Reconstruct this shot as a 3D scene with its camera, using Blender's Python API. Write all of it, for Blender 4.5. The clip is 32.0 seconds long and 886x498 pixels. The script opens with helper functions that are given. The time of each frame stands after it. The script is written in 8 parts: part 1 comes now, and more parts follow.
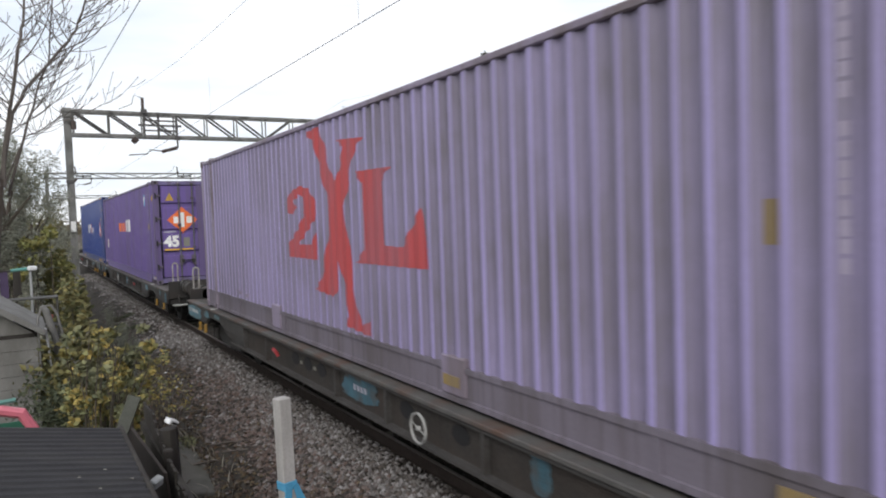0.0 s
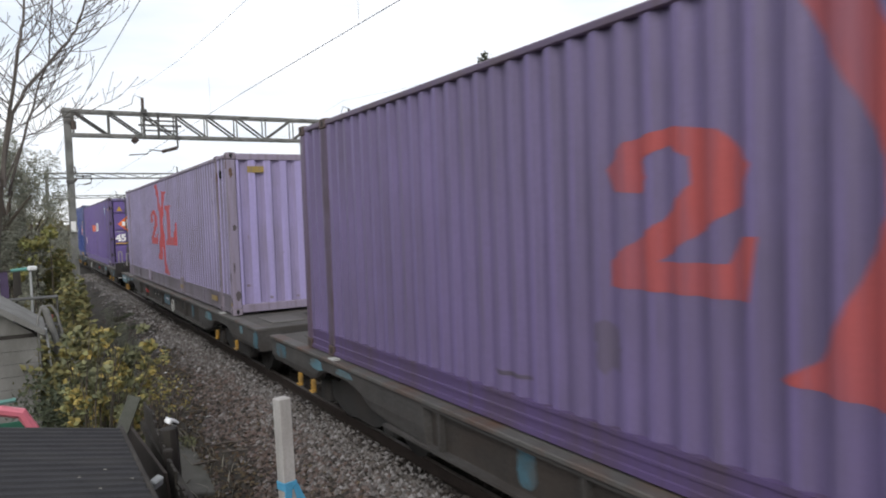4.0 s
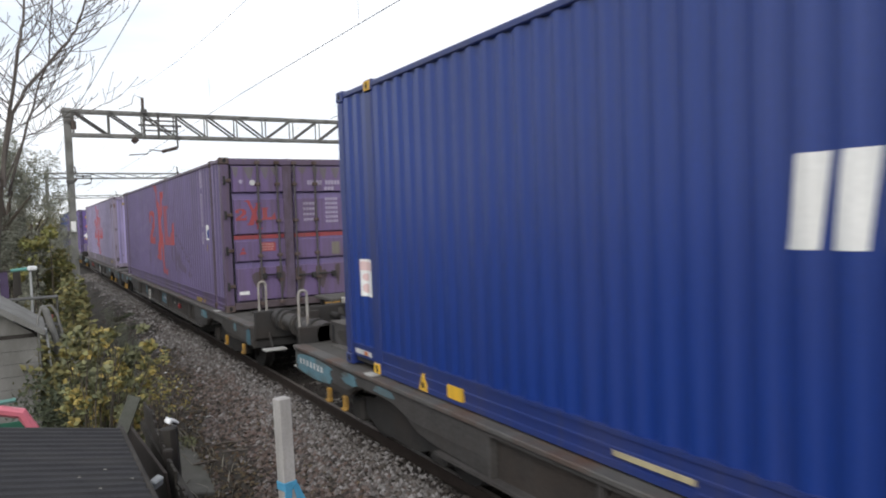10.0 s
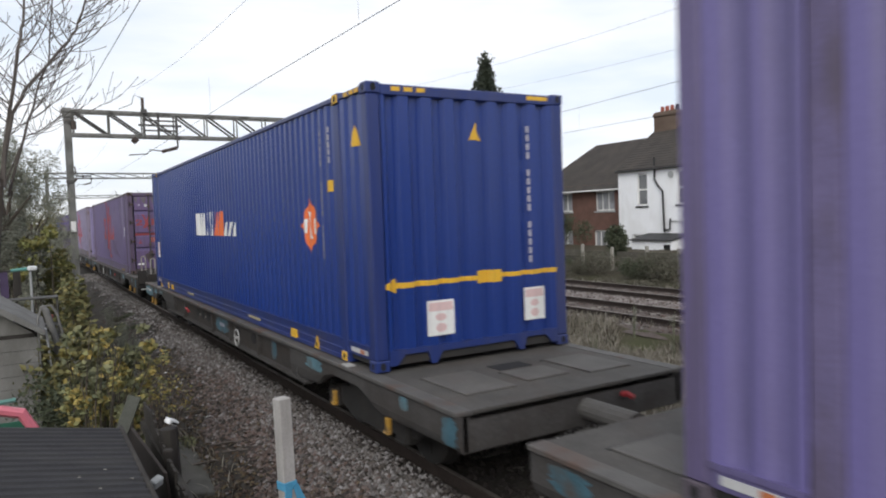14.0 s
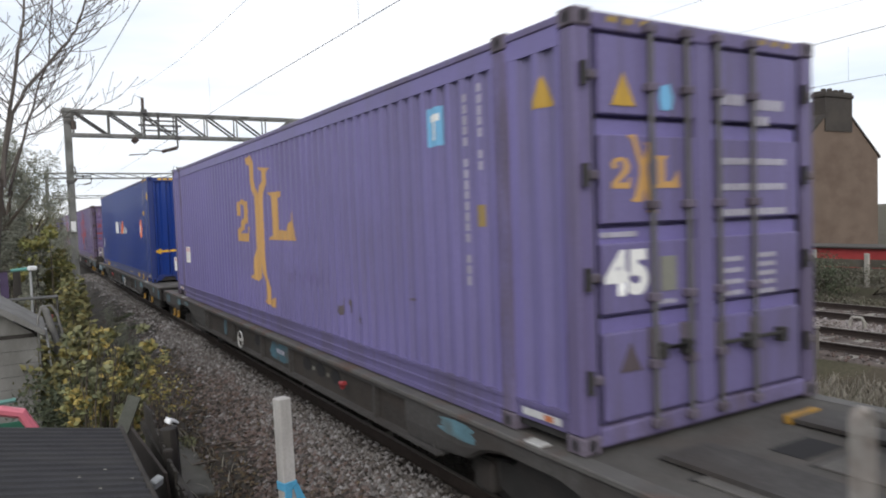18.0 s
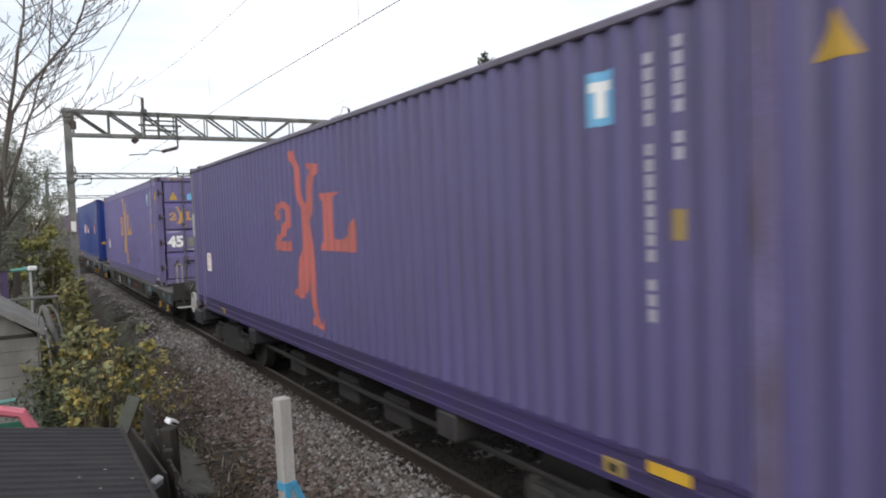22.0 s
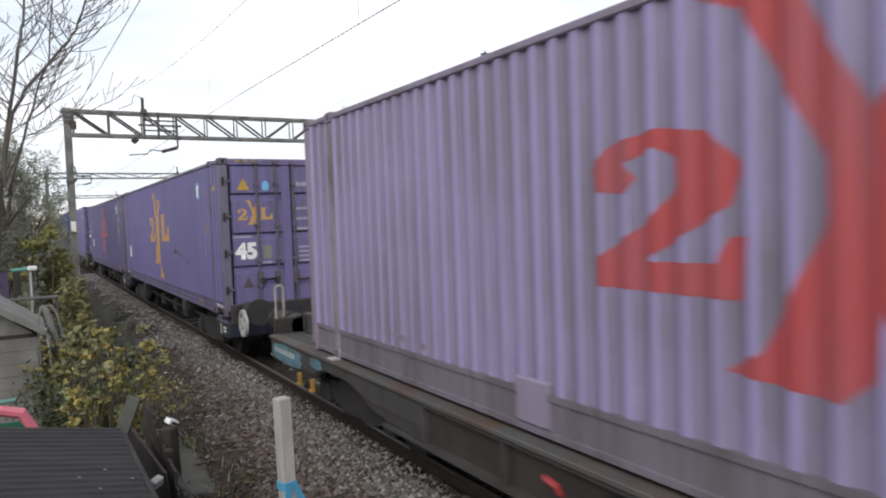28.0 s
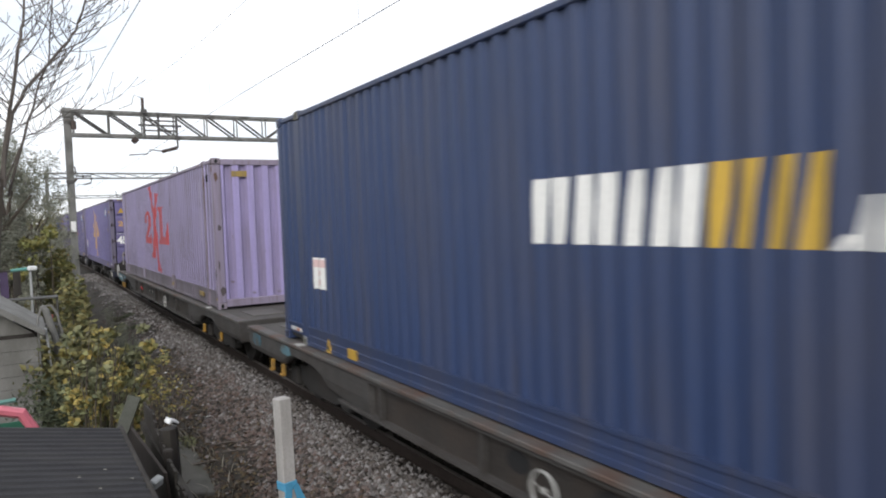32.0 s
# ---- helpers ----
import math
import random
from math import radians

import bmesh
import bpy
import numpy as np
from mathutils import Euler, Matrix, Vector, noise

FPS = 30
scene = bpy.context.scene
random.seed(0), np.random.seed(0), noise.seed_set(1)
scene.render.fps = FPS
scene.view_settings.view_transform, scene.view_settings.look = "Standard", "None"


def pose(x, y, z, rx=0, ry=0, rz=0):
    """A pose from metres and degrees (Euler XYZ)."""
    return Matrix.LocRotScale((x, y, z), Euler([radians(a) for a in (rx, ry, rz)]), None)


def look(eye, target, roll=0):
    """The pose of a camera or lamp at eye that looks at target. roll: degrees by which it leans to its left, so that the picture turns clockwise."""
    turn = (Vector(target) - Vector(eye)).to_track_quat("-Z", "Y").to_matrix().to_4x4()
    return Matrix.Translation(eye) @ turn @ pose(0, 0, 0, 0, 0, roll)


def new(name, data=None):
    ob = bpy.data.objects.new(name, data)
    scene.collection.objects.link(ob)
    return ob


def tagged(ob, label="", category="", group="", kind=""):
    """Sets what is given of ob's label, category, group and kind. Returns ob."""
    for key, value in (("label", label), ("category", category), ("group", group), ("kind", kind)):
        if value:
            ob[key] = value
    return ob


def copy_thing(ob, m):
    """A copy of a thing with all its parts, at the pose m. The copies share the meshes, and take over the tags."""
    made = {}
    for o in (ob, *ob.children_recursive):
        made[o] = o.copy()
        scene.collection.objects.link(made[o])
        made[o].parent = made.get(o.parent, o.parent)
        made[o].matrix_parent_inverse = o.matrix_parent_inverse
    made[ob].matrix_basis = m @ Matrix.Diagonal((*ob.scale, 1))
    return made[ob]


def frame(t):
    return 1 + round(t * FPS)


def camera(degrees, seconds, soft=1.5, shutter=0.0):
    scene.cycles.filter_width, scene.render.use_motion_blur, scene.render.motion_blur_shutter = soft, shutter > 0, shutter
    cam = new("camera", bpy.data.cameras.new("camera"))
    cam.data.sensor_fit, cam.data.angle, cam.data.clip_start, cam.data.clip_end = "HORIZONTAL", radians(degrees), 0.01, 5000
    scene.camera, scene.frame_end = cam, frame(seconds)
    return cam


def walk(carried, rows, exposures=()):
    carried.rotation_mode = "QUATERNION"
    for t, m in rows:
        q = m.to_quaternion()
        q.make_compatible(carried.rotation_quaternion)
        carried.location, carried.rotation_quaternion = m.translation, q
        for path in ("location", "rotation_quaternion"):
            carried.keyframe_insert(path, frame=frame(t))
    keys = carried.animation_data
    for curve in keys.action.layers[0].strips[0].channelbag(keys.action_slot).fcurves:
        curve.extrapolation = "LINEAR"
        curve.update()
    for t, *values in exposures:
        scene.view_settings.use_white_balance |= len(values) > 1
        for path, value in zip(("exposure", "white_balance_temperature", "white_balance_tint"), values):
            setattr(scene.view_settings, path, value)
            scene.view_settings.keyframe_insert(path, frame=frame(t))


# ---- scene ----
cam = camera(64.68, 32.0, soft=1.95, shutter=0.5)
EYE = Vector((0.0, 0.0, 2.539))
YAW, PITCH, ROLL = 30.817, -2.656, -1.992
AIM = Vector((math.sin(radians(YAW)) * math.cos(radians(PITCH)), math.cos(radians(YAW)) * math.cos(radians(PITCH)), math.sin(radians(PITCH))))
STAND = look(EYE, EYE + AIM, ROLL)
walk(cam, [(0.0, STAND), (32.0, STAND)], exposures=[(0.0, 0.13), (3.0, 0.13), (7.0, 0.17), (9.0, 0.24), (10.5, 0.18), (13.0, 0.17), (14.0, 0.06), (15.0, 0.08), (17.0, 0.12), (20.0, 0.15), (24.0, 0.15), (30.5, 0.13), (32.0, 0.30)])

# ---- sky and light: a bright overcast day ----
world = bpy.data.worlds.new("overcast_sky")
scene.world = world
world.use_nodes = True
wn, wl = world.node_tree.nodes, world.node_tree.links
wn.clear()
w_out = wn.new("ShaderNodeOutputWorld")
w_sky = wn.new("ShaderNodeTexSky")
w_sky.sky_type, w_sky.sun_disc = "NISHITA", False
w_sky.sun_elevation, w_sky.sun_rotation = radians(35), radians(215)
w_sky.air_density, w_sky.dust_density = 1.0, 2.0
w_bg1 = wn.new("ShaderNodeBackground")
w_bg1.inputs["Strength"].default_value = 0.13
wl.new(w_sky.outputs[0], w_bg1.inputs["Color"])
w_co = wn.new("ShaderNodeTexCoord")
w_map = wn.new("ShaderNodeMapping")
w_map.inputs["Scale"].default_value = (1.0, 1.0, 4.5)
w_noise = wn.new("ShaderNodeTexNoise")
w_noise.inputs["Scale"].default_value, w_noise.inputs["Detail"].default_value = 2.6, 5.0
w_ramp = wn.new("ShaderNodeValToRGB")
w_ramp.color_ramp.elements[0].position, w_ramp.color_ramp.elements[1].position = 0.34, 0.56
w_ramp.color_ramp.elements[0].color = (0.76, 0.825, 0.925, 1)
w_ramp.color_ramp.elements[1].color = (0.985, 0.99, 1.015, 1)
w_bg2 = wn.new("ShaderNodeBackground")
w_bg2.inputs["Strength"].default_value = 1.12
w_mix = wn.new("ShaderNodeMixShader")
w_mix.inputs[0].default_value = 0.86
wl.new(w_co.outputs["Generated"], w_map.inputs[0])
wl.new(w_map.outputs[0], w_noise.inputs["Vector"])
wl.new(w_noise.outputs["Fac"], w_ramp.inputs[0])
wl.new(w_ramp.outputs[0], w_bg2.inputs["Color"])
wl.new(w_bg1.outputs[0], w_mix.inputs[1])
wl.new(w_bg2.outputs[0], w_mix.inputs[2])
wl.new(w_mix.outputs[0], w_out.inputs["Surface"])
sun_data = bpy.data.lights.new("sun", "SUN")
sun_data.energy, sun_data.angle, sun_data.color = 1.3, radians(30), (1.0, 0.97, 0.93)
sun = new("sun", sun_data)
sun.matrix_world = look((-30, -42, 36), (0, 0, 0))


# ---- materials ----
def mat(name, base, rough=0.7, metal=0.0, vary=0.15, scale=6.0, grain=60.0, bump=0.15, stain=None, stain_amount=0.5, stain_scale=(2, 2, 2), per_object=0.0, spec=0.4, streak=0.0):
    """A procedural surface: base colour, variation at two scales, stains of a second colour, and fine relief."""
    m = bpy.data.materials.new(name)
    m.use_nodes = True
    n, l = m.node_tree.nodes, m.node_tree.links
    b = n["Principled BSDF"]
    b.inputs["Roughness"].default_value, b.inputs["Metallic"].default_value = rough, metal
    b.inputs["Specular IOR Level"].default_value = spec
    co = n.new("ShaderNodeTexCoord")
    big = n.new("ShaderNodeTexNoise")
    big.inputs["Scale"].default_value, big.inputs["Detail"].default_value = scale, 4
    fine = n.new("ShaderNodeTexNoise")
    fine.inputs["Scale"].default_value, fine.inputs["Detail"].default_value = grain, 3
    l.new(co.outputs["Object"], big.inputs["Vector"])
    l.new(co.outputs["Object"], fine.inputs["Vector"])
    add = n.new("ShaderNodeMath")
    add.operation = "ADD"
    l.new(big.outputs["Fac"], add.inputs[0])
    l.new(fine.outputs["Fac"], add.inputs[1])
    rng = n.new("ShaderNodeMapRange")
    rng.inputs["From Min"].default_value, rng.inputs["From Max"].default_value = 0.6, 1.4
    rng.inputs["To Min"].default_value, rng.inputs["To Max"].default_value = 1 - vary, 1 + vary
    l.new(add.outputs[0], rng.inputs["Value"])
    value = rng.outputs[0]
    if per_object:
        info = n.new("ShaderNodeObjectInfo")
        r2 = n.new("ShaderNodeMapRange")
        r2.inputs["To Min"].default_value, r2.inputs["To Max"].default_value = 1 - per_object, 1 + per_object
        l.new(info.outputs["Random"], r2.inputs["Value"])
        mu = n.new("ShaderNodeMath")
        mu.operation = "MULTIPLY"
        l.new(value, mu.inputs[0])
        l.new(r2.outputs[0], mu.inputs[1])
        value = mu.outputs[0]
    sc = n.new("ShaderNodeVectorMath")
    sc.operation = "SCALE"
    sc.inputs[0].default_value = base
    l.new(value, sc.inputs["Scale"])
    colour = sc.outputs[0]
    if stain:
        mp = n.new("ShaderNodeMapping")
        mp.inputs["Scale"].default_value = stain_scale
        l.new(co.outputs["Object"], mp.inputs[0])
        sn = n.new("ShaderNodeTexNoise")
        sn.inputs["Scale"].default_value, sn.inputs["Detail"].default_value = 1.0, 6
        l.new(mp.outputs[0], sn.inputs["Vector"])
        sr = n.new("ShaderNodeMapRange")
        sr.inputs["From Min"].default_value, sr.inputs["From Max"].default_value = 0.47, 0.72
        sr.inputs["To Max"].default_value = stain_amount
        l.new(sn.outputs["Fac"], sr.inputs["Value"])
        mx = n.new("ShaderNodeMix")
        mx.data_type = "RGBA"
        l.new(sr.outputs[0], mx.inputs["Factor"])
        l.new(colour, mx.inputs["A"])
        mx.inputs["B"].default_value = (*stain, 1)
        colour = mx.outputs["Result"]
    if streak:
        mp2 = n.new("ShaderNodeMapping")
        mp2.inputs["Scale"].default_value = (9, 9, 0.45)
        l.new(co.outputs["Object"], mp2.inputs[0])
        s2 = n.new("ShaderNodeTexNoise")
        s2.inputs["Scale"].default_value, s2.inputs["Detail"].default_value = 1.6, 5
        l.new(mp2.outputs[0], s2.inputs["Vector"])
        r3 = n.new("ShaderNodeMapRange")
        r3.inputs["From Min"].default_value, r3.inputs["From Max"].default_value = 0.5, 0.75
        r3.inputs["To Max"].default_value = streak
        l.new(s2.outputs["Fac"], r3.inputs["Value"])
        m2 = n.new("ShaderNodeMix")
        m2.data_type = "RGBA"
        l.new(r3.outputs[0], m2.inputs["Factor"])
        l.new(colour, m2.inputs["A"])
        m2.inputs["B"].default_value = (*(stain or DIRT), 1)
        colour = m2.outputs["Result"]
    l.new(colour, b.inputs["Base Color"])
    if bump:
        bp = n.new("ShaderNodeBump")
        bp.inputs["Strength"].default_value, bp.inputs["Distance"].default_value = bump, 0.01
        l.new(fine.outputs["Fac"], bp.inputs["Height"])
        l.new(bp.outputs[0], b.inputs["Normal"])
    return m


DIRT = (0.09, 0.075, 0.06)
RUST = (0.10, 0.045, 0.025)
M = {}


def paint(name, base, amount=0.4, rough=0.5, stain=DIRT):
    M[name] = mat(name, base, rough, 0.0, 0.10, 0.7, 35, 0.06, stain, amount, (1.3, 2.2, 0.35), spec=0.5, streak=amount * 0.9)


def ribs_hollow(name, clean, duller, near, far, most, least, rough=0.5):
    """A duller colour in the hollows of a ribbed sheet: patchy, stronger towards the near end, in upright runs."""
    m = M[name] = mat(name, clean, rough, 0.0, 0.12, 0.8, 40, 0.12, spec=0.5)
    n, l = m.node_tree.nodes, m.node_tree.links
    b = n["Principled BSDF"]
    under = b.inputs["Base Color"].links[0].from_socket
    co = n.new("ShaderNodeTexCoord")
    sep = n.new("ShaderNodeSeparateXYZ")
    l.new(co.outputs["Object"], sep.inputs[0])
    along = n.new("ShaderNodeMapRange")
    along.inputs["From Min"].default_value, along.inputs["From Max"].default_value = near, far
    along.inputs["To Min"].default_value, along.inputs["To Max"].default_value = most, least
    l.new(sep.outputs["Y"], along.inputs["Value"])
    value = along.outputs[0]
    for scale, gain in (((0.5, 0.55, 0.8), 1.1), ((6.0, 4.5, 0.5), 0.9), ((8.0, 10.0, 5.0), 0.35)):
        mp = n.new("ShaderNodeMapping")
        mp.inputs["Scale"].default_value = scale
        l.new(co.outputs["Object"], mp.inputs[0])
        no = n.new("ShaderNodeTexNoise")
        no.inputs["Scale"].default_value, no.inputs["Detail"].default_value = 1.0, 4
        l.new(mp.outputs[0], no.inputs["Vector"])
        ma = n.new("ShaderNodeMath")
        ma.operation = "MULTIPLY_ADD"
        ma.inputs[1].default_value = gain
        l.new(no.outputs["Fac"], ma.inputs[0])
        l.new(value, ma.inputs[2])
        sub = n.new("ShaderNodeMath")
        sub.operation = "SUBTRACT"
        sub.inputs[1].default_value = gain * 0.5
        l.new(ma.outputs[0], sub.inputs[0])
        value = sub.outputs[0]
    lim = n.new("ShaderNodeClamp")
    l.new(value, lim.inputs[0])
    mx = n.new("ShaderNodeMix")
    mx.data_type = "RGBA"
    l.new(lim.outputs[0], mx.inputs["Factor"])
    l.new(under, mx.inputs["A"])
    mx.inputs["B"].default_value = (*duller, 1)
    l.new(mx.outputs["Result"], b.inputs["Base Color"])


paint("lilac_paint", (0.345, 0.297, 0.535), 0.4, stain=(0.17, 0.145, 0.16))
paint("lilac_frame", (0.245, 0.208, 0.285), 0.75, 0.65, (0.125, 0.098, 0.092))
paint("purple_paint", (0.1310, 0.0854, 0.2756), 0.4)
paint("purple_frame", (0.11, 0.078, 0.19), 0.7)
paint("plum_paint", (0.152, 0.115, 0.250), 0.55, stain=(0.098, 0.082, 0.105))
paint("plum_frame", (0.0978, 0.0680, 0.1232), 0.8, stain=(0.085, 0.058, 0.055))
paint("violet_paint", (0.160, 0.136, 0.330), 0.24, stain=(0.10, 0.088, 0.115))
paint("violet_frame", (0.125, 0.102, 0.222), 0.6, stain=(0.085, 0.068, 0.088))
paint("mauve_paint", (0.1474, 0.1319, 0.2777), 0.24, stain=(0.10, 0.088, 0.115))
paint("mauve_frame", (0.145, 0.128, 0.185), 0.6, stain=(0.085, 0.072, 0.08))
paint("indigo_paint", (0.103, 0.088, 0.216), 0.28, stain=(0.10, 0.088, 0.115))
paint("cobalt_paint", (0.0090, 0.0345, 0.196), 0.08, 0.32)
paint("cobalt_frame", (0.014, 0.031, 0.15), 0.25, 0.45)
paint("navy_paint", (0.024, 0.045, 0.118), 0.3, 0.5)
paint("navy_frame", (0.027, 0.044, 0.106), 0.35, 0.5)
ribs_hollow("lilac_hollow", (0.312, 0.266, 0.462), (0.150, 0.132, 0.165), 1.0, 13.0, 0.72, 0.62)
ribs_hollow("plum_hollow", (0.140, 0.106, 0.230), (0.084, 0.068, 0.110), 1.0, 9.5, 0.45, 0.30)
ribs_hollow("violet_hollow", (0.150, 0.130, 0.295), (0.105, 0.092, 0.155), 0.0, 10.0, 0.30, 0.05)
ribs_hollow("indigo_hollow", (0.100, 0.086, 0.200), (0.078, 0.068, 0.120), 0.0, 10.0, 0.35, 0.1)
ribs_hollow("end_hollow", (0.33, 0.282, 0.495), (0.185, 0.158, 0.205), 0.0, 2.0, 0.42, 0.42)
paint("mauve_rail", (0.115, 0.097, 0.195), 0.6, 0.7, (0.065, 0.055, 0.062))
M["lilac_edge"] = mat("lilac_edge", (0.230, 0.195, 0.240), 0.8, 0.0, 0.3, 3, 45, 0.25, (0.105, 0.075, 0.064), 0.75, (5, 5, 1.6), streak=0.7)
M["violet_edge"] = mat("violet_edge", (0.125, 0.105, 0.14), 0.8, 0.0, 0.3, 3, 45, 0.25, (0.050, 0.040, 0.042), 0.95, (5, 5, 1.6), streak=0.7)
paint("deep_violet", (0.050, 0.036, 0.115), 0.45, stain=(0.05, 0.042, 0.05))
paint("violet_rail", (0.112, 0.094, 0.215), 0.55, 0.65, (0.070, 0.058, 0.075))
paint("violet_fade", (0.132, 0.110, 0.250), 0.2, 0.6, (0.10, 0.088, 0.115))
M["rust_edge"] = mat("rust_edge", (0.100, 0.073, 0.066), 0.8, 0.0, 0.3, 3, 45, 0.25, (0.050, 0.029, 0.023), 0.95, (5, 5, 1.6), streak=0.7)
paint("red_mark", (0.40, 0.058, 0.062), 0.55, 0.65, (0.24, 0.12, 0.155))
paint("faded_red_mark", (0.47, 0.125, 0.112), 0.35, 0.65)
paint("worn_red_mark", (0.36, 0.068, 0.068), 0.6, 0.7, (0.14, 0.085, 0.14))
paint("dull_red", (0.30, 0.055, 0.065), 0.5, 0.7)
paint("amber_mark", (0.50, 0.29, 0.10), 0.15, 0.6)
paint("orange_mark", (0.75, 0.16, 0.04), 0.1, 0.5)
paint("yellow_mark", (0.72, 0.42, 0.03), 0.25, 0.55)
paint("ochre_sign", (0.46, 0.28, 0.035), 0.35, 0.6)
paint("mustard_mark", (0.56, 0.36, 0.05), 0.2, 0.6)
paint("violet_door", (0.140, 0.119, 0.262), 0.6, 0.6, (0.085, 0.072, 0.090))
paint("ochre_label", (0.29, 0.20, 0.055), 0.7, 0.65, (0.15, 0.12, 0.11))
paint("white_mark", (0.78, 0.78, 0.76), 0.2, 0.55)
paint("cream_label", (0.42, 0.36, 0.22), 0.4, 0.6)
paint("sky_blue_mark", (0.16, 0.42, 0.66), 0.2, 0.6)
paint("grey_label", (0.20, 0.20, 0.17), 0.5, 0.7)
paint("spine_navy", (0.014, 0.017, 0.034), 0.3, 0.6)
M["plum_strip"] = mat("plum_strip", (0.10, 0.075, 0.115), 0.8, 0.0, 0.3, 3, 45, 0.25, (0.055, 0.038, 0.036), 0.95, (6, 6, 1.8), streak=0.8)
M["violet_post"] = mat("violet_post", (0.138, 0.116, 0.232), 0.7, 0.0, 0.25, 3, 45, 0.2, (0.090, 0.070, 0.080), 0.7, (5, 5, 1.6), streak=0.5)
paint("lilac_rail", (0.156, 0.136, 0.168), 0.85, 0.75, (0.080, 0.067, 0.066))
paint("lilac_print", (0.36, 0.32, 0.44), 0.4, 0.6)
paint("label_white", (0.5, 0.5, 0.5), 0.3, 0.6)
paint("plum_scuff", (0.082, 0.066, 0.098), 0.5, 0.75, (0.06, 0.05, 0.06))
paint("lilac_scuff", (0.24, 0.20, 0.27), 0.6, 0.8, (0.10, 0.07, 0.055))
paint("plum_rail", (0.0892, 0.0595, 0.1496), 0.8, stain=(0.07, 0.05, 0.055))
paint("plum_door", (0.135, 0.09, 0.20), 0.75, 0.6, (0.085, 0.062, 0.065))
paint("grey_grime", (0.135, 0.118, 0.135), 0.7, 0.85, (0.10, 0.075, 0.07))
paint("door_grime", (0.085, 0.065, 0.075), 0.7, 0.85, (0.06, 0.045, 0.04))
paint("lock_steel", (0.098, 0.095, 0.098), 0.6, 0.6, (0.060, 0.046, 0.040))
paint("dark_lock_steel", (0.068, 0.060, 0.064), 0.7, 0.65, (0.048, 0.038, 0.034))
paint("plum_fade", (0.112, 0.089, 0.150), 0.6, 0.75, (0.075, 0.062, 0.080))
paint("violet_print", (0.38, 0.36, 0.48), 0.5, 0.6)
paint("plum_print", (0.33, 0.29, 0.39), 0.45, 0.65)
paint("dull_cream", (0.19, 0.17, 0.14), 0.5, 0.7)
paint("pale_red", (0.42, 0.20, 0.19), 0.3, 0.65)
paint("dull_orange", (0.45, 0.14, 0.05), 0.3, 0.6)
paint("scuff", (0.085, 0.07, 0.075), 0.6, 0.85, (0.06, 0.05, 0.045))
paint("rust_scuff", (0.12, 0.075, 0.055), 0.7, 0.85, RUST)
paint("worn_print", (0.40, 0.385, 0.455), 0.5, 0.6)
paint("cabinet_plate", (0.42, 0.42, 0.40), 0.3, 0.6)
paint("dark_mark", (0.010, 0.010, 0.011), 0.1, 0.9, (0.016, 0.014, 0.012))
paint("pink_print", (0.68, 0.49, 0.48), 0.2, 0.6)
M["wagon_grey"] = mat("wagon_grey", (0.054, 0.051, 0.049), 0.8, 0.0, 0.45, 3, 30, 0.35, (0.040, 0.033, 0.029), 0.8, (2.5, 1.2, 4), streak=0.4)
# dirty brown web, darkened to include the shade of the flange above
M["shaded_web_brown"] = mat("shaded_web_brown", (0.032, 0.028, 0.025), 0.85, 0.0, 0.5, 3, 30, 0.35, (0.048, 0.036, 0.029), 0.7, (3, 1.5, 3), streak=0.5)
M["wagon_deck"] = mat("wagon_deck", (0.068, 0.064, 0.059), 0.85, 0.0, 0.3, 3, 40, 0.3, RUST, 0.15, (2, 2, 2))
M["wagon_dark"] = mat("wagon_dark", (0.028, 0.027, 0.026), 0.8, 0.0, 0.3, 4, 40, 0.3, (0.06, 0.042, 0.034), 0.3, (3, 3, 3))
M["wagon_black"] = mat("wagon_black", (0.022, 0.022, 0.026), 0.6, 0.0, 0.3, 4, 40, 0.2, DIRT, 0.5, (3, 3, 3))
M["deck_edge"] = mat("deck_edge", (0.090, 0.086, 0.082), 0.7, 0.1, 0.3, 5, 50, 0.2, RUST, 0.7, (2, 3, 2))
M["buffer_steel"] = mat("buffer_steel", (0.050, 0.047, 0.045), 0.5, 0.2, 0.25, 5, 60, 0.15, DIRT, 0.6, (5, 5, 5))
M["wagon_teal"] = mat("wagon_teal", (0.050, 0.115, 0.150), 0.7, 0.0, 0.4, 5, 50, 0.15, (0.070, 0.062, 0.056), 1.0, (5, 4.5, 7), streak=0.6)
M["deck_plate"] = mat("deck_plate", (0.096, 0.091, 0.085), 0.8, 0.0, 0.3, 3, 40, 0.3, RUST, 0.12, (2, 2, 2))
M["pale_blue"] = mat("pale_blue", (0.095, 0.185, 0.225), 0.65, 0.0, 0.35, 5, 50, 0.15, (0.085, 0.075, 0.065), 0.95, (4, 3, 5))
M["pale_rail"] = mat("pale_rail", (0.33, 0.315, 0.29), 0.6, 0.1, 0.2, 5, 50, 0.1, RUST, 0.5, (6, 6, 6))
M["white_wheel"] = mat("white_wheel", (0.40, 0.40, 0.385), 0.55, 0.0, 0.15, 8, 60, 0.1, DIRT, 0.4, (8, 8, 8))
M["red_lever"] = mat("red_lever", (0.30, 0.035, 0.04), 0.55, 0.0, 0.2, 8, 60, 0.1)
M["yellow_fitting"] = mat("yellow_fitting", (0.34, 0.19, 0.03), 0.6, 0.0, 0.25, 8, 60, 0.1, DIRT, 0.7, (8, 8, 8))


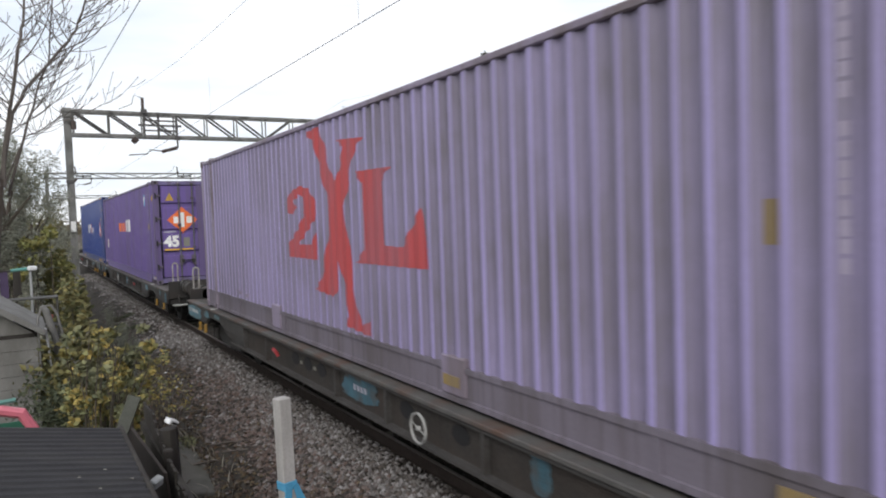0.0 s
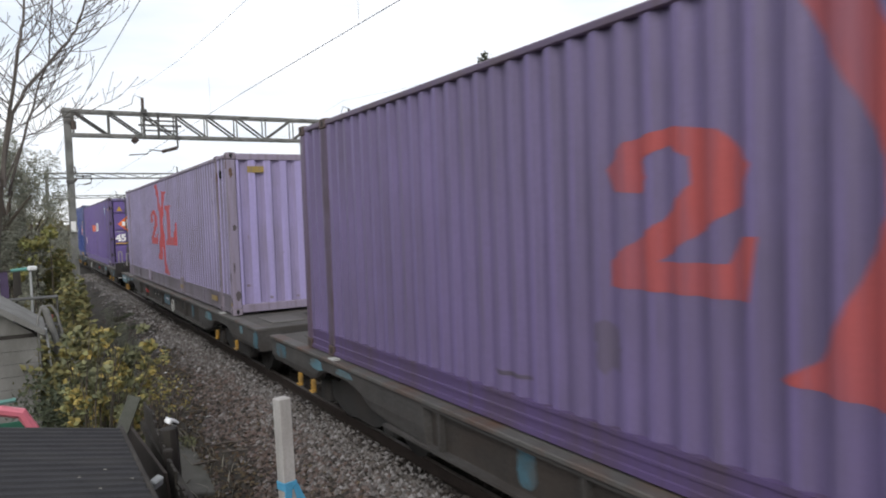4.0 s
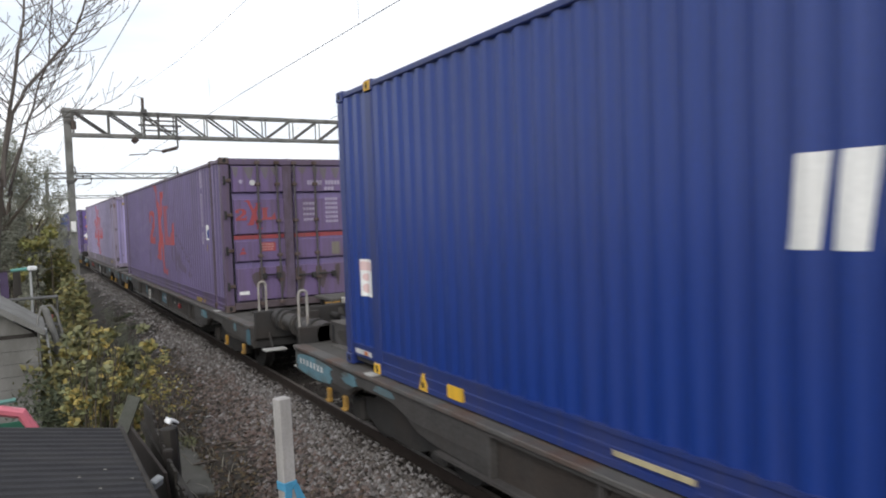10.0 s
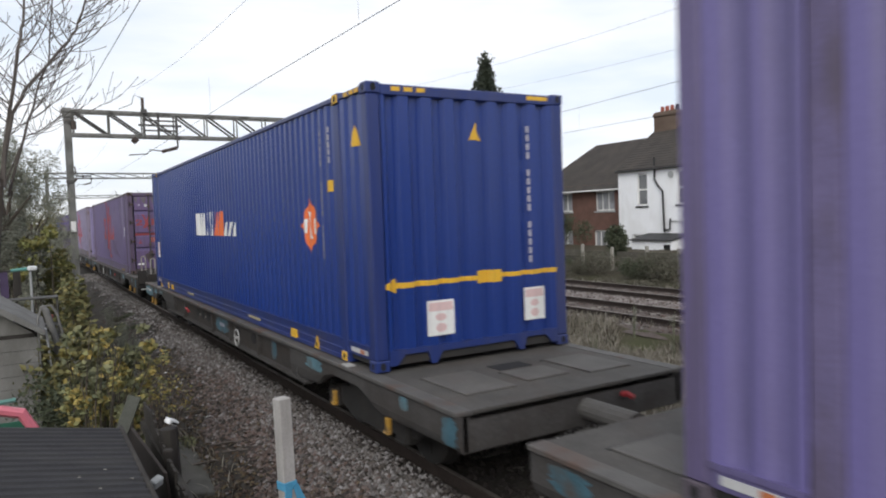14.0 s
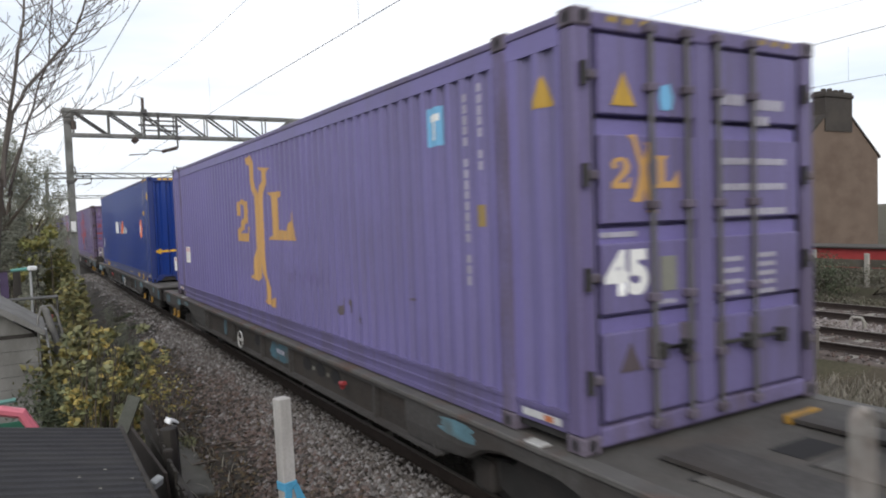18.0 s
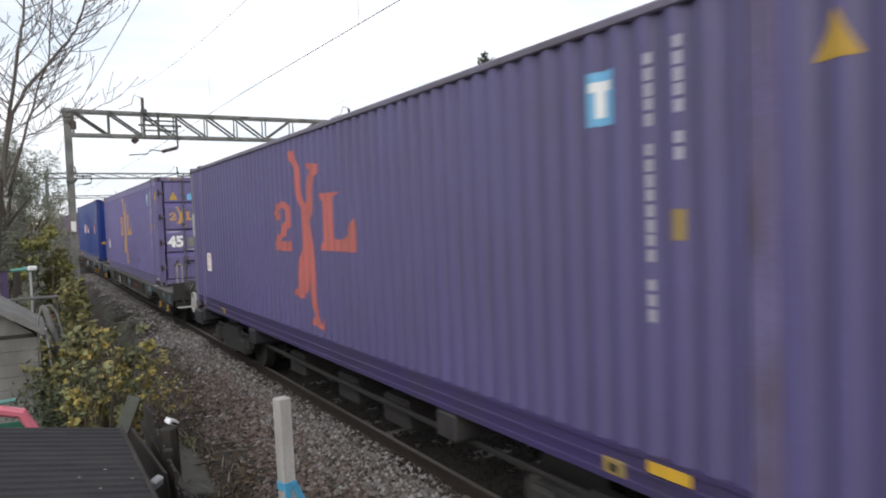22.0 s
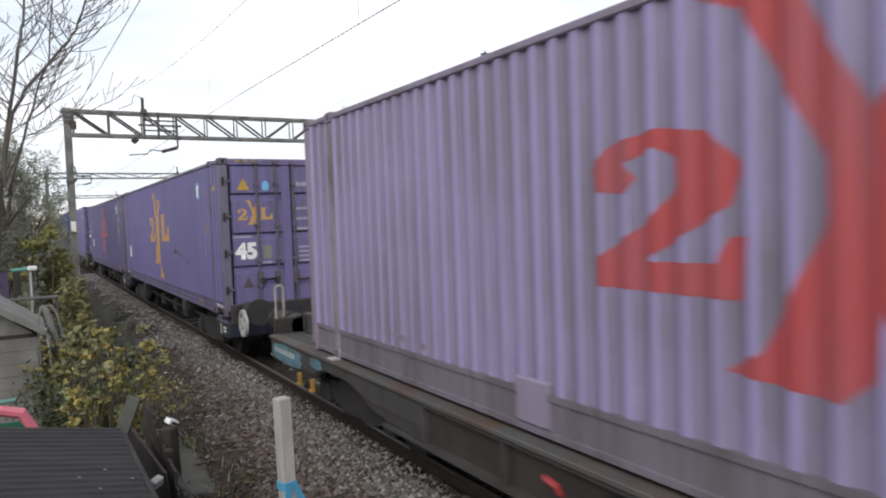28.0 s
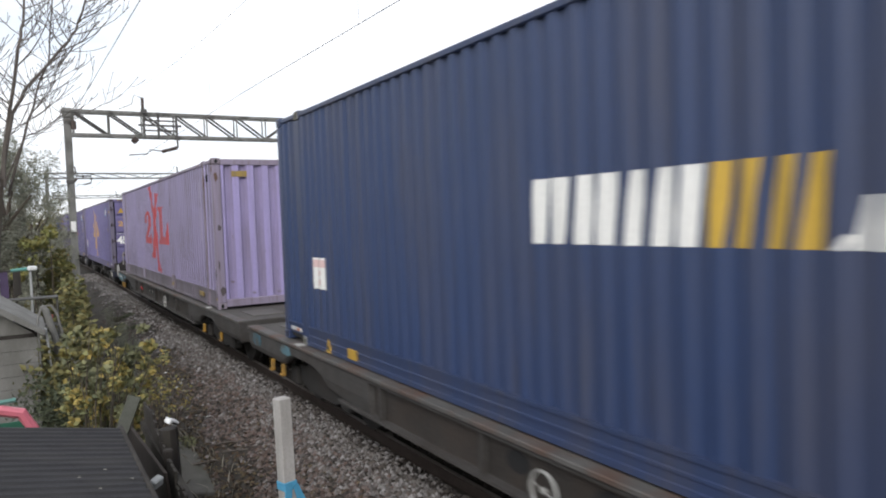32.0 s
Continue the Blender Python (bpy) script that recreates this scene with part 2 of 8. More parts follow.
# ---- mesh helpers ----
def part(name, bm, material, parent=None, label="", smooth=False):
    me = bpy.data.meshes.new(name)
    if smooth:
        for f in bm.faces:
            f.smooth = True
    bm.to_mesh(me)
    bm.free()
    me.materials.append(M[material] if isinstance(material, str) else material)
    ob = new(name, me)
    if parent:
        ob.parent = parent
    if label:
        ob["label"] = label
    return ob


def thing(name, label, category, group="", kind="", m=None):
    ob = new(name)
    ob.empty_display_size = 0.2
    if m:
        ob.matrix_world = m
    return tagged(ob, label, category, group, kind)


def box(bm, x0, x1, y0, y1, z0, z1, bevel=0.0):
    vs = [bm.verts.new((x, y, z)) for x in (x0, x1) for y in (y0, y1) for z in (z0, z1)]
    fs = [bm.faces.new([vs[i] for i in q]) for q in ((0, 1, 3, 2), (4, 6, 7, 5), (0, 4, 5, 1), (2, 3, 7, 6), (0, 2, 6, 4), (1, 5, 7, 3))]
    if bevel:
        es = list({e for f in fs for e in f.edges})
        bmesh.ops.bevel(bm, geom=es, offset=bevel, segments=1, affect="EDGES")
    return bm


def boxes(*dims, bevel=0.0):
    bm = bmesh.new()
    for d in dims:
        box(bm, *d, bevel=bevel)
    return bm


def tube(bm, a, b, r, r2=None, seg=8, caps=True):
    a, b = Vector(a), Vector(b)
    r2 = r if r2 is None else r2
    d = (b - a).normalized()
    s = d.orthogonal().normalized()
    t = d.cross(s)
    ring = []
    for c, q in ((a, r), (b, r2)):
        ring.append([bm.verts.new(c + q * (math.cos(2 * math.pi * i / seg) * s + math.sin(2 * math.pi * i / seg) * t)) for i in range(seg)])
    for i in range(seg):
        bm.faces.new((ring[0][i], ring[0][(i + 1) % seg], ring[1][(i + 1) % seg], ring[1][i]))
    if caps:
        bm.faces.new(list(reversed(ring[0])))
        bm.faces.new(ring[1])
    return bm


def tubes(pairs, r, seg=8):
    bm = bmesh.new()
    for a, b in pairs:
        tube(bm, a, b, r, seg=seg)
    return bm


def pipe(points, r, seg=7):
    """A bent pipe through the points."""
    bm = bmesh.new()
    pts = [Vector(q) for q in points]
    side = None
    rings = []
    for i, q in enumerate(pts):
        d = (pts[min(i + 1, len(pts) - 1)] - pts[max(i - 1, 0)]).normalized()
        side = d.orthogonal().normalized() if side is None else (side - d * side.dot(d)).normalized()
        up = d.cross(side)
        rr = r[i] if isinstance(r, (list, tuple)) else r
        rings.append([bm.verts.new(q + rr * (math.cos(2 * math.pi * k / seg) * side + math.sin(2 * math.pi * k / seg) * up)) for k in range(seg)])
    for a, b in zip(rings, rings[1:]):
        for k in range(seg):
            bm.faces.new((a[k], a[(k + 1) % seg], b[(k + 1) % seg], b[k]))
    bm.faces.new(list(reversed(rings[0])))
    bm.faces.new(rings[-1])
    return bm


def prism(outline, axis, lo, hi, bm=None):
    """A closed 2D outline pushed along an axis (0 x, 1 y, 2 z)."""
    bm = bm or bmesh.new()

    def at(q, w):
        v = list(q)
        v.insert(axis, w)
        return bm.verts.new(v)
    a = [at(q, lo) for q in outline]
    b = [at(q, hi) for q in outline]
    k = len(a)
    for i in range(k):
        bm.faces.new((a[i], a[(i + 1) % k], b[(i + 1) % k], b[i]))
    bm.faces.new(list(reversed(a)))
    bm.faces.new(b)
    bmesh.ops.recalc_face_normals(bm, faces=bm.faces)
    return bm


def ring(radius, width, depth, seg=24, bm=None, x=0.0, y=0.0, z=0.0):
    """A flat ring that stands in the yz plane."""
    bm = bm or bmesh.new()
    loops = []
    for rr, xx in ((radius, 0), (radius, depth), (radius - width, depth), (radius - width, 0)):
        loops.append([bm.verts.new((x + xx, y + rr * math.cos(2 * math.pi * i / seg), z + rr * math.sin(2 * math.pi * i / seg))) for i in range(seg)])
    for a, b in zip(loops, loops[1:] + loops[:1]):
        for i in range(seg):
            bm.faces.new((a[i], a[(i + 1) % seg], b[(i + 1) % seg], b[i]))
    bmesh.ops.recalc_face_normals(bm, faces=bm.faces)
    return bm


# ---- the train's way along its straight track ----
TRACK_X = 4.274
DECK = 0.95
RUN = (89.528, 70.2806, -370.8559, 912.8347, -890.9497, 307.8818)


def run(t):
    return sum(c * (t / 32.0) ** (i + 1) for i, c in enumerate(RUN))


ROLLING = []


def rolling(ob, place, lift=0.0, aside=0.0):
    """Puts a thing on the train: place is its way along the track at the clip's start."""
    ob.matrix_world = pose(TRACK_X + aside, place, lift)
    ROLLING.append((ob, place, lift, aside))
    return ob


def motions():
    steps = [k / 8.0 for k in range(257)]
    turned = [-math.degrees(run(t) / 0.42) for t in steps]
    for ob, place, lift, aside in ROLLING:
        walk(ob, [(float(t), pose(TRACK_X + aside, place + run(t), lift)) for t in range(33)])
        for wheel in [o for o in ob.children_recursive if o.name.startswith("wheelset")]:
            y = wheel.location.y
            walk(wheel, [(t, pose(0, y, 0.42, a, 0, 0)) for t, a in zip(steps, turned)])

# ---- containers ----
LENGTH, HALF = 13.80, 1.28
PITCH_Y, DEEP = 0.262, 0.042
P_OUT, P_SLOPE = 0.070, 0.058


def corrugation(lo, hi, flat=0.06, pitch=PITCH_Y, deep=DEEP):
    """Way along and depth of a ribbed sheet from lo to hi: pairs, deep 0 on the outer flats."""
    count = max(1, round((hi - lo - 2 * flat) / pitch))
    step = (hi - lo - 2 * flat) / count
    k = step / PITCH_Y
    rows = [(lo, 0.0), (lo + flat, 0.0)]
    for i in range(count):
        a = lo + flat + i * step
        rows += [(a + P_SLOPE * k, deep), (a + (PITCH_Y - P_OUT - P_SLOPE) * k, deep), (a + (PITCH_Y - P_OUT) * k, 0.0), (a + step, 0.0)]
    rows.append((hi, 0.0))
    return [r for i, r in enumerate(rows) if i == 0 or r[0] - rows[i - 1][0] > 1e-5]


def ribbed_side(side, rows, z0, z1):
    bm = bmesh.new()
    x = side * (HALF - 0.012)
    lo = [bm.verts.new((x - side * d, y, z0)) for y, d in rows]
    hi = [bm.verts.new((x - side * d, y, z1)) for y, d in rows]
    for i in range(len(rows) - 1):
        bm.faces.new((lo[i], lo[i + 1], hi[i + 1], hi[i]) if side > 0 else (lo[i + 1], lo[i], hi[i], hi[i + 1]))
    return bm


def ribbed_end(y0, inward, rows, z0, z1):
    bm = bmesh.new()
    lo = [bm.verts.new((x, y0 + inward * d, z0)) for x, d in rows]
    hi = [bm.verts.new((x, y0 + inward * d, z1)) for x, d in rows]
    for i in range(len(rows) - 1):
        bm.faces.new((lo[i], lo[i + 1], hi[i + 1], hi[i]))
    bmesh.ops.recalc_face_normals(bm, faces=bm.faces)
    return bm


def depth_at(rows, w):
    for (a, da), (b, db) in zip(rows, rows[1:]):
        if a <= w <= b:
            return da + (db - da) * (w - a) / max(b - a, 1e-6)
    return 0.0


MARKS = {"along": 0.0}


def side_mark(outlines, rows, side=-1):
    """Paint on a ribbed side: closed outlines of (way along, height), laid on the ribs."""
    bm = bmesh.new()
    for outline in outlines:
        vs = [bm.verts.new((0, y + MARKS["along"], z)) for y, z in outline]
        if len(set(outline)) >= 3:
            bm.faces.new(vs)
    bm.normal_update()
    bmesh.ops.triangulate(bm, faces=bm.faces)
    ys = [v.co.y for v in bm.verts]
    for y, d in rows:
        if min(ys) < y < max(ys):
            bmesh.ops.bisect_plane(bm, geom=bm.verts[:] + bm.edges[:] + bm.faces[:], plane_co=(0, y, 0), plane_no=(0, 1, 0), dist=1e-5)
    for v in bm.verts:
        v.co.x = side * (HALF - 0.012 - depth_at(rows, v.co.y) + 0.003)
    for f in bm.faces:
        f.normal_update()
        if f.normal.x * side < 0:
            f.normal_flip()
    return bm


def end_mark(outlines, rows, y0, lift=0.003):
    """Paint on the near end: closed outlines of (across, height)."""
    bm = bmesh.new()
    for outline in outlines:
        bm.faces.new([bm.verts.new((x, 0, z)) for x, z in outline])
    bm.normal_update()
    bmesh.ops.triangulate(bm, faces=bm.faces)
    xs = [v.co.x for v in bm.verts]
    for x, d in rows:
        if min(xs) < x < max(xs):
            bmesh.ops.bisect_plane(bm, geom=bm.verts[:] + bm.edges[:] + bm.faces[:], plane_co=(x, 0, 0), plane_no=(1, 0, 0), dist=1e-5)
    for v in bm.verts:
        v.co.y = y0 + depth_at(rows, v.co.x) - lift
    for f in bm.faces:
        f.normal_update()
        if f.normal.y > 0:
            f.normal_flip()
    return bm


def rect(y0, y1, z0, z1):
    return [(y0, z0), (y1, z0), (y1, z1), (y0, z1)]


def arc_shape(cy, cz, ry, rz, a0, a1, steps=12):
    return [(cy + ry * math.cos(radians(a0 + (a1 - a0) * i / steps)), cz + rz * math.sin(radians(a0 + (a1 - a0) * i / steps))) for i in range(steps + 1)]


def figure_shapes(at, low, tall, wide, small=1.0, slide=(0.0, 0.0)):
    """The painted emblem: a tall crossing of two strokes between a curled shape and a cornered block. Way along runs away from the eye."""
    def s(shape):
        return [(at - u * wide, low + v * tall) for u, v in shape]
    rise = [(0.0, 0.985), (0.155, 1.0), (0.285, 0.685), (0.38, 0.86), (0.315, 0.905), (0.535, 0.885), (0.46, 0.825), (0.365, 0.585),
            (0.42, 0.22), (0.47, 0.03), (0.545, 0.07), (0.54, 0.0), (0.34, 0.02), (0.38, 0.07), (0.30, 0.33), (0.285, 0.20), (0.24, 0.145), (0.05, 0.165), (0.12, 0.22), (0.225, 0.50), (0.222, 0.60), (0.09, 0.93)]
    # a curl over a foot, and a stepped wedge
    base = [(-0.235, 0.335), (0.03, 0.33), (0.045, 0.475), (0.015, 0.475), (-0.005, 0.412), (-0.13, 0.41), (0.015, 0.545), (0.035, 0.635), (-0.015, 0.72), (-0.10, 0.745), (-0.195, 0.72), (-0.24, 0.655), (-0.225, 0.595), (-0.165, 0.585), (-0.145, 0.625), (-0.165, 0.665), (-0.11, 0.70), (-0.068, 0.665), (-0.066, 0.60), (-0.12, 0.515), (-0.235, 0.405)]
    block = [(0.50, 0.74), (0.77, 0.735), (0.70, 0.68), (0.70, 0.41), (0.83, 0.405), (0.955, 0.56), (0.98, 0.325), (0.49, 0.325), (0.56, 0.385), (0.56, 0.685)]
    base = [(0.07 - (0.045 - u) * 1.24, 0.715 - (0.745 - v) * 0.95) for u, v in base]
    drop = 0.0 if small == 1.0 else 0.01
    block = [(u, 0.745 - (0.745 - v) * (1.0 if small == 1.0 else 0.95)) for u, v in block]
    base, block = ([(u + d, 0.745 - drop - (0.745 - v) * small) for u, v in shape] for shape, d in ((base, slide[0]), (block, slide[1])))
    return [s(rise), s(base), s(block)]


def text_mesh(words, size, m, material, parent, name="lettering", label="", flat=0.0):
    cu = bpy.data.curves.new(name, "FONT")
    cu.body, cu.size, cu.align_x, cu.align_y = words, size, "CENTER", "CENTER"
    cu.offset = flat
    tmp = bpy.data.objects.new(name, cu)
    me = bpy.data.meshes.new_from_object(tmp)
    bpy.data.objects.remove(tmp)
    me.transform(m)
    me.materials.clear()
    me.materials.append(M[material])
    ob = new(name, me)
    ob.parent = parent
    if label:
        ob["label"] = label
    return ob


def container(name, label, body, frame_m, tall, door, rail_h=0.17, edge="rust_edge", legs=False, grime="", raised=True, rail_m="", door_m="", strip_m="", cuts=(0.90, 1.395, 2.15), pitch=0.21, length=LENGTH):
    """A 45-foot container. Its near end is at y 0, the side towards the camera at -x, its base at z 0."""
    c = thing(name, label, "freight container", "freight containers on the train")
    L, H = length, HALF
    posts = (0.82 + (0.15 if L > LENGTH + 0.2 else 0.0), L - 0.80)
    rows_all = {}
    z0, z1 = rail_h, tall - 0.075
    spans = ((0.16, posts[0] - 0.09), (posts[0] + 0.09, posts[1] - 0.09), (posts[1] + 0.09, L - 0.16))
    rows = []
    for i, (a, b) in enumerate(spans):
        r = corrugation(a, b, 0.05, pitch, DEEP if "plum" in body else 0.026 if "cobalt" in body else 0.032)
        rows += r
        for side in (-1, 1):
            panel = part("side_panel", ribbed_side(side, r, z0, z1), body, c)
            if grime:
                # the sloping and sunken faces of the sheet take the duller second material
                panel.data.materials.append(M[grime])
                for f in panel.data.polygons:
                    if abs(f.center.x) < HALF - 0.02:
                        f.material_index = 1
    for side in (-1, 1):
        xs = (side * H, side * (H - 0.075))
        xa, xb = min(xs), max(xs)
        part("top_rail", boxes((xa, xb, 0.17, L - 0.17, tall - 0.085, tall - 0.022), bevel=0.012), frame_m, c)
        if rail_h > 0.25:
            xo = (side * (H - 0.002), side * (H - 0.06))
            steps = [(0.08, 0.02), (0.02, 0.02), (0.02, 0.03), (0.002, 0.034), (0.002, 0.075), (0.02, 0.08), (0.02, rail_h - 0.04), (0.002, rail_h - 0.035), (0.002, rail_h + 0.012), (0.08, rail_h + 0.012)]
            part("bottom_rail", prism([(side * (H - d), z) for d, z in steps], 1, 0.17, L - 0.17), rail_m or frame_m, c)
            for y in (4.7, 9.0, 11.35, 2.35):
                part("rail_stiffener", boxes((min(xo), max(xo), y - 0.03, y + 0.03, 0.076, rail_h - 0.036)), rail_m or frame_m, c)
            for y in (4.56, 9.38):
                part("pocket_plate", boxes((min(xo) - 0.004, max(xo) + 0.004, y - 0.19, y + 0.19, 0.085, rail_h + 0.085), bevel=0.012), frame_m, c, "pale plate over a lifting pocket")
        else:
            # three lengths of rail between the posts; those of the end bays may sit raised over a gap
            for ya, yb, low in ((0.155, posts[0] - 0.085, raised), (posts[0] + 0.085, posts[1] - 0.085, False), (posts[1] + 0.085, L - 0.155, raised)):
                zl = rail_h - 0.135 if low else 0.035
                # outline of the rail: depth behind the outer face, height
                steps = [(0.08, zl), (0.014, zl)]
                if not low:
                    steps = [(0.08, 0.012), (0.0, 0.012), (0.0, 0.055), (0.014, 0.06), (0.014, 0.116), (0.004, 0.12), (0.004, 0.14), (0.014, 0.145)]
                steps += [(0.014, rail_h - 0.03), (0.001, rail_h - 0.028), (0.001, rail_h + 0.004), (0.08, rail_h + 0.004)]
                bm = prism([(side * (H - d), z) for d, z in steps], 1, ya, yb)
                rail = part("bottom_rail", bm, rail_m or frame_m, c)
                if low and side < 0 and rail_m != "deep_violet":
                    xl = -H + 0.008
                    part("warning_label", boxes((xl, xl + 0.01, ya + 0.08, yb - 0.08, zl + 0.03, rail_h - 0.055)), "label_white", rail, "white strip label with an orange block")
                    part("orange_block", boxes((xl - 0.003, xl + 0.004, ya + 0.16, ya + 0.25, zl + 0.034, rail_h - 0.06)), "dull_orange", rail)
        for y, w in ((0.0, 0.155), (L - 0.155, 0.155), (posts[0] - 0.085, 0.17), (posts[1] - 0.085, 0.17)):
            xo = (side * (H + 0.0), side * (H - 0.15))
            part("corner_post" if w < 0.16 else "middle_post", boxes((min(xo), max(xo), y + 0.004, y + w - 0.004, 0.118, tall - 0.118), bevel=0.014), frame_m if w < 0.16 else edge_of(edge, frame_m), c)
            for zc in (0.0, tall - 0.118):
                xo = (side * (H + 0.006), side * (H - 0.156))
                cast = part("corner_casting", boxes((min(xo), max(xo), y - 0.004, y + w + 0.004, zc, zc + 0.118), bevel=0.01), edge, c)
                hx0 = side * (H + 0.007)
                part("casting_hole", prism(arc_shape(y + w / 2, zc + 0.06, 0.028, 0.038, 0, 330, 11), 0, min(hx0, hx0 - side * 0.01), max(hx0, hx0 - side * 0.01)), "dark_mark", cast)
                if y == 0.0:
                    part("casting_hole", prism(arc_shape(side * (H - 0.075), zc + 0.06, 0.03, 0.042, 0, 330, 11), 1, -0.006, 0.01), "dark_mark", cast)
    part("roof", boxes((-H + 0.03, H - 0.03, 0.03, L - 0.03, tall - 0.06, tall - 0.018)), frame_m, c)
    part("floor", boxes((-H + 0.05, H - 0.05, 0.03, L - 0.03, 0.05, 0.14)), "wagon_dark", c)
    far_rows = corrugation(-H + 0.15, H - 0.15, 0.05)
    part("end_panel", ribbed_end(L - 0.03, -1, far_rows, 0.16, tall - 0.1), body, c)
    part("end_header", boxes((-H + 0.15, H - 0.15, L - 0.09, L - 0.004, tall - 0.13, tall - 0.012)), frame_m, c)
    part("end_sill", boxes((-H + 0.15, H - 0.15, L - 0.09, L - 0.004, 0.02, 0.17)), frame_m, c)
    if not door:
        wide = [(-H + 0.155, 0.0)]
        n = 8
        stp = (2 * H - 0.31) / n
        for i in range(n):
            a = -H + 0.155 + i * stp
            wide += [(a + 0.045, 0.0), (a + 0.085, 0.06), (a + stp - 0.125, 0.06), (a + stp - 0.075, 0.0)]
        wide.append((H - 0.155, 0.0))
        r2 = wide
        panel = part("end_panel", ribbed_end(0.012, 1, r2, 0.17, tall - 0.115), body, c)
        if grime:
            panel.data.materials.append(M["end_hollow"])
        part("end_header", boxes((-H + 0.157, H - 0.157, 0.0, 0.09, tall - 0.13, tall - 0.018), bevel=0.01), frame_m, c)
        if legs:
            # the sill is cut away in two arches between its feet
            out = [(-H + 0.157, 0.05), (-H + 0.24, 0.05), (-H + 0.34, 0.155), (-H + 0.62, 0.155), (-H + 0.66, 0.02), (-H + 0.72, 0.02), (-H + 0.80, 0.14)]
            out += [(-x, z) for x, z in reversed(out)]
            out += [(H - 0.157, 0.21), (-H + 0.157, 0.21)]
            part("end_sill", prism(out, 1, 0.0, 0.09), frame_m, c)
        else:
            part("end_sill", boxes((-H + 0.157, H - 0.157, 0.0, 0.09, 0.035, 0.18), bevel=0.01), frame_m, c)
        return c, rows, r2
    # door end
    part("door_header", boxes((-H + 0.157, H - 0.157, 0.0, 0.09, tall - 0.13, tall - 0.014), bevel=0.01), frame_m if edge == "rust_edge" else edge_of(edge, frame_m), c)
    part("door_sill", boxes((-H + 0.157, H - 0.157, -0.004, 0.09, 0.03, 0.16), bevel=0.012), "door_grime" if edge == "rust_edge" else edge_of(edge, frame_m), c)
    dz0, dz1 = 0.17, tall - 0.14
    for side in (-1, 1):
        xa, xb = (-H + 0.165, -0.012) if side < 0 else (0.012, H - 0.165)
        comb = [(0.11, dz0), (0.05, dz0)]
        for cut in cuts:
            comb += [(0.05, cut - 0.028), (0.10, cut - 0.028), (0.10, cut), (0.05, cut)]
        leaf = part("door", prism(comb + [(0.05, dz1), (0.11, dz1)], 0, xa, xb), body, c)
        # four proud panels with deep channels between them
        for za, zb in ((dz0 + 0.015, cuts[0] - 0.125), (cuts[0], cuts[1] - 0.13), (cuts[1], cuts[2] - 0.13), (cuts[2], dz1 - 0.015)):
            part("door_panel", boxes((xa + 0.045, xb - 0.045, 0.006, 0.06, za, zb), bevel=0.010), door_m or body, leaf)
        for f in (xa + 0.012, xb - 0.012):
            part("gasket", boxes((f - 0.013, f + 0.013, 0.034, 0.052, dz0, dz1)), "dark_mark", leaf)
        for x, k in ((-0.63, 1), (-0.27, -1)) if side < 0 else ((0.06, 1), (0.46, 1)):
            rod = part("lock_rod", tubes([((x, -0.028, dz0 - 0.09), (x, -0.028, dz1 + 0.09))], 0.020, 9), "dark_lock_steel" if edge == "rust_edge" else "lock_steel", leaf, "dull grey weathered locking bar")
            for zz in (dz0 - 0.05, dz0 + 0.36, 0.99, 1.62, dz1 - 0.34, dz1 + 0.05):
                part("rod_bracket", boxes((x - 0.045, x + 0.045, -0.056, 0.03, zz - 0.03, zz + 0.03), bevel=0.008), edge, rod)
            hz = 0.62 if x < 0 else 0.58
            part("rod_handle", boxes((min(x, x + k * 0.34), max(x, x + k * 0.34), -0.066, -0.046, hz, hz + 0.03), (x + k * 0.31 - 0.035, x + k * 0.31 + 0.035, -0.07, 0.03, hz - 0.06, hz + 0.05), bevel=0.006), "wagon_dark", rod)
            part("handle_plate", boxes((x + k * 0.02 - 0.06, x + k * 0.02 + 0.06, -0.012, 0.02, hz - 0.05, hz + 0.16), bevel=0.01), edge, rod)
        if side < 0:
            part("cover_strip", boxes((-0.16, 0.012, -0.010, 0.05, dz0, dz1), bevel=0.008), strip_m or body, leaf)
        hx_ = xa - 0.06 if side < 0 else xb + 0.06
        for zz in (0.12, 0.38, 0.64, 0.89):
            z = dz0 + zz * (dz1 - dz0)
            part("hinge", boxes((hx_ - 0.04, hx_ + 0.08, -0.014, 0.05, z - 0.032, z + 0.032), bevel=0.012), edge, leaf)
            part("hinge_pin", tubes([((hx_ - 0.05, -0.02, z - 0.075), (hx_ - 0.05, -0.02, z + 0.075))], 0.024, 9), "wagon_dark", leaf)
    return c, rows, None


def edge_of(edge, frame_m):
    return {"violet_edge": "violet_post", "rust_edge": "plum_strip"}.get(edge, edge)


def code_column(c, rows, y, z_top, z_low, w=0.08, step=0.085, name="code_column", material="worn_print"):
    """Unreadable upright lettering, as a column of bars."""
    outs, z, k, w = [], z_top, 0, w * 0.48
    while z > z_low:
        h = step * (0.74 + 0.06 * ((k * 7) % 3))
        if k % 9 != 5:
            outs.append(rect(y - w / 2, y + w / 2, z - h, z))
        z -= step
        k += 1
    return tagged(part(name, side_mark(outs, rows), material, c, "column of worn white characters"), kind="stuff")


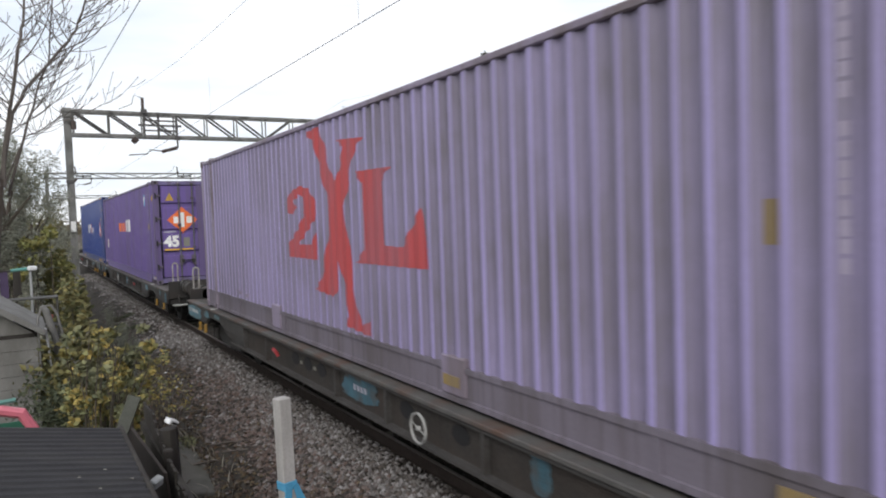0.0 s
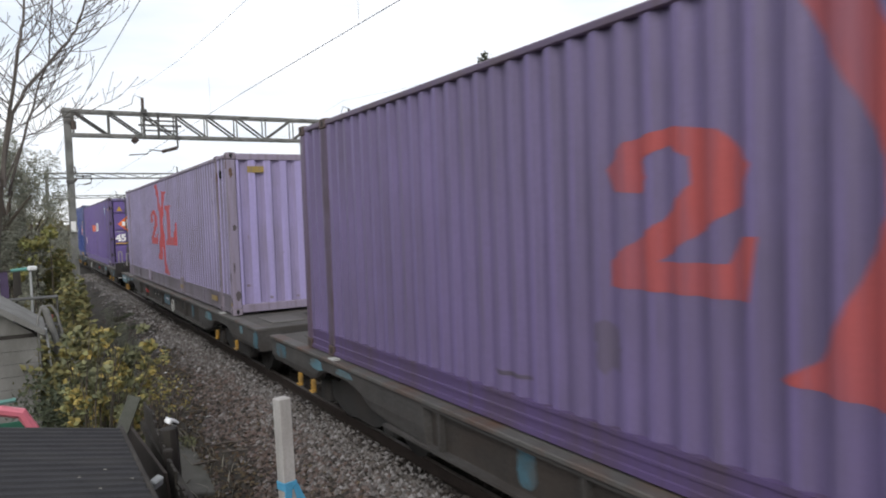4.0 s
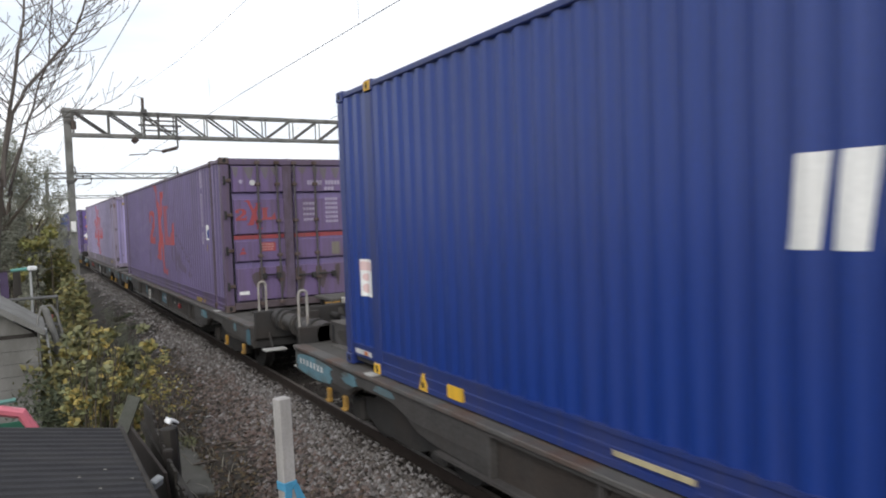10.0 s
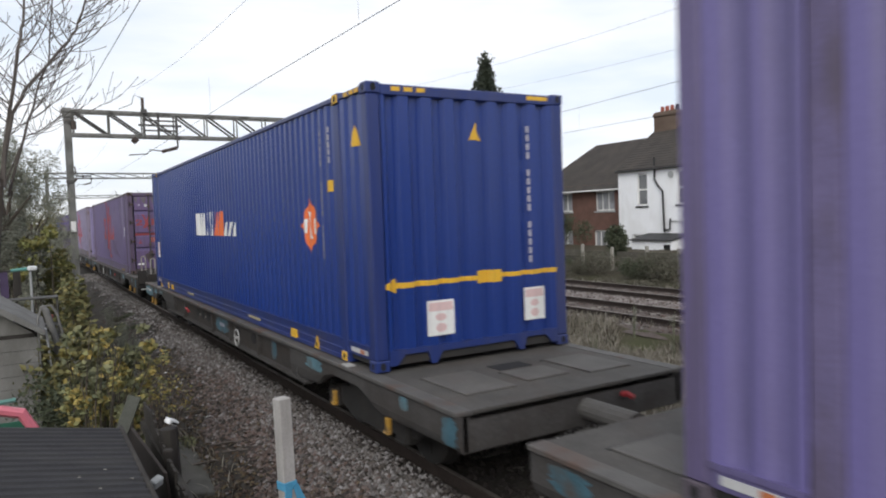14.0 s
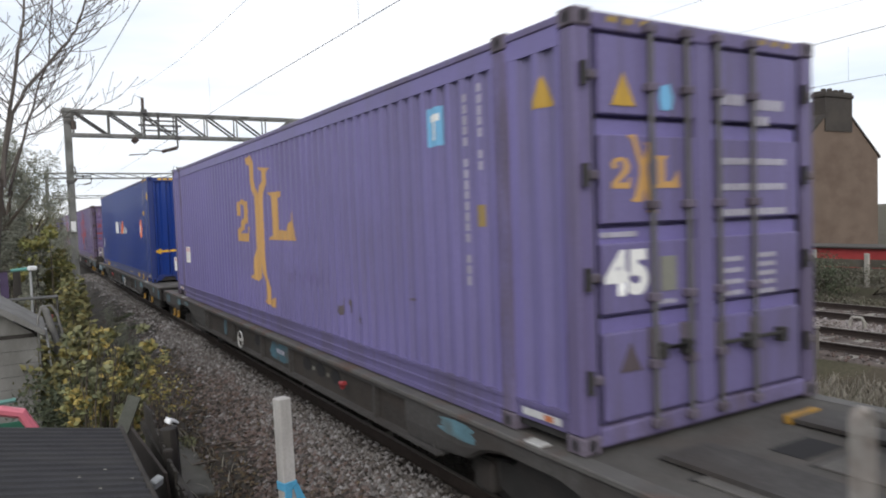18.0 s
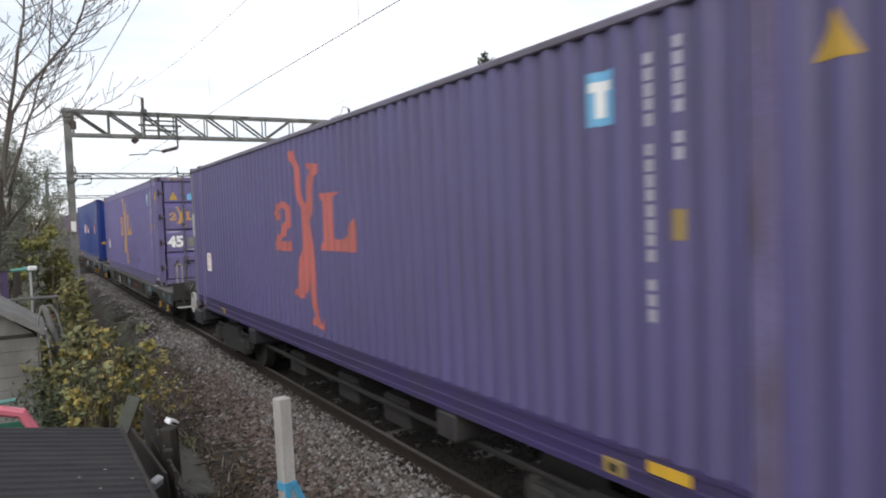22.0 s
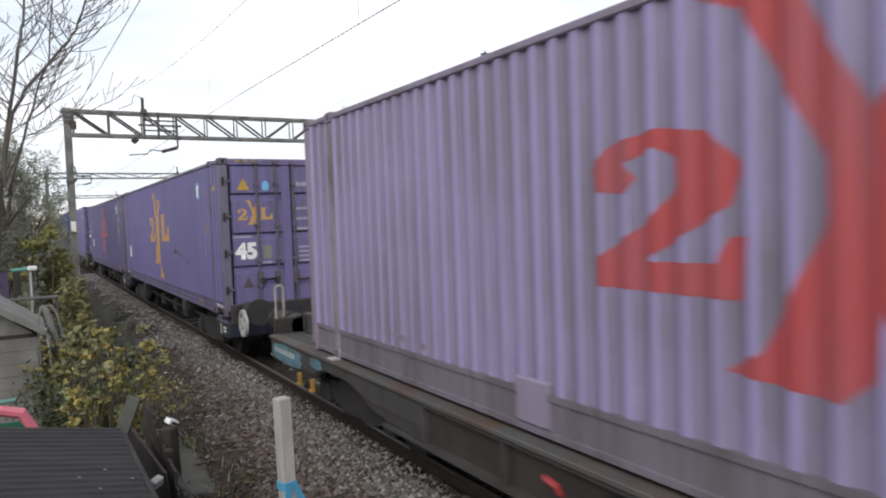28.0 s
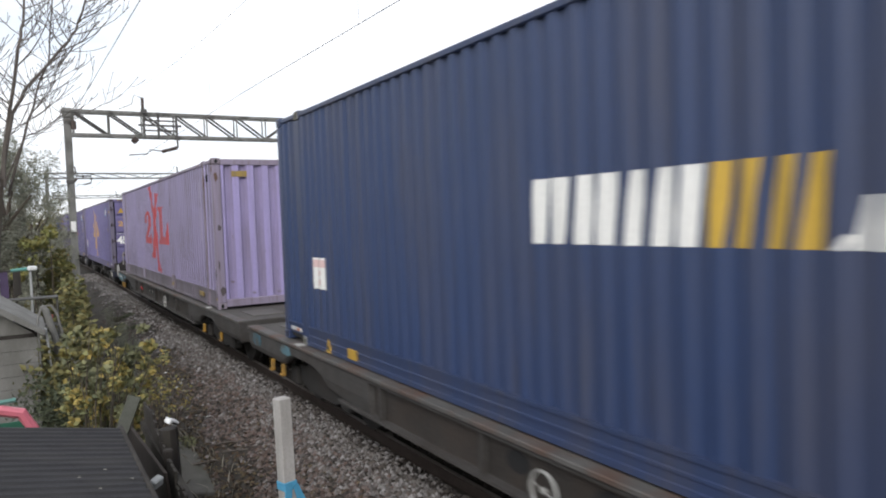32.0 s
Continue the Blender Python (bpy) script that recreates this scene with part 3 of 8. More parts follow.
def bars(c, spots, y=-0.001, material="worn_print", name="faded_print"):
    """Unreadable lettering on the near end: upright bars (x0, x1, z0, z1)."""
    bm = bmesh.new()
    for x0, x1, z0, z1 in spots:
        n = max(1, int((x1 - x0) / 0.05))
        for i in range(n):
            a = x0 + (x1 - x0) * i / n
            box(bm, a, a + (x1 - x0) / n * 0.78, y - 0.002, y + 0.004, z0, z1)
    return tagged(part(name, bm, material, c, "rows of pale print on red" if material == "pale_red" else "rows of faded white print"), kind="stuff")


def notice(c, rows, y0, y1, z0, z1):
    """A white notice with pink print on the side."""
    s = part("notice", side_mark([rect(y0, y1, z0, z1)], rows), "white_mark", c, "white notice with faded pink print")
    h = z1 - z0
    mid, wide = (y0 + y1) / 2, (y1 - y0) * 0.20
    bm = side_mark([rect(y0 + 0.02, y1 - 0.02, z1 - 0.30 * h, z1 - 0.06 * h), arc_shape(mid, z0 + 0.52 * h, wide, 0.11 * h, 0, 330, 11), arc_shape(mid, z0 + 0.22 * h, wide, 0.13 * h, 0, 330, 11)], rows)
    for v in bm.verts:
        v.co.x -= 0.003
    part("print", bm, "pink_print", s)


def end_notice(c, x0, x1, z0, z1, y=0.012):
    s = part("notice", boxes((x0, x1, y - 0.006, y - 0.003, z0, z1)), "white_mark", c, "white notice with faded pink print")
    h = z1 - z0
    mid, wide = (x0 + x1) / 2, (x1 - x0) * 0.20
    bm = boxes((x0 + 0.02, x1 - 0.02, y - 0.008, y - 0.006, z1 - 0.30 * h, z1 - 0.06 * h))
    for zz, r in ((0.52, 0.11), (0.22, 0.13)):
        prism(arc_shape(mid, z0 + zz * h, wide, r * h, 0, 330, 11), 1, y - 0.008, y - 0.006, bm)
    part("print", bm, "pink_print", s)


def scuff(c, rows, spots, material="scuff", name="scuff_mark", label="dark scrape on the ribbed side"):
    """Ragged scrapes: (way along, height, half length, half height, tilt)."""
    rnd = random.Random(len(spots) * 7 + 3)
    outs = []
    for y, z, a, b, tilt in spots:
        o = []
        for k in range(14):
            f = 2 * math.pi * k / 14
            j = 0.55 + 0.6 * rnd.random()
            dy, dz = a * j * math.cos(f), b * j * math.sin(f)
            o.append((y + dy, z + dz + dy * tilt))
        outs.append(o)
    for i, o in enumerate(outs):
        bm = side_mark([o], rows)
        for v in bm.verts:
            v.co.x -= 0.0006 * (i % 3)
        part(name, bm, material, c, label)


def triangle(cx, z, s):
    return [(cx - s / 2, z), (cx + s / 2, z), (cx, z + s)]


CONTAINERS = (
    # place of the near end at the start, kind
    ("lilac", 0.42), ("plum", -17.20), ("cobalt", -36.41), ("violet", -54.18), ("mauve", -72.74), ("mauve_amber", -87.22), ("lilac", -105.45), ("navy", -123.13),
    ("purple", 20.26), ("cobalt_plain", 34.48),
)


def build_container(kind):
    MARKS["along"] = {"lilac": -0.17, "plum": 0.08, "cobalt": -0.04, "violet": -0.04, "mauve": 0.22, "mauve_amber": 0.12, "navy": 0.13}.get(kind, -0.08)
    if kind == "lilac":
        c, rows, er = container("shipping_container", "faded lilac ribbed steel container with red emblem, on a flat wagon", "lilac_paint", "lilac_frame", 2.815, False, 0.33, edge="lilac_edge", grime="lilac_hollow", pitch=0.208, rail_m="lilac_rail")
        # sunken and sloping faces of the end panel take the duller material
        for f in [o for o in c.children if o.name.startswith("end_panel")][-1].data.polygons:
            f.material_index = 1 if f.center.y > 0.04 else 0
        part("emblem", side_mark(figure_shapes(8.12, 0.36, 2.35, 3.17, slide=(0.03, -0.04)), rows), "red_mark", c, "large red painted emblem")
        part("yellow_label", side_mark([rect(1.76, 1.86, 1.40, 1.62)], rows), "ochre_label", c)
        code_column(c, rows, 1.46, 2.45, 1.28, 0.07, material="lilac_print")
        for y, w in ((1.40, 0.2), (4.58, 0.13)):
            part("yellow_label", boxes((-HALF - 0.008, -HALF + 0.01, y - w, y + w, 0.16, 0.25)), "ochre_label", c)
        part("yellow_plate", boxes((-HALF + 0.35, -HALF + 0.64, 0.004, 0.02, 2.47, 2.58)), "ochre_label", c)
        MARKS["along"] = 0.0
        scuff(c, rows, [(12.75, 0.66, 0.05, 0.16, 0.0), (11.4, 0.45, 0.22, 0.03, 0.1), (10.9, 0.42, 0.15, 0.03, 0.0)], "lilac_scuff", label="brown stain on the ribbed side")
        for x, z, a, b in ((-0.98, 0.50, 0.05, 0.03), (-0.6, 0.27, 0.05, 0.03), (0.2, 0.60, 0.10, 0.02), (0.7, 0.28, 0.06, 0.03), (-0.95, 1.35, 0.015, 0.05), (0.1, 1.75, 0.06, 0.010), (-0.35, 1.05, 0.02, 0.02), (0.9, 0.45, 0.02, 0.10), (-0.1, 0.25, 0.04, 0.025), (0.45, 0.24, 0.05, 0.02)):
            rnd = random.Random(int(abs(x * z) * 997))
            o = [(x + a * (0.5 + 0.5 * rnd.random()) * math.cos(0.524 * k), z + b * (0.5 + 0.5 * rnd.random()) * math.sin(0.524 * k)) for k in range(12)]
            part("scuff_mark", end_mark([o], er, 0.012), "lilac_scuff", c, "brown stain on the end panel")
        part("vent", boxes((-HALF - 0.002, -HALF + 0.03, 0.5, 0.59, 2.40, 2.54), bevel=0.01), "dark_mark", c)
        # rust eating the corner posts, and the grimy foot of the end
        rnd = random.Random(77)
        def blot(cx, cz, a, b):
            return [(cx + a * rnd.uniform(0.5, 1.0) * math.cos(0.524 * k), cz + b * rnd.uniform(0.5, 1.0) * math.sin(0.524 * k)) for k in range(12)]
        for x, z, a, b in ((-1.20, 1.52, 0.045, 0.07), (-1.22, 2.46, 0.05, 0.10), (-1.18, 0.34, 0.06, 0.11), (-1.23, 0.82, 0.02, 0.12), (1.19, 0.40, 0.05, 0.16), (1.21, 1.3, 0.03, 0.3), (1.20, 2.3, 0.03, 0.2)):
            part("rust_stain", prism(blot(x, z, a, b), 1, 0.0005, 0.02), "rust_scuff" if z > 2 else "scuff", c, "rust stain on the corner post")
        for y, z, a, b in ((0.07, 0.66, 0.05, 0.13), (0.06, 0.22, 0.04, 0.09), (0.07, 2.6, 0.05, 0.09), (0.78, 2.42, 0.05, 0.18), (0.85, 0.5, 0.03, 0.09)):
            part("rust_stain", prism(blot(y, z, a, b), 0, -HALF - 0.0035, -HALF + 0.02), "rust_scuff" if z > 1 else "scuff", c, "rust stain on the post")
        part("yellow_label", prism(blot(0.075, 0.19, 0.045, 0.05), 0, -HALF - 0.009, -HALF), "ochre_label", c)
        for x in (-0.93, -0.70, -0.16, 0.38, 0.86):
            part("scuff_mark", prism(blot(x, 0.13 + rnd.uniform(-0.05, 0.03), rnd.uniform(0.03, 0.09), rnd.uniform(0.012, 0.03)), 1, -0.003, 0.01), "lilac_scuff", c, "brown stain on the end sill")
    elif kind == "plum":
        c, rows, er = container("shipping_container", "scuffed plum-purple ribbed container with rusty door end, red emblem", "plum_paint", "plum_frame", 2.77, True, 0.25, raised=False, grime="plum_hollow", rail_m="plum_rail", door_m="plum_door", strip_m="plum_strip", pitch=0.215, length=LENGTH + 0.14)
        part("emblem", side_mark(figure_shapes(7.54, 0.36, 2.35, 2.95, slide=(-0.05, -0.05)), rows), "worn_red_mark", c, "large red painted emblem")
        code_column(c, rows, 1.67, 2.72, 1.20, 0.06, material="plum_print")
        code_column(c, rows, 1.49, 2.66, 2.2, 0.06, material="plum_print")
        s = part("sign_plate", side_mark([rect(1.15, 1.42, 1.29, 1.58)], rows), "white_mark", c, "white square sign with blue blocks")
        bm = side_mark([rect(1.165, 1.245, 1.325, 1.49), rect(1.325, 1.405, 1.325, 1.49)], rows)
        for v in bm.verts:
            v.co.x -= 0.002
        part("blue_block", bm, "cobalt_paint", s)
        part("yellow_label", side_mark([rect(1.25, 1.32, 1.08, 1.2)], rows), "ochre_label", c)
        MARKS["along"] = 0.0
        scuff(c, rows, [(4.72 - 0.16 * k, 1.42 - 0.068 * k, 0.075 + 0.02 * (k % 3), 0.020 + 0.010 * (k % 2), 0.42) for k in range(11)], "plum_scuff")
        scuff(c, rows, [(9.6, 0.40, 0.3, 0.02, 0.0)], "plum_scuff", label="faint scrape on the ribbed side")
        scuff(c, rows, [(5.15, 0.95, 0.16, 0.26, 0.0), (4.75, 0.85, 0.20, 0.30, 0.2), (4.3, 0.72, 0.22, 0.20, 0.3), (3.8, 0.62, 0.2, 0.14, 0.3), (8.6, 0.75, 0.14, 0.2, 0.0), (3.2, 0.5, 0.2, 0.08, 0.1)], "plum_fade", "grime_patch", "dull grey grime on the ribbed side")
        for y, w in ((2.29, 0.23), (1.80, 0.055)):
            part("yellow_label", boxes((-HALF - 0.003, -HALF + 0.02, y - w, y + w, 0.02, 0.10)), "ochre_label", c)
        for x, z, h, w in ((-0.70, 0.64, 0.30, 0.10), (-0.24, 0.62, 0.36, 0.07), (0.12, 0.60, 0.38, 0.10), (0.52, 0.60, 0.30, 0.13), (0.86, 0.70, 0.4, 0.05)):
            part("grime_streak", prism([(x - w, z), (x - w * 0.5, z + 0.05), (x + w * 0.7, z + 0.06), (x + w, z - 0.02), (x + w * 0.55, z - h * 0.6), (x + w * 0.2, z - h), (x - w * 0.3, z - h * 0.75), (x - w * 0.8, z - h * 0.4)], 1, 0.003, 0.008), "door_grime", c, "brown grime running down the door")
        for side, xa in ((-1, -1.08), (1, 0.02)):
            part("red_band", boxes((xa, xa + 1.05, 0.041, 0.049, 1.30, 1.375)), "dull_red", c)
        bm = bmesh.new()
        for sh in figure_shapes(7.78, 0.36, 2.28, 2.35):
            bm.faces.new([bm.verts.new((-0.66 + (7.78 - y - 0.9) * 0.25, 0.002, 1.47 + (z - 0.36) * 0.235)) for y, z in reversed(sh)])
        part("door_emblem", bm, "dull_red", c, "faded red emblem on the door")
        part("red_sign", prism([(-1.0, 1.03), (-0.88, 1.03), (-0.905, 1.08), (-0.975, 1.08)], 1, -0.001, 0.008), "dull_red", c)
        part("red_sign", prism([(-0.97, 1.10), (-0.91, 1.10), (-0.94, 1.16)], 1, -0.001, 0.008), "dull_red", c)
        part("red_sign", boxes((-0.62, -0.34, 0.0, 0.008, 1.07, 1.23)), "dull_red", c)
        bars(c, [(-0.60, -0.37, 1.18, 1.21), (-0.60, -0.36, 1.135, 1.16), (-0.60, -0.38, 1.09, 1.115)], -0.002, "pale_red", "red_print")
        bars(c, [(0.32, 0.62, 2.28, 2.36), (0.68, 0.98, 2.28, 2.36), (0.66, 0.86, 2.17, 2.24)] + [(0.22, 0.46, 1.9 - 0.1 * i, 1.95 - 0.1 * i) for i in range(4)] + [(0.66, 0.92, 1.98 - 0.085 * i, 2.03 - 0.085 * i) for i in range(6)], 0.002, "plum_print")
        part("sticker", prism(arc_shape(-0.72, 2.32, 0.05, 0.05, 0, 345, 23), 1, -0.001, 0.008), "label_white", c)
        part("sticker", boxes((-1.04, -0.86, -0.001, 0.008, 0.30, 0.36)), "white_mark", c)
        part("sticker", boxes((0.76, 0.92, -0.001, 0.008, 0.94, 1.18)), "dull_cream", c)
        part("sticker", prism(arc_shape(-0.93, 2.34, 0.035, 0.035, 0, 345, 23), 1, -0.001, 0.008), "plum_print", c)
        # pale grime washed down from the header, and rust about the hinges
        rnd = random.Random(91)
        for k in range(9):
            x = -0.98 + 0.235 * k + rnd.uniform(-0.05, 0.05)
            w, h = rnd.uniform(0.05, 0.10), rnd.uniform(0.12, 0.26)
            top = 2.77 - 0.165
            part("grime_streak", prism([(x - w, top), (x + w, top), (x + w * 0.7, top - h * 0.5), (x + w * 0.25, top - h), (x - w * 0.2, top - h * 0.8), (x - w * 0.6, top - h * 0.45)], 1, 0.003, 0.008), "grey_grime", c, "pale grey grime below the door header")
    elif kind in ("cobalt", "cobalt_plain", "navy"):
        navy = kind == "navy"
        TALL = 2.985
        c, rows, er = container("shipping_container", "navy-blue ribbed steel container with white and yellow mark" if navy else "clean cobalt-blue ribbed steel container with white and orange mark",
                                "navy_paint" if navy else "cobalt_paint", "navy_frame" if navy else "cobalt_frame", TALL, False, 0.25, edge="navy_frame" if navy else "cobalt_frame", legs=True)
        top = 8.18 if navy else 8.68
        def slant(a, w, z0=1.38, z1=1.82):
            k = 0.06
            a, w = (a * 0.845, w * 0.845) if navy else (0.11 + a * 0.91, w * 0.91)
            return [(top - a, z0), (top - a - w, z0), (top - a - w - k, z1), (top - a - k, z1)]
        # the painted name as slanted bars, two strokes to a letter
        for a, w in ((0.0, 0.42), (0.53, 0.42), (1.06, 0.16), (1.31, 0.36)):
            n = 1 if w < 0.2 else 2
            for i in range(n):
                part("name_mark", side_mark([slant(a + i * w * 0.56, w * (0.40 if n > 1 else 0.8))], rows), "white_mark", c, "slanted white bar of a painted mark")
        for a, w in ((1.74, 0.34), (2.15, 0.34)):
            for i in range(2):
                part("name_mark", side_mark([slant(a + i * w * 0.56, w * 0.36)], rows), "mustard_mark" if navy else "orange_mark", c, "slanted yellow bar of a painted mark" if navy else "slanted orange bar of a painted mark")
        for a, w, h in ((2.53, 0.06, 0.07), (2.62, 0.22, 0.24), (2.88, 0.23, 0.24), (3.14, 0.30, 0.24)):
            n = 1 if w < 0.1 else 3 if w > 0.3 else 2
            for i in range(n):
                part("name_mark", side_mark([slant(a + i * w / n * 1.1, w / n * (0.75 if n > 1 else 1.0), 1.38, 1.38 + h)], rows), "white_mark", c, "slanted white bar of a painted mark")
        d = part("diamond_mark", side_mark([[(2.19, 1.535), (1.87, 1.17), (1.54, 1.535), (1.84, 1.88)]], rows), "orange_mark", c, "orange diamond with white emblem")
        bm = side_mark([[(2.06, 1.44), (1.97, 1.44), (1.95, 1.62), (2.05, 1.62)], [(1.90, 1.70), (1.94, 1.72), (1.80, 1.36), (1.76, 1.38)], [(1.78, 1.70), (1.82, 1.70), (1.92, 1.38), (1.88, 1.36)], [(1.74, 1.62), (1.70, 1.62), (1.70, 1.47), (1.62, 1.5), (1.62, 1.43), (1.74, 1.43)]], rows)
        for v in bm.verts:
            v.co.x -= 0.002
        part("white_emblem", bm, "white_mark", d)
        code_column(c, rows, 1.40, 2.64, 2.2, 0.08)
        code_column(c, rows, 1.40, 2.05, 1.2, 0.08)
        code_column(c, rows, 1.15, 2.66, 2.2, 0.08)
        part("yellow_label", side_mark([rect(1.08, 1.24, 1.92, 2.05)], rows), "yellow_mark", c)
        part("warning_triangle", side_mark([triangle(0.40, 2.36, 0.22)], rows), "yellow_mark", c)
        if navy:
            notice(c, rows, 12.15, 12.51, 0.76, 1.14)
        else:
            notice(c, rows, 13.11, 13.45, 0.78, 1.17)
        for x in (0.04,):
            part("warning_triangle", end_mark([triangle(x, 2.42, 0.2)], er, 0.012), "yellow_mark", c)
        arrow = [(-1.20, 0.88), (-0.99, 0.96), (-0.99, 0.91), (0.0, 0.92), (1.22, 0.94), (1.22, 0.885), (0.0, 0.87), (-0.99, 0.85), (-0.99, 0.80)]
        part("yellow_arrow", end_mark([arrow], er, 0.012), "yellow_mark", c, "long yellow painted arrow")
        part("yellow_arrow", end_mark([rect(0.0, 0.34, 0.83, 0.97)], er, 0.012, 0.005), "yellow_mark", c)
        end_notice(c, -0.66, -0.32, 0.31, 0.69)
        end_notice(c, 0.64, 0.94, 0.35, 0.73)
        bm = bmesh.new()
        for i in range(16):
            if i % 6 != 4:
                box(bm, 0.73, 0.77, 0.004, 0.008, 2.6 - 0.1 * i - 0.075, 2.6 - 0.1 * i)
        tagged(part("code_column", bm, "worn_print", c, "column of worn white characters"), kind="stuff")
        for x in (-0.95, -0.8, -0.65, 0.8, 0.9, 1.0):
            part("hazard_stripe", boxes((x - 0.05, x + 0.05, -0.004, 0.01, TALL - 0.085, TALL - 0.04)), "yellow_mark", c)
        for y in (0.2, 0.33, 0.48):
            part("hazard_stripe", boxes((-HALF - 0.004, -HALF + 0.02, y, y + 0.09, TALL - 0.08, TALL - 0.035)), "yellow_mark", c)
        for y in (0.82, LENGTH - 0.80):
            for z in (0.06, TALL - 0.06):
                part("yellow_casting", boxes((-HALF - 0.009, -HALF + 0.01, y - 0.08, y + 0.08, z - 0.055, z + 0.055), bevel=0.01), "grey_label" if navy else "yellow_mark", c)
                part("casting_hole", prism(arc_shape(y, z, 0.026, 0.036, 0, 330, 11), 0, -HALF - 0.012, -HALF - 0.004), "dark_mark", c)
        dull = "ochre_sign" if navy else "yellow_mark"
        for y in (1.70, 12.2 if navy else 12.05):
            tri = part("warning_triangle", prism(triangle(y, 0.02, 0.16), 0, -HALF - 0.006, -HALF + 0.01), dull, c)
            part("triangle_hole", prism(arc_shape(y, 0.075, 0.025, 0.03, 0, 330, 11), 0, -HALF - 0.009, -HALF), "dark_mark", tri)
        if not navy:
            for ya, yb in ((9.06, 9.67), (4.13, 4.77)):
                part("strip_label", boxes((-HALF - 0.004, -HALF + 0.02, ya, yb, 0.09, 0.125)), "cream_label", c)
        for y in (2.55, 11.5):
            part("yellow_label", boxes((-HALF - 0.006, -HALF + 0.01, y - 0.12, y + 0.12, 0.05, 0.16)), dull, c)
    else:
        spec = {"violet": ("violet_paint", "violet_frame", 2.89, True, "amber_mark", "violet-purple ribbed container with amber emblem and door end"),
                "mauve": ("indigo_paint", "mauve_frame", 2.84, False, "faded_red_mark", "violet ribbed container with faded red emblem, grey corner posts"),
                "mauve_amber": ("mauve_paint", "mauve_frame", 2.86, True, "amber_mark", "greyish mauve ribbed container with amber emblem, dented side"),
                "purple": ("purple_paint", "purple_frame", 2.83, True, "orange_mark", "deep purple ribbed container with orange diamond on the door")}[kind]
        c, rows, er = container("shipping_container", spec[5], spec[0], spec[1], spec[2], spec[3], 0.25, edge="violet_edge", strip_m="violet_door" if spec[3] and kind != "purple" else spec[1], door_m="violet_door" if spec[3] and kind != "purple" else "", cuts=(0.90, 1.50, 2.22), grime={"purple": "", "mauve": "indigo_hollow"}.get(kind, "violet_hollow"), rail_m={"mauve": "deep_violet", "mauve_amber": "mauve_rail", "violet": "violet_rail"}.get(kind, spec[0]), length=LENGTH + {"mauve": 0.31, "mauve_amber": 0.08, "violet": 0.08}.get(kind, 0.0))
        if kind.startswith("mauve"):
            for y in (2.0, LENGTH - 2.0):
                pl = part("yellow_plate", boxes((-HALF - 0.004, -HALF + 0.02, y - 0.09, y + 0.09, 0.05, 0.15), bevel=0.006), "ochre_label", c)
                part("plate_hole", boxes((-HALF - 0.007, -HALF, y - 0.03, y + 0.03, 0.075, 0.125)), "dark_mark", pl)
        if kind == "mauve":
            part("plate", boxes((-HALF - 0.006, -HALF + 0.01, LENGTH + 0.16, LENGTH + 0.30, 1.45, 1.9)), "cabinet_plate", c, "pale grey plate on the corner post")
        if kind != "purple":
            part("emblem", side_mark(figure_shapes(*{"violet": (7.82, 0.355, 2.28, 2.33), "mauve": (7.79, 0.335, 2.28, 2.26)}.get(kind, (7.70, 0.31, 2.28, 2.35)), 0.76, (0.03, 0.03) if kind == "mauve_amber" else (0.0, 0.0)), rows), spec[4], c, "large painted emblem")
        else:
            part("name_mark", side_mark([rect(8.2 - 0.34 * i, 8.45 - 0.34 * i, 1.45, 1.75) for i in range(6)], rows), "orange_mark", c)
            part("name_mark", side_mark([rect(6.0 - 0.34 * i, 6.25 - 0.34 * i, 1.45, 1.85) for i in range(3)], rows), "white_mark", c)
        t = part("sign_plate", side_mark([rect(1.72, 1.97, 2.19, 2.52)], rows), "sky_blue_mark", c, "pale blue sign with white block")
        bm = side_mark([rect(1.81, 1.88, 2.24, 2.40), rect(1.76, 1.93, 2.40, 2.46)], rows)
        for v in bm.verts:
            v.co.x -= 0.002
        part("white_block", bm, "white_mark", t)
        near = 0.10 if kind == "mauve" else 0.0
        code_column(c, rows, 1.36 + near, 2.55, 1.08, 0.08, material="worn_print" if near else "violet_print")
        code_column(c, rows, 1.15 + near, 2.60, 1.95, 0.08, material="worn_print" if near else "violet_print")
        part("yellow_label", side_mark([rect(1.12 + near, 1.20 + near, 1.50, 1.67)], rows), "ochre_label", c)
        part("warning_triangle", side_mark([triangle(0.40, 2.3, 0.22)], rows), "ochre_sign", c)
        if kind == "mauve_amber":
            notice(c, rows, 12.45, 12.80, 0.70, 1.06)
        else:
            notice(c, rows, 12.45, 12.8, 0.78, 1.12)
        MARKS["along"] = 0.0
        if kind == "violet":
            scuff(c, rows, [(4.02, 0.57, 0.10, 0.07, 0.0), (3.96, 0.66, 0.06, 0.07, 0.0), (3.75, 0.63, 0.08, 0.10, 0.0), (3.52, 0.52, 0.07, 0.06, 0.1), (2.3, 0.83, 0.08, 0.012, 0.0)], "scuff")
            scuff(c, rows, [(5.75 - 0.17 * k, 0.84 + 0.03 * ((k * 5) % 3), 0.07, 0.085, 0.0) for k in range(9)], "violet_fade", "old_print", "faint trace of painted-over print")
            for side in (-1, 1):
                xo = sorted((side * (HALF - 0.010), side * (HALF - 0.05)))
                part("top_band", boxes((xo[0], xo[1], 0.16, LENGTH - 0.08, spec[2] - 0.215, spec[2] - 0.083)), spec[0], c, "plain strip under the top rail")
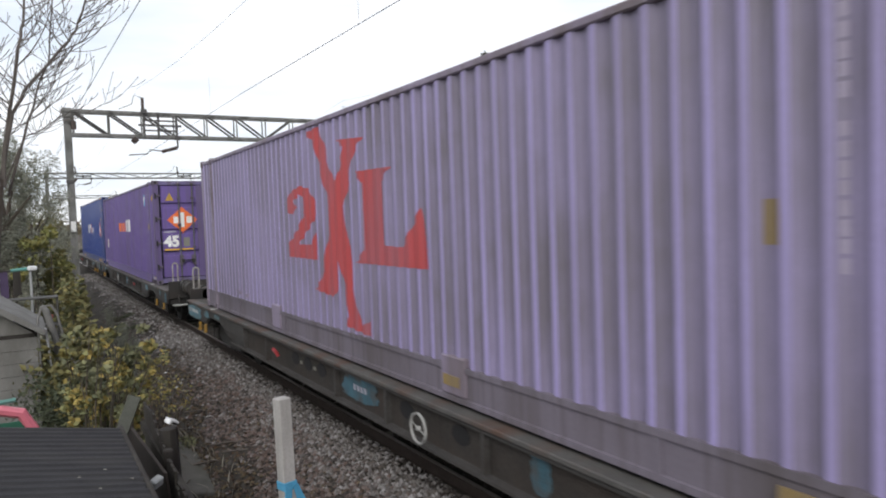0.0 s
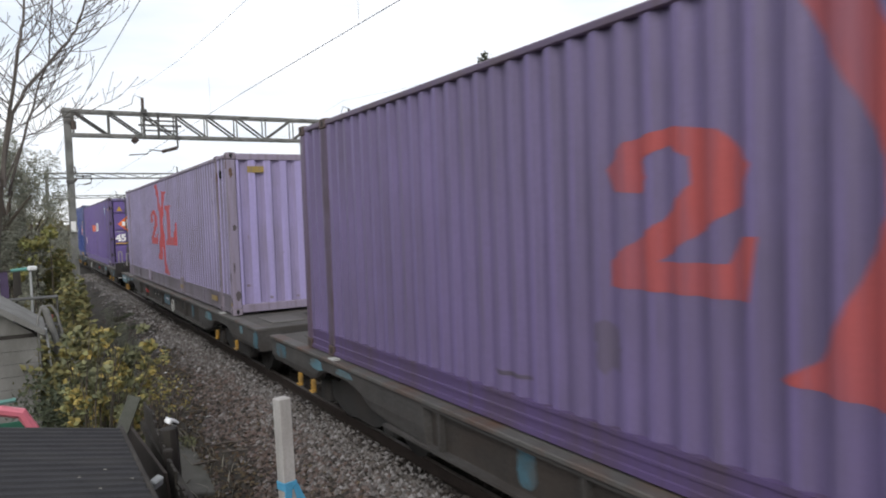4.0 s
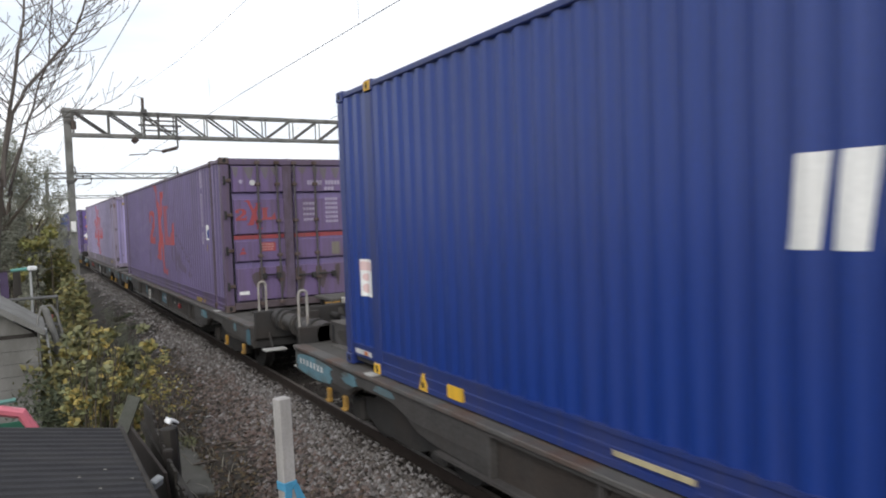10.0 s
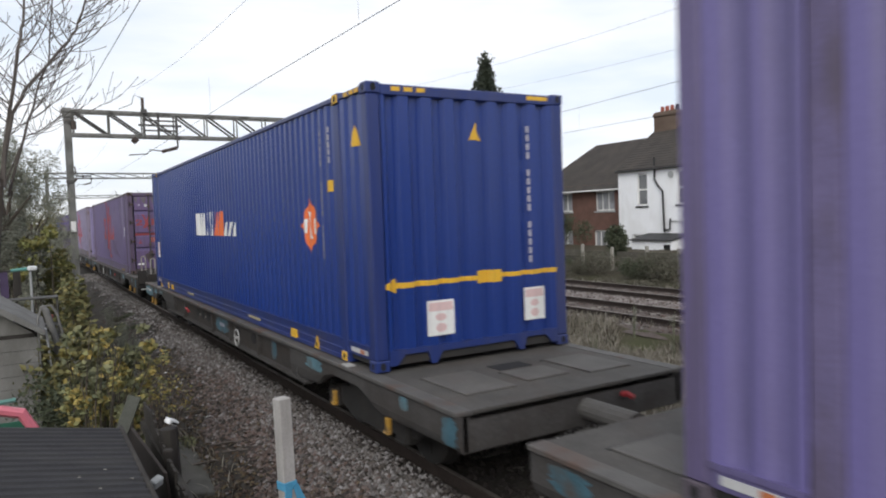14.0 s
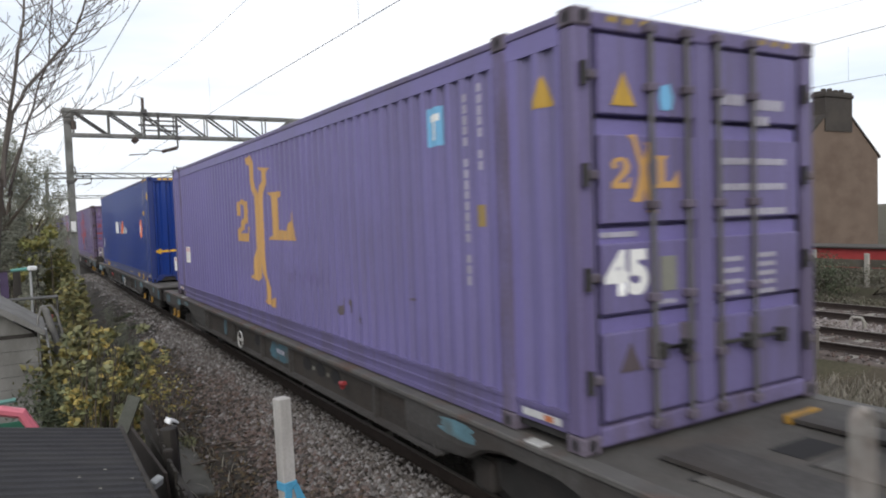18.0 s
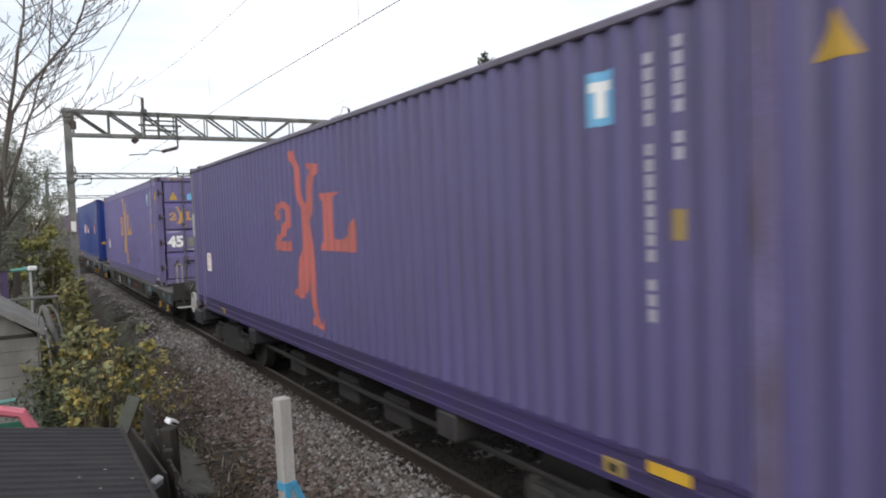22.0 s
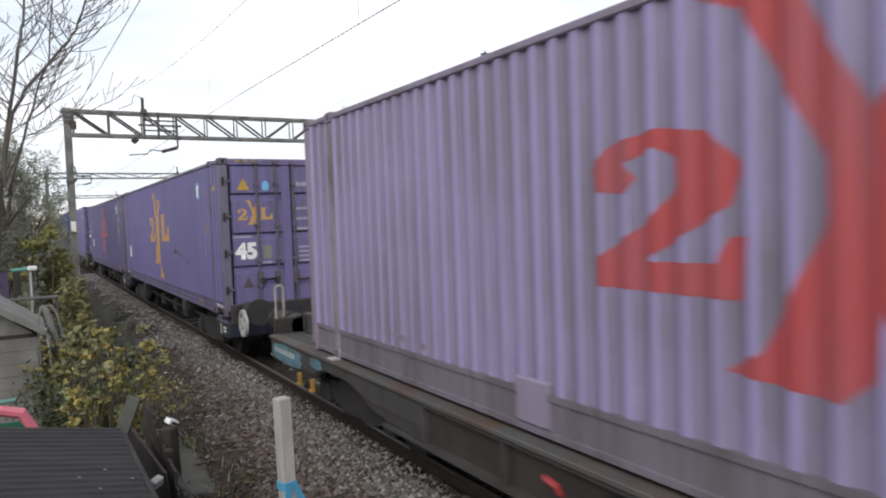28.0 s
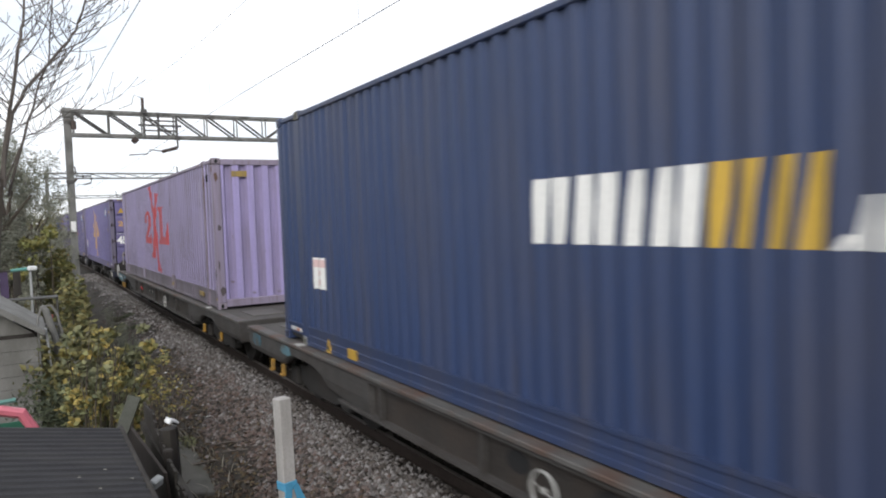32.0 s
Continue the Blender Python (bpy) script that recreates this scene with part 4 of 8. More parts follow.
        if kind == "mauve_amber":
            scuff(c, rows, [(4.85, 1.04, 0.22, 0.030, -0.02), (4.62, 1.07, 0.17, 0.045, 0.05), (4.28, 1.04, 0.16, 0.035, 0.15), (4.0, 0.97, 0.14, 0.024, 0.25), (3.73, 0.96, 0.10, 0.018, 0.0), (3.48, 0.85, 0.12, 0.026, 0.2), (3.18, 0.86, 0.13, 0.013, 0.0), (4.3, 0.81, 0.03, 0.045, 0.0), (2.36, 0.74, 0.06, 0.010, 0.0), (2.08, 0.75, 0.07, 0.010, 0.0)], "plum_scuff", label="dark dent and scrape on the ribbed side")
        if kind == "mauve":
            scuff(c, rows, [(10.2, 1.6, 0.02, 0.2, 0.0)], "plum_scuff")
            part("yellow_arrow", end_mark([[(-1.20, 0.725), (-1.04, 0.79), (-1.04, 0.75), (1.1, 0.75), (1.1, 0.70), (-1.04, 0.70), (-1.04, 0.66)]], er, 0.012), "yellow_mark", c)
            end_notice(c, -0.72, -0.42, 0.22, 0.54)
            part("yellow_label", boxes((-HALF - 0.004, -HALF + 0.01, 1.42, 1.72, 0.155, 0.225)), "yellow_mark", c)
        else:
            m = Matrix.Translation((-0.85, 0.003, 1.155)) @ Matrix.Rotation(radians(90), 4, "X")
            text_mesh("45", 0.39, m, "white_mark", c, "size_number", "bold white number 45", 0.02)
            part("warning_triangle", prism(triangle(-0.86, 2.28, 0.22), 1, -0.001, 0.008), "ochre_sign", c)
            if kind == "purple":
                d = part("diamond_mark", prism([(-0.95, 1.75), (-0.55, 1.4), (-0.15, 1.75), (-0.55, 2.1)], 1, -0.002, 0.008), "orange_mark", c)
                part("white_emblem", boxes((-0.78, -0.66, -0.006, 0.0, 1.66, 1.84), (-0.6, -0.5, -0.006, 0.0, 1.55, 1.95), (-0.44, -0.3, -0.006, 0.0, 1.66, 1.84)), "white_mark", d)
                part("yellow_arrow", boxes((-1.05, -0.3, -0.002, 0.008, 0.92, 0.96)), "yellow_mark", c)
            else:
                emb = [[(-0.64 + (7.78 - y - 0.9) * 0.22, 1.56 + (z - 0.36) * 0.235) for y, z in sh] for sh in figure_shapes(7.78, 0.36, 2.28, 2.35)]
                bm = bmesh.new()
                for sh in emb:
                    bm.faces.new([bm.verts.new((x, 0.002, z)) for x, z in reversed(sh)])
                part("door_emblem", bm, "amber_mark", c, "small amber painted emblem")
                part("sticker", prism([(-0.50, 2.27), (-0.40, 2.27), (-0.38, 2.36), (-0.42, 2.45), (-0.50, 2.43), (-0.52, 2.34)], 1, -0.001, 0.008), "sky_blue_mark", c)
                part("old_mark", prism(triangle(-0.84, 0.50, 0.2), 1, 0.0, 0.007), "door_grime", c, "faded grey triangle on the door")
                for x in (-0.95, -0.80, -0.65, 0.62, 0.77, 0.92):
                    part("hazard_stripe", boxes((x - 0.045, x + 0.045, -0.003, 0.01, spec[2] - 0.075, spec[2] - 0.035)), "ochre_label", c)
            part("sticker", boxes((-0.54, -0.38, -0.001, 0.008, 1.02, 1.26)), "grey_label", c)
            bars(c, [(-0.60, -0.38, 0.93, 0.96), (0.14, 0.40, 2.34, 2.42), (0.52, 0.88, 2.32, 2.40), (0.52, 0.7, 2.2, 2.27)] + [(0.12, 0.9, 1.9 - 0.19 * i, 1.95 - 0.19 * i) for i in range(3)] + [(0.14, 0.36, 1.18 - 0.085 * i, 1.215 - 0.085 * i) for i in range(4)] + [(0.55, 0.76, 1.19 - 0.07 * i, 1.225 - 0.07 * i) for i in range(5)]  + [], 0.002)
            part("label_strip", boxes((-1.05, -0.72, 0.041, 0.049, 1.41, 1.445)), "worn_print", c)
    return c


def build_train_load():
    first = {}
    for kind, place in CONTAINERS:
        if kind in first:
            ob = copy_thing(first[kind], pose(TRACK_X, place, DECK))
        else:
            ob = first[kind] = build_container(kind)
        rolling(ob, place, DECK - 0.085 if kind.startswith("mauve") else DECK, 0.03)


build_train_load()

# ---- wagons ----
def bar_ring(w, name, x, y, z, radius, width, spokes, material, label, depth=0.04):
    bm = ring(radius, width, depth, 28, None, x, y, z)
    wheel = part(name, bm, material, w, label)
    for k in range(spokes):
        a = 2 * math.pi * k / spokes + 0.3
        part("spoke", tubes([((x + depth / 2, y, z), (x + depth / 2, y + (radius - width / 2) * math.cos(a), z + (radius - width / 2) * math.sin(a)))], width * 0.36, 6), material, wheel)
    part("hub", prism(arc_shape(y, z, min(0.045, width * 1.6), min(0.045, width * 1.6), 0, 330, 11), 0, x - 0.005, x + depth + 0.01), material, wheel)
    return wheel


def bogie(w, y, name="bogie"):
    bm = bmesh.new()
    box(bm, -1.0, 1.0, y - 0.22, y + 0.22, 0.42, 0.62, 0.02)
    b = part(name, bm, "wagon_dark", w, "dark greasy steel bogie")
    for side in (-1, 1):
        out = [(y - 1.15, 0.36), (y - 1.15, 0.52), (y - 0.55, 0.56), (y - 0.4, 0.66), (y + 0.4, 0.66), (y + 0.55, 0.56), (y + 1.15, 0.52), (y + 1.15, 0.36), (y + 0.75, 0.34), (y + 0.45, 0.24), (y - 0.45, 0.24), (y - 0.75, 0.34)]
        part("side_frame", prism(out, 0, side * 1.02 - 0.05, side * 1.02 + 0.05), "wagon_dark", b)
        for dy in (-0.9, 0.9):
            part("axle_box", boxes((side * 1.04 - 0.09, side * 1.04 + 0.09, y + dy - 0.14, y + dy + 0.14, 0.26, 0.52), bevel=0.03), "wagon_dark", b)
            for s2 in (-0.17, 0.17):
                bm = bmesh.new()
                tube(bm, (side * 1.02, y + dy + s2, 0.40), (side * 1.02, y + dy + s2, 0.56), 0.055, seg=10)
                part("spring", bm, "wagon_black", b)
    for dy in (-0.9, 0.9):
        bm = bmesh.new()
        tube(bm, (-0.70, 0, 0), (0.70, 0, 0), 0.08, seg=10)
        for side in (-1, 1):
            tube(bm, (side * 0.68, 0, 0), (side * 0.80, 0, 0), 0.42, 0.42, 28)
            tube(bm, (side * 0.655, 0, 0), (side * 0.68, 0, 0), 0.45, 0.45, 28)
            for k in range(6):
                a = math.pi * k / 3
                box(bm, min(side * 0.80, side * 0.806), max(side * 0.80, side * 0.806), 0.26 * math.cos(a) - 0.05, 0.26 * math.cos(a) + 0.05, 0.26 * math.sin(a) - 0.05, 0.26 * math.sin(a) + 0.05)
        ws = part("wheelset", bm, "wagon_dark", b, "dark steel railway wheels on an axle")
        ws.location = (0, y + dy, 0.42)
    return b


def sill_outline(length):
    half = [(0.0, 0.60), (1.5, 0.58), (1.68, 0.62), (1.85, 0.71), (2.05, 0.75), (2.7, 0.75), (2.95, 0.70), (3.2, 0.58), (3.6, 0.535), (4.2, 0.515)]
    return half + [(length - y, z) for y, z in reversed(half)] + [(length, 0.90), (0.0, 0.90)]


def sill_beam(length, side):
    """The side beam: upright above, leaning inwards below, cut up over the bogies."""
    low = sill_outline(length)[:-2]
    a, b = 4.2, length - 4.4
    low = [q for q in low if q[0] <= a] + [(a, 0.515), (a + 0.02, 0.515), (b - 0.02, 0.515), (b, 0.515)] + [q for q in low if q[0] > b]
    bm = bmesh.new()
    rings = []
    for y, z in low:
        inset = 1.262 if a + 0.01 < y < b - 0.01 else 1.335
        lip = 1.262 if inset < 1.3 else 1.315
        rings.append([bm.verts.new((side * x, y, h)) for x, h in ((1.335, 0.90), (1.335, 0.862), (inset, 0.855), (inset, max(z + 0.03, 0.68)), (lip, z + 0.02), (1.300, z), (1.24, z), (1.24, 0.90))])
    for a, b in zip(rings, rings[1:]):
        for i in range(8):
            bm.faces.new((a[i], a[(i + 1) % 8], b[(i + 1) % 8], b[i]))
    bm.faces.new(rings[0])
    bm.faces.new(rings[-1])
    bmesh.ops.recalc_face_normals(bm, faces=bm.faces)
    return bm


def end_buffers(w, y, out):
    """The coupling end: cover box, buffers, draw hook, hand rails, footsteps and a walkway plate. out: -1 when the end faces the camera."""
    for side in (-1, 1):
        # curved cover over the buffer mount, with a dark oval hole in its side
        prof = [(0.10, 0.0), (0.06, 0.10), (0.10, 0.22), (0.20, 0.265), (1.55, 0.255), (1.6, 0.0)]
        box_o = [(y - out * a, 0.952 + b) for a, b in prof]
        xs = sorted((side * 0.45, side * 0.88))
        if out < 0:
            box_o = [(y - out * a, 0.952 + b * 0.12) for a, b in prof]
        cover = part("buffer_cover", prism(box_o, 0, xs[0], xs[1]), "wagon_grey", w, "dirty grey steel housing behind the buffer")
        if out > 0:
            ya, yb = sorted((y - out * 0.15, y - out * 1.6))
            part("cover_plate", boxes((xs[0] - 0.02, xs[1] + 0.02, ya, yb, 1.215, 1.228), bevel=0.003), "wagon_deck", cover)
        xo = side * 0.881
        if out > 0:
            hollow = [(0.36, 0.150), (0.38, 0.105), (0.44, 0.065), (0.55, 0.040), (0.75, 0.025), (1.52, 0.025), (1.52, 0.215), (0.80, 0.215), (0.62, 0.200), (0.45, 0.185)]
            part("opening", prism([(y - out * a, 0.952 + b) for a, b in hollow], 0, xo - 0.004, xo + 0.004), "wagon_dark", cover, "dark hollow in the side of the housing")
            part("front_slot", prism([(y - out * a, 0.952 + b) for a, b in ((0.16, 0.03), (0.25, 0.02), (0.25, 0.22), (0.16, 0.235))], 0, xo - 0.004, xo + 0.004), "dark_mark", cover)
        buf = part("buffer", tubes([((side * 0.875, y, 1.03), (side * 0.875, y + out * 0.52, 1.03))], 0.155, 20), "buffer_steel", w, "grey steel buffer")
        part("plunger", tubes([((side * 0.875, y + out * 0.5, 1.03), (side * 0.875, y + out * 1.0, 1.03))], 0.125, 20), "buffer_steel", buf)
        part("buffer_head", tubes([((side * 0.875, y + out * 0.985, 1.03), (side * 0.875, y + out * 1.02, 1.03))], 0.175, 22), "buffer_steel", buf)
        part("collar", tubes([((side * 0.875, y + out * 0.30, 1.03), (side * 0.875, y + out * 0.38, 1.03))], 0.175, 18), "wagon_dark", buf)
        # tall white hand rail and white step below it
        x0, x1 = side * 1.12, side * 1.00
        yr = y + (0.22 if out < 0 else 0.42)
        loop = [(x0, yr, 0.80), (x0, yr, 1.54)] + [((x0 + x1) / 2 + (x0 - x1) / 2 * math.cos(a), yr, 1.54 + 0.06 * math.sin(a)) for a in [math.pi * k / 6 for k in range(1, 6)]] + [(x1, yr, 1.54), (x1, yr, 0.80)]
        part("hand_rail", pipe(loop, 0.019, 8), "pale_rail", w, "pale painted tubular hand rail")
        ya, yb = sorted((y, yr + 0.04))
        part("rail_bracket", boxes((min(x0, x1) - 0.05, max(x0, x1) + 0.05, ya, yb, 0.78, 0.84), bevel=0.01), "wagon_dark", w)
        st = part("footstep", boxes((side * 1.06 - 0.17, side * 1.06 + 0.17, y + out * 0.3 - 0.1, y + out * 0.3 + 0.1, 0.575, 0.60), bevel=0.006), "white_wheel", w, "white footstep plate")
        part("hanger", tubes([((side * 1.06, y + out * 0.22, 0.59), (side * 1.06, y + out * 0.02, 0.86))], 0.02, 6), "wagon_dark", st)
    part("buffer_beam", boxes((-1.28, 1.28, min(y, y + out * 0.06), max(y, y + out * 0.06), 0.72, 1.16), bevel=0.015), "wagon_dark", w)
    for x in (-0.45, 0.45):
        part("beam_plate", boxes((x - 0.2, x + 0.2, y + out * 0.1 - 0.03, y + out * 0.1 + 0.03, 0.8, 1.1), bevel=0.01), "wagon_dark", w)
    hook = part("draw_hook", pipe([(0, y, 1.0), (0, y + out * 0.35, 1.0), (0, y + out * 0.46, 1.06), (0, y + out * 0.42, 1.14)], [0.05, 0.05, 0.045, 0.03], 8), "wagon_dark", w)
    part("screw_coupling", pipe([(0, y + out * 0.4, 1.05), (0.03, y + out * 0.62, 0.86), (0, y + out * 0.82, 0.84), (0, y + out * 1.02, 0.98)], 0.032, 7), "wagon_black", w)
    part("brake_hose", pipe([(0.42, y, 0.86), (0.43, y + out * 0.25, 0.72), (0.42, y + out * 0.55, 0.62), (0.36, y + out * 0.85, 0.74)], 0.026, 7), "wagon_black", w, "black rubber brake hose")
    part("hose_tap", pipe([(-0.62, y + out * 0.08, 0.86), (-0.60, y + out * 0.16, 0.70), (-0.50, y + out * 0.26, 0.68)], 0.018, 6), "pale_rail", w, "white-painted brake lever")
    part("red_tap", pipe([(0.62, y + out * 0.12, 1.16), (0.62, y + out * 0.30, 1.24), (0.56, y + out * 0.42, 1.20)], 0.022, 7), "red_lever", w, "red brake tap")
    plat = part("walkway_plate", boxes((0.0, 1.18, min(y - out * 0.75, y + out * 0.05), max(y - out * 0.75, y + out * 0.05), 1.20, 1.25), bevel=0.008), "wagon_deck", w, "dark steel walkway plate")
    for x in (0.1, 1.05):
        part("plate_leg", boxes((x - 0.03, x + 0.03, y - out * 0.6 - 0.03, y - out * 0.6 + 0.03, 0.95, 1.2)), "wagon_dark", plat)
    if out > 0:
        part("yellow_bar", boxes((-0.95, 0.35, y - 1.70, y - 1.62, 1.02, 1.13), (-0.95, 0.35, y - 1.70, y - 1.58, 1.13, 1.145), bevel=0.006), "yellow_fitting", w, "yellow steel angle across the deck")
    part("marker_lamp", boxes((0.18, 0.28, y + out * 0.06 - 0.05, y + out * 0.06 + 0.05, 1.16, 1.26), bevel=0.012), "pale_rail", w)


def ragged(y, z, a, b, seed, rough=0.28):
    """A ragged patch outline round (y, z)."""
    rnd = random.Random(seed)
    out = []
    for k in range(30):
        f = 2 * math.pi * k / 30
        c, s = math.cos(f), math.sin(f)
        q = 1.0 / max(abs(c), abs(s))
        j = 1.0 - rough * rnd.random()
        out.append((y + a * q * j * c, z + b * min(1.0, q * (0.5 + 0.5 * j)) * s))
    return out


def flat_wagon(length, outer_near, patched=True):
    w = thing("flat_wagon", "long grey steel container flat wagon with teal patches, running on bogies" if patched else "long dirty grey steel container flat wagon, running on bogies", "wagon", "wagons of the train")
    part("deck", boxes((-1.22, 1.22, 0.0, length, 0.86, 0.936)), "wagon_deck", w, "dirty dark steel deck")
    part("centre_beam", boxes((-0.32, 0.32, 0.3, length - 0.3, 0.52, 0.86)), "wagon_dark", w)
    for side in (-1, 1):
        xs = sorted((side * 1.335, side * 1.24))
        sill = part("side_sill", sill_beam(length, side), "wagon_grey", w, "grey steel side beam streaked with rust")
        xs = sorted((side * 1.362, side * 1.20))
        part("deck_edge", boxes((xs[0], xs[1], -0.01, length + 0.01, 0.90, 0.944), bevel=0.008), "deck_edge", w)
        xs = sorted((side * 1.345, side * 1.23))
        part("lower_flange", boxes((xs[0] - 0.01, xs[1] + 0.01, 3.6, length - 3.6, 0.500, 0.528)), "wagon_grey", sill)
        # separate dark plate: dirt plus the top flange's shade in one colour
        xs = sorted((side * 1.270, side * 1.255))
        part("web_panel", boxes((xs[0], xs[1], 4.23, length - 4.43, 0.53, 0.853)), "shaded_web_brown", sill, "web plate set back in the side beam, brown with dirt and painted flange shade")
        if side > 0:
            continue
        x, xm = -1.337, -1.272
        # the fittings run the other way round on a wagon whose outer end is near
        def at(y):
            return 16.3 - y if outer_near else y
        for y in (6.15, 7.10, 9.3, 9.78, 10.25):
            part("round_opening", prism(arc_shape(at(y), 0.73, 0.14, 0.085, 0, 345, 15), 0, xm - 0.004, xm + 0.01), "dark_mark", sill)
        for y in (9.54, 10.02):
            part("pale_label", boxes((xm - 0.006, xm + 0.01, at(y) - 0.04, at(y) + 0.04, 0.69, 0.73)), "grey_label", sill)
        for y in (3.95, 5.75, 7.45, 8.75, 11.4, 12.6):
            part("stiffener", boxes((x + 0.004, xm + 0.01, at(y) - 0.02, at(y) + 0.02, 0.53, 0.86)), "wagon_grey", sill)
        if patched:
            teal = part("teal_panel", prism(ragged(at(8.2), 0.715, 0.50, 0.145, 5), 0, xm - 0.006, xm + 0.01), "wagon_teal", sill, "teal paint patch on the side beam")
            part("teal_panel", prism(ragged(at(5.1), 0.71, 0.12, 0.16, 9), 0, xm - 0.006, xm + 0.01), "wagon_teal", sill)
            for k in range(4):
                part("stencil", boxes((xm - 0.010, xm + 0.004, at(8.2) - 0.2 + 0.09 * k, at(8.2) - 0.15 + 0.09 * k, 0.69, 0.75)), "worn_print", teal)
        part("red_lever", pipe([(x - 0.03, at(10.7), 0.70), (x - 0.06, at(10.7), 0.76), (x - 0.06, at(10.82), 0.78)], 0.026, 6), "red_lever", sill)
        bar_ring(w, "brake_wheel", x - 0.09, at(6.62), 0.70, 0.138, 0.012, 2, "white_wheel", "white-painted steel hand brake wheel", 0.02)
        for y in ((0.45, 1.55) if outer_near else (2.66, 1.3)) + (length - 1.15, length - 1.62):
            hook = part("tie_hook", boxes((x - 0.02, x + 0.03, y - 0.035, y + 0.035, 0.44, 0.60), (x - 0.04, x + 0.02, y - 0.055, y + 0.04, 0.44, 0.475), bevel=0.01), "yellow_fitting", w, "yellow tie-down hook")
        for y, k, mt, lo in ((length - 0.66, 0.62, "pale_blue", 0.62) if not outer_near else (length - 0.4, 0.22, "wagon_teal", 0.68), (length - 1.75, 0.22, "pale_blue", 0.74), (length - 2.6, 0.25, "pale_blue", 0.80), (0.14, 0.13, "wagon_teal", 0.62), (0.95, 0.09, "pale_blue", 0.74), (3.3, 0.3, "pale_blue", 0.72))[:6 if patched else 2]:
            part("paint_patch", prism(ragged(y, (lo + 0.88) / 2, k, (0.88 - lo) / 2, int(y * 10), 0.15 if k > 0.5 else 0.35), 0, x - 0.005, x + 0.05), mt, sill, "flaking blue paint patch")
        for k in range(0 if outer_near else 7):
            part("stencil", boxes((x - 0.010, x + 0.01, length - 0.25 - 0.12 * k, length - 0.20 - 0.12 * k, 0.74, 0.81)), "label_white", sill)
        for y in (2.28, length - 2.28):
            part("locking_block", boxes((x - 0.02, -1.26, y - 0.09, y + 0.09, 0.944, 0.962), bevel=0.006), "white_wheel", w, "pale worn twist-lock block")
    if outer_near:
        part("yellow_stop", boxes((0.43, 0.80, 1.53, 1.59, 0.934, 1.0), bevel=0.006), "yellow_fitting", w, "small yellow stop plate on the deck")
    # raised plates and slots on the deck's ends
    for y, s in ((0.0, 1), (length, -1)):
        for x0, x1, a, b in ((-0.98, -0.42, 0.42, 1.22), (0.48, 1.02, 0.40, 1.15), (-0.22, 0.30, 0.52, 0.95)):
            ya, yb = sorted((y + s * a, y + s * b))
            part("deck_plate", boxes((x0, x1, ya, yb, 0.936, 0.952), bevel=0.004), "deck_plate", w)
            part("plate_gap", boxes((x0 - 0.02, x1, yb + 0.004, yb + 0.03, 0.934, 0.940)), "dark_mark", w)
        ya, yb = sorted((y + s * 1.05, y + s * 1.3))
        part("deck_slot", boxes((-0.16, 0.26, ya, yb, 0.934, 0.941)), "dark_mark", w)
        part("end_beam", boxes((-1.3, 1.3, min(y, y + s * 0.08), max(y, y + s * 0.08), 0.58, 0.92), bevel=0.012), "wagon_grey" if (s > 0) != outer_near else "wagon_dark", w)
    bogie(w, 2.35)
    bogie(w, length - 2.35)
    y, out = (0.0, -1) if outer_near else (length, 1)
    end_buffers(w, y, out)
    if not outer_near:
        # the bar that ties the inner ends together
        part("draw_bar", tubes([((0.05, 0.3, 0.74), (0.05, -0.62, 0.74))], 0.10, 14), "deck_plate", w, "grey steel draw bar")
        part("red_tap", pipe([(0.5, 0.0, 0.80), (0.5, -0.06, 0.82), (0.56, -0.08, 0.78)], 0.03, 6), "red_lever", w)
    return w


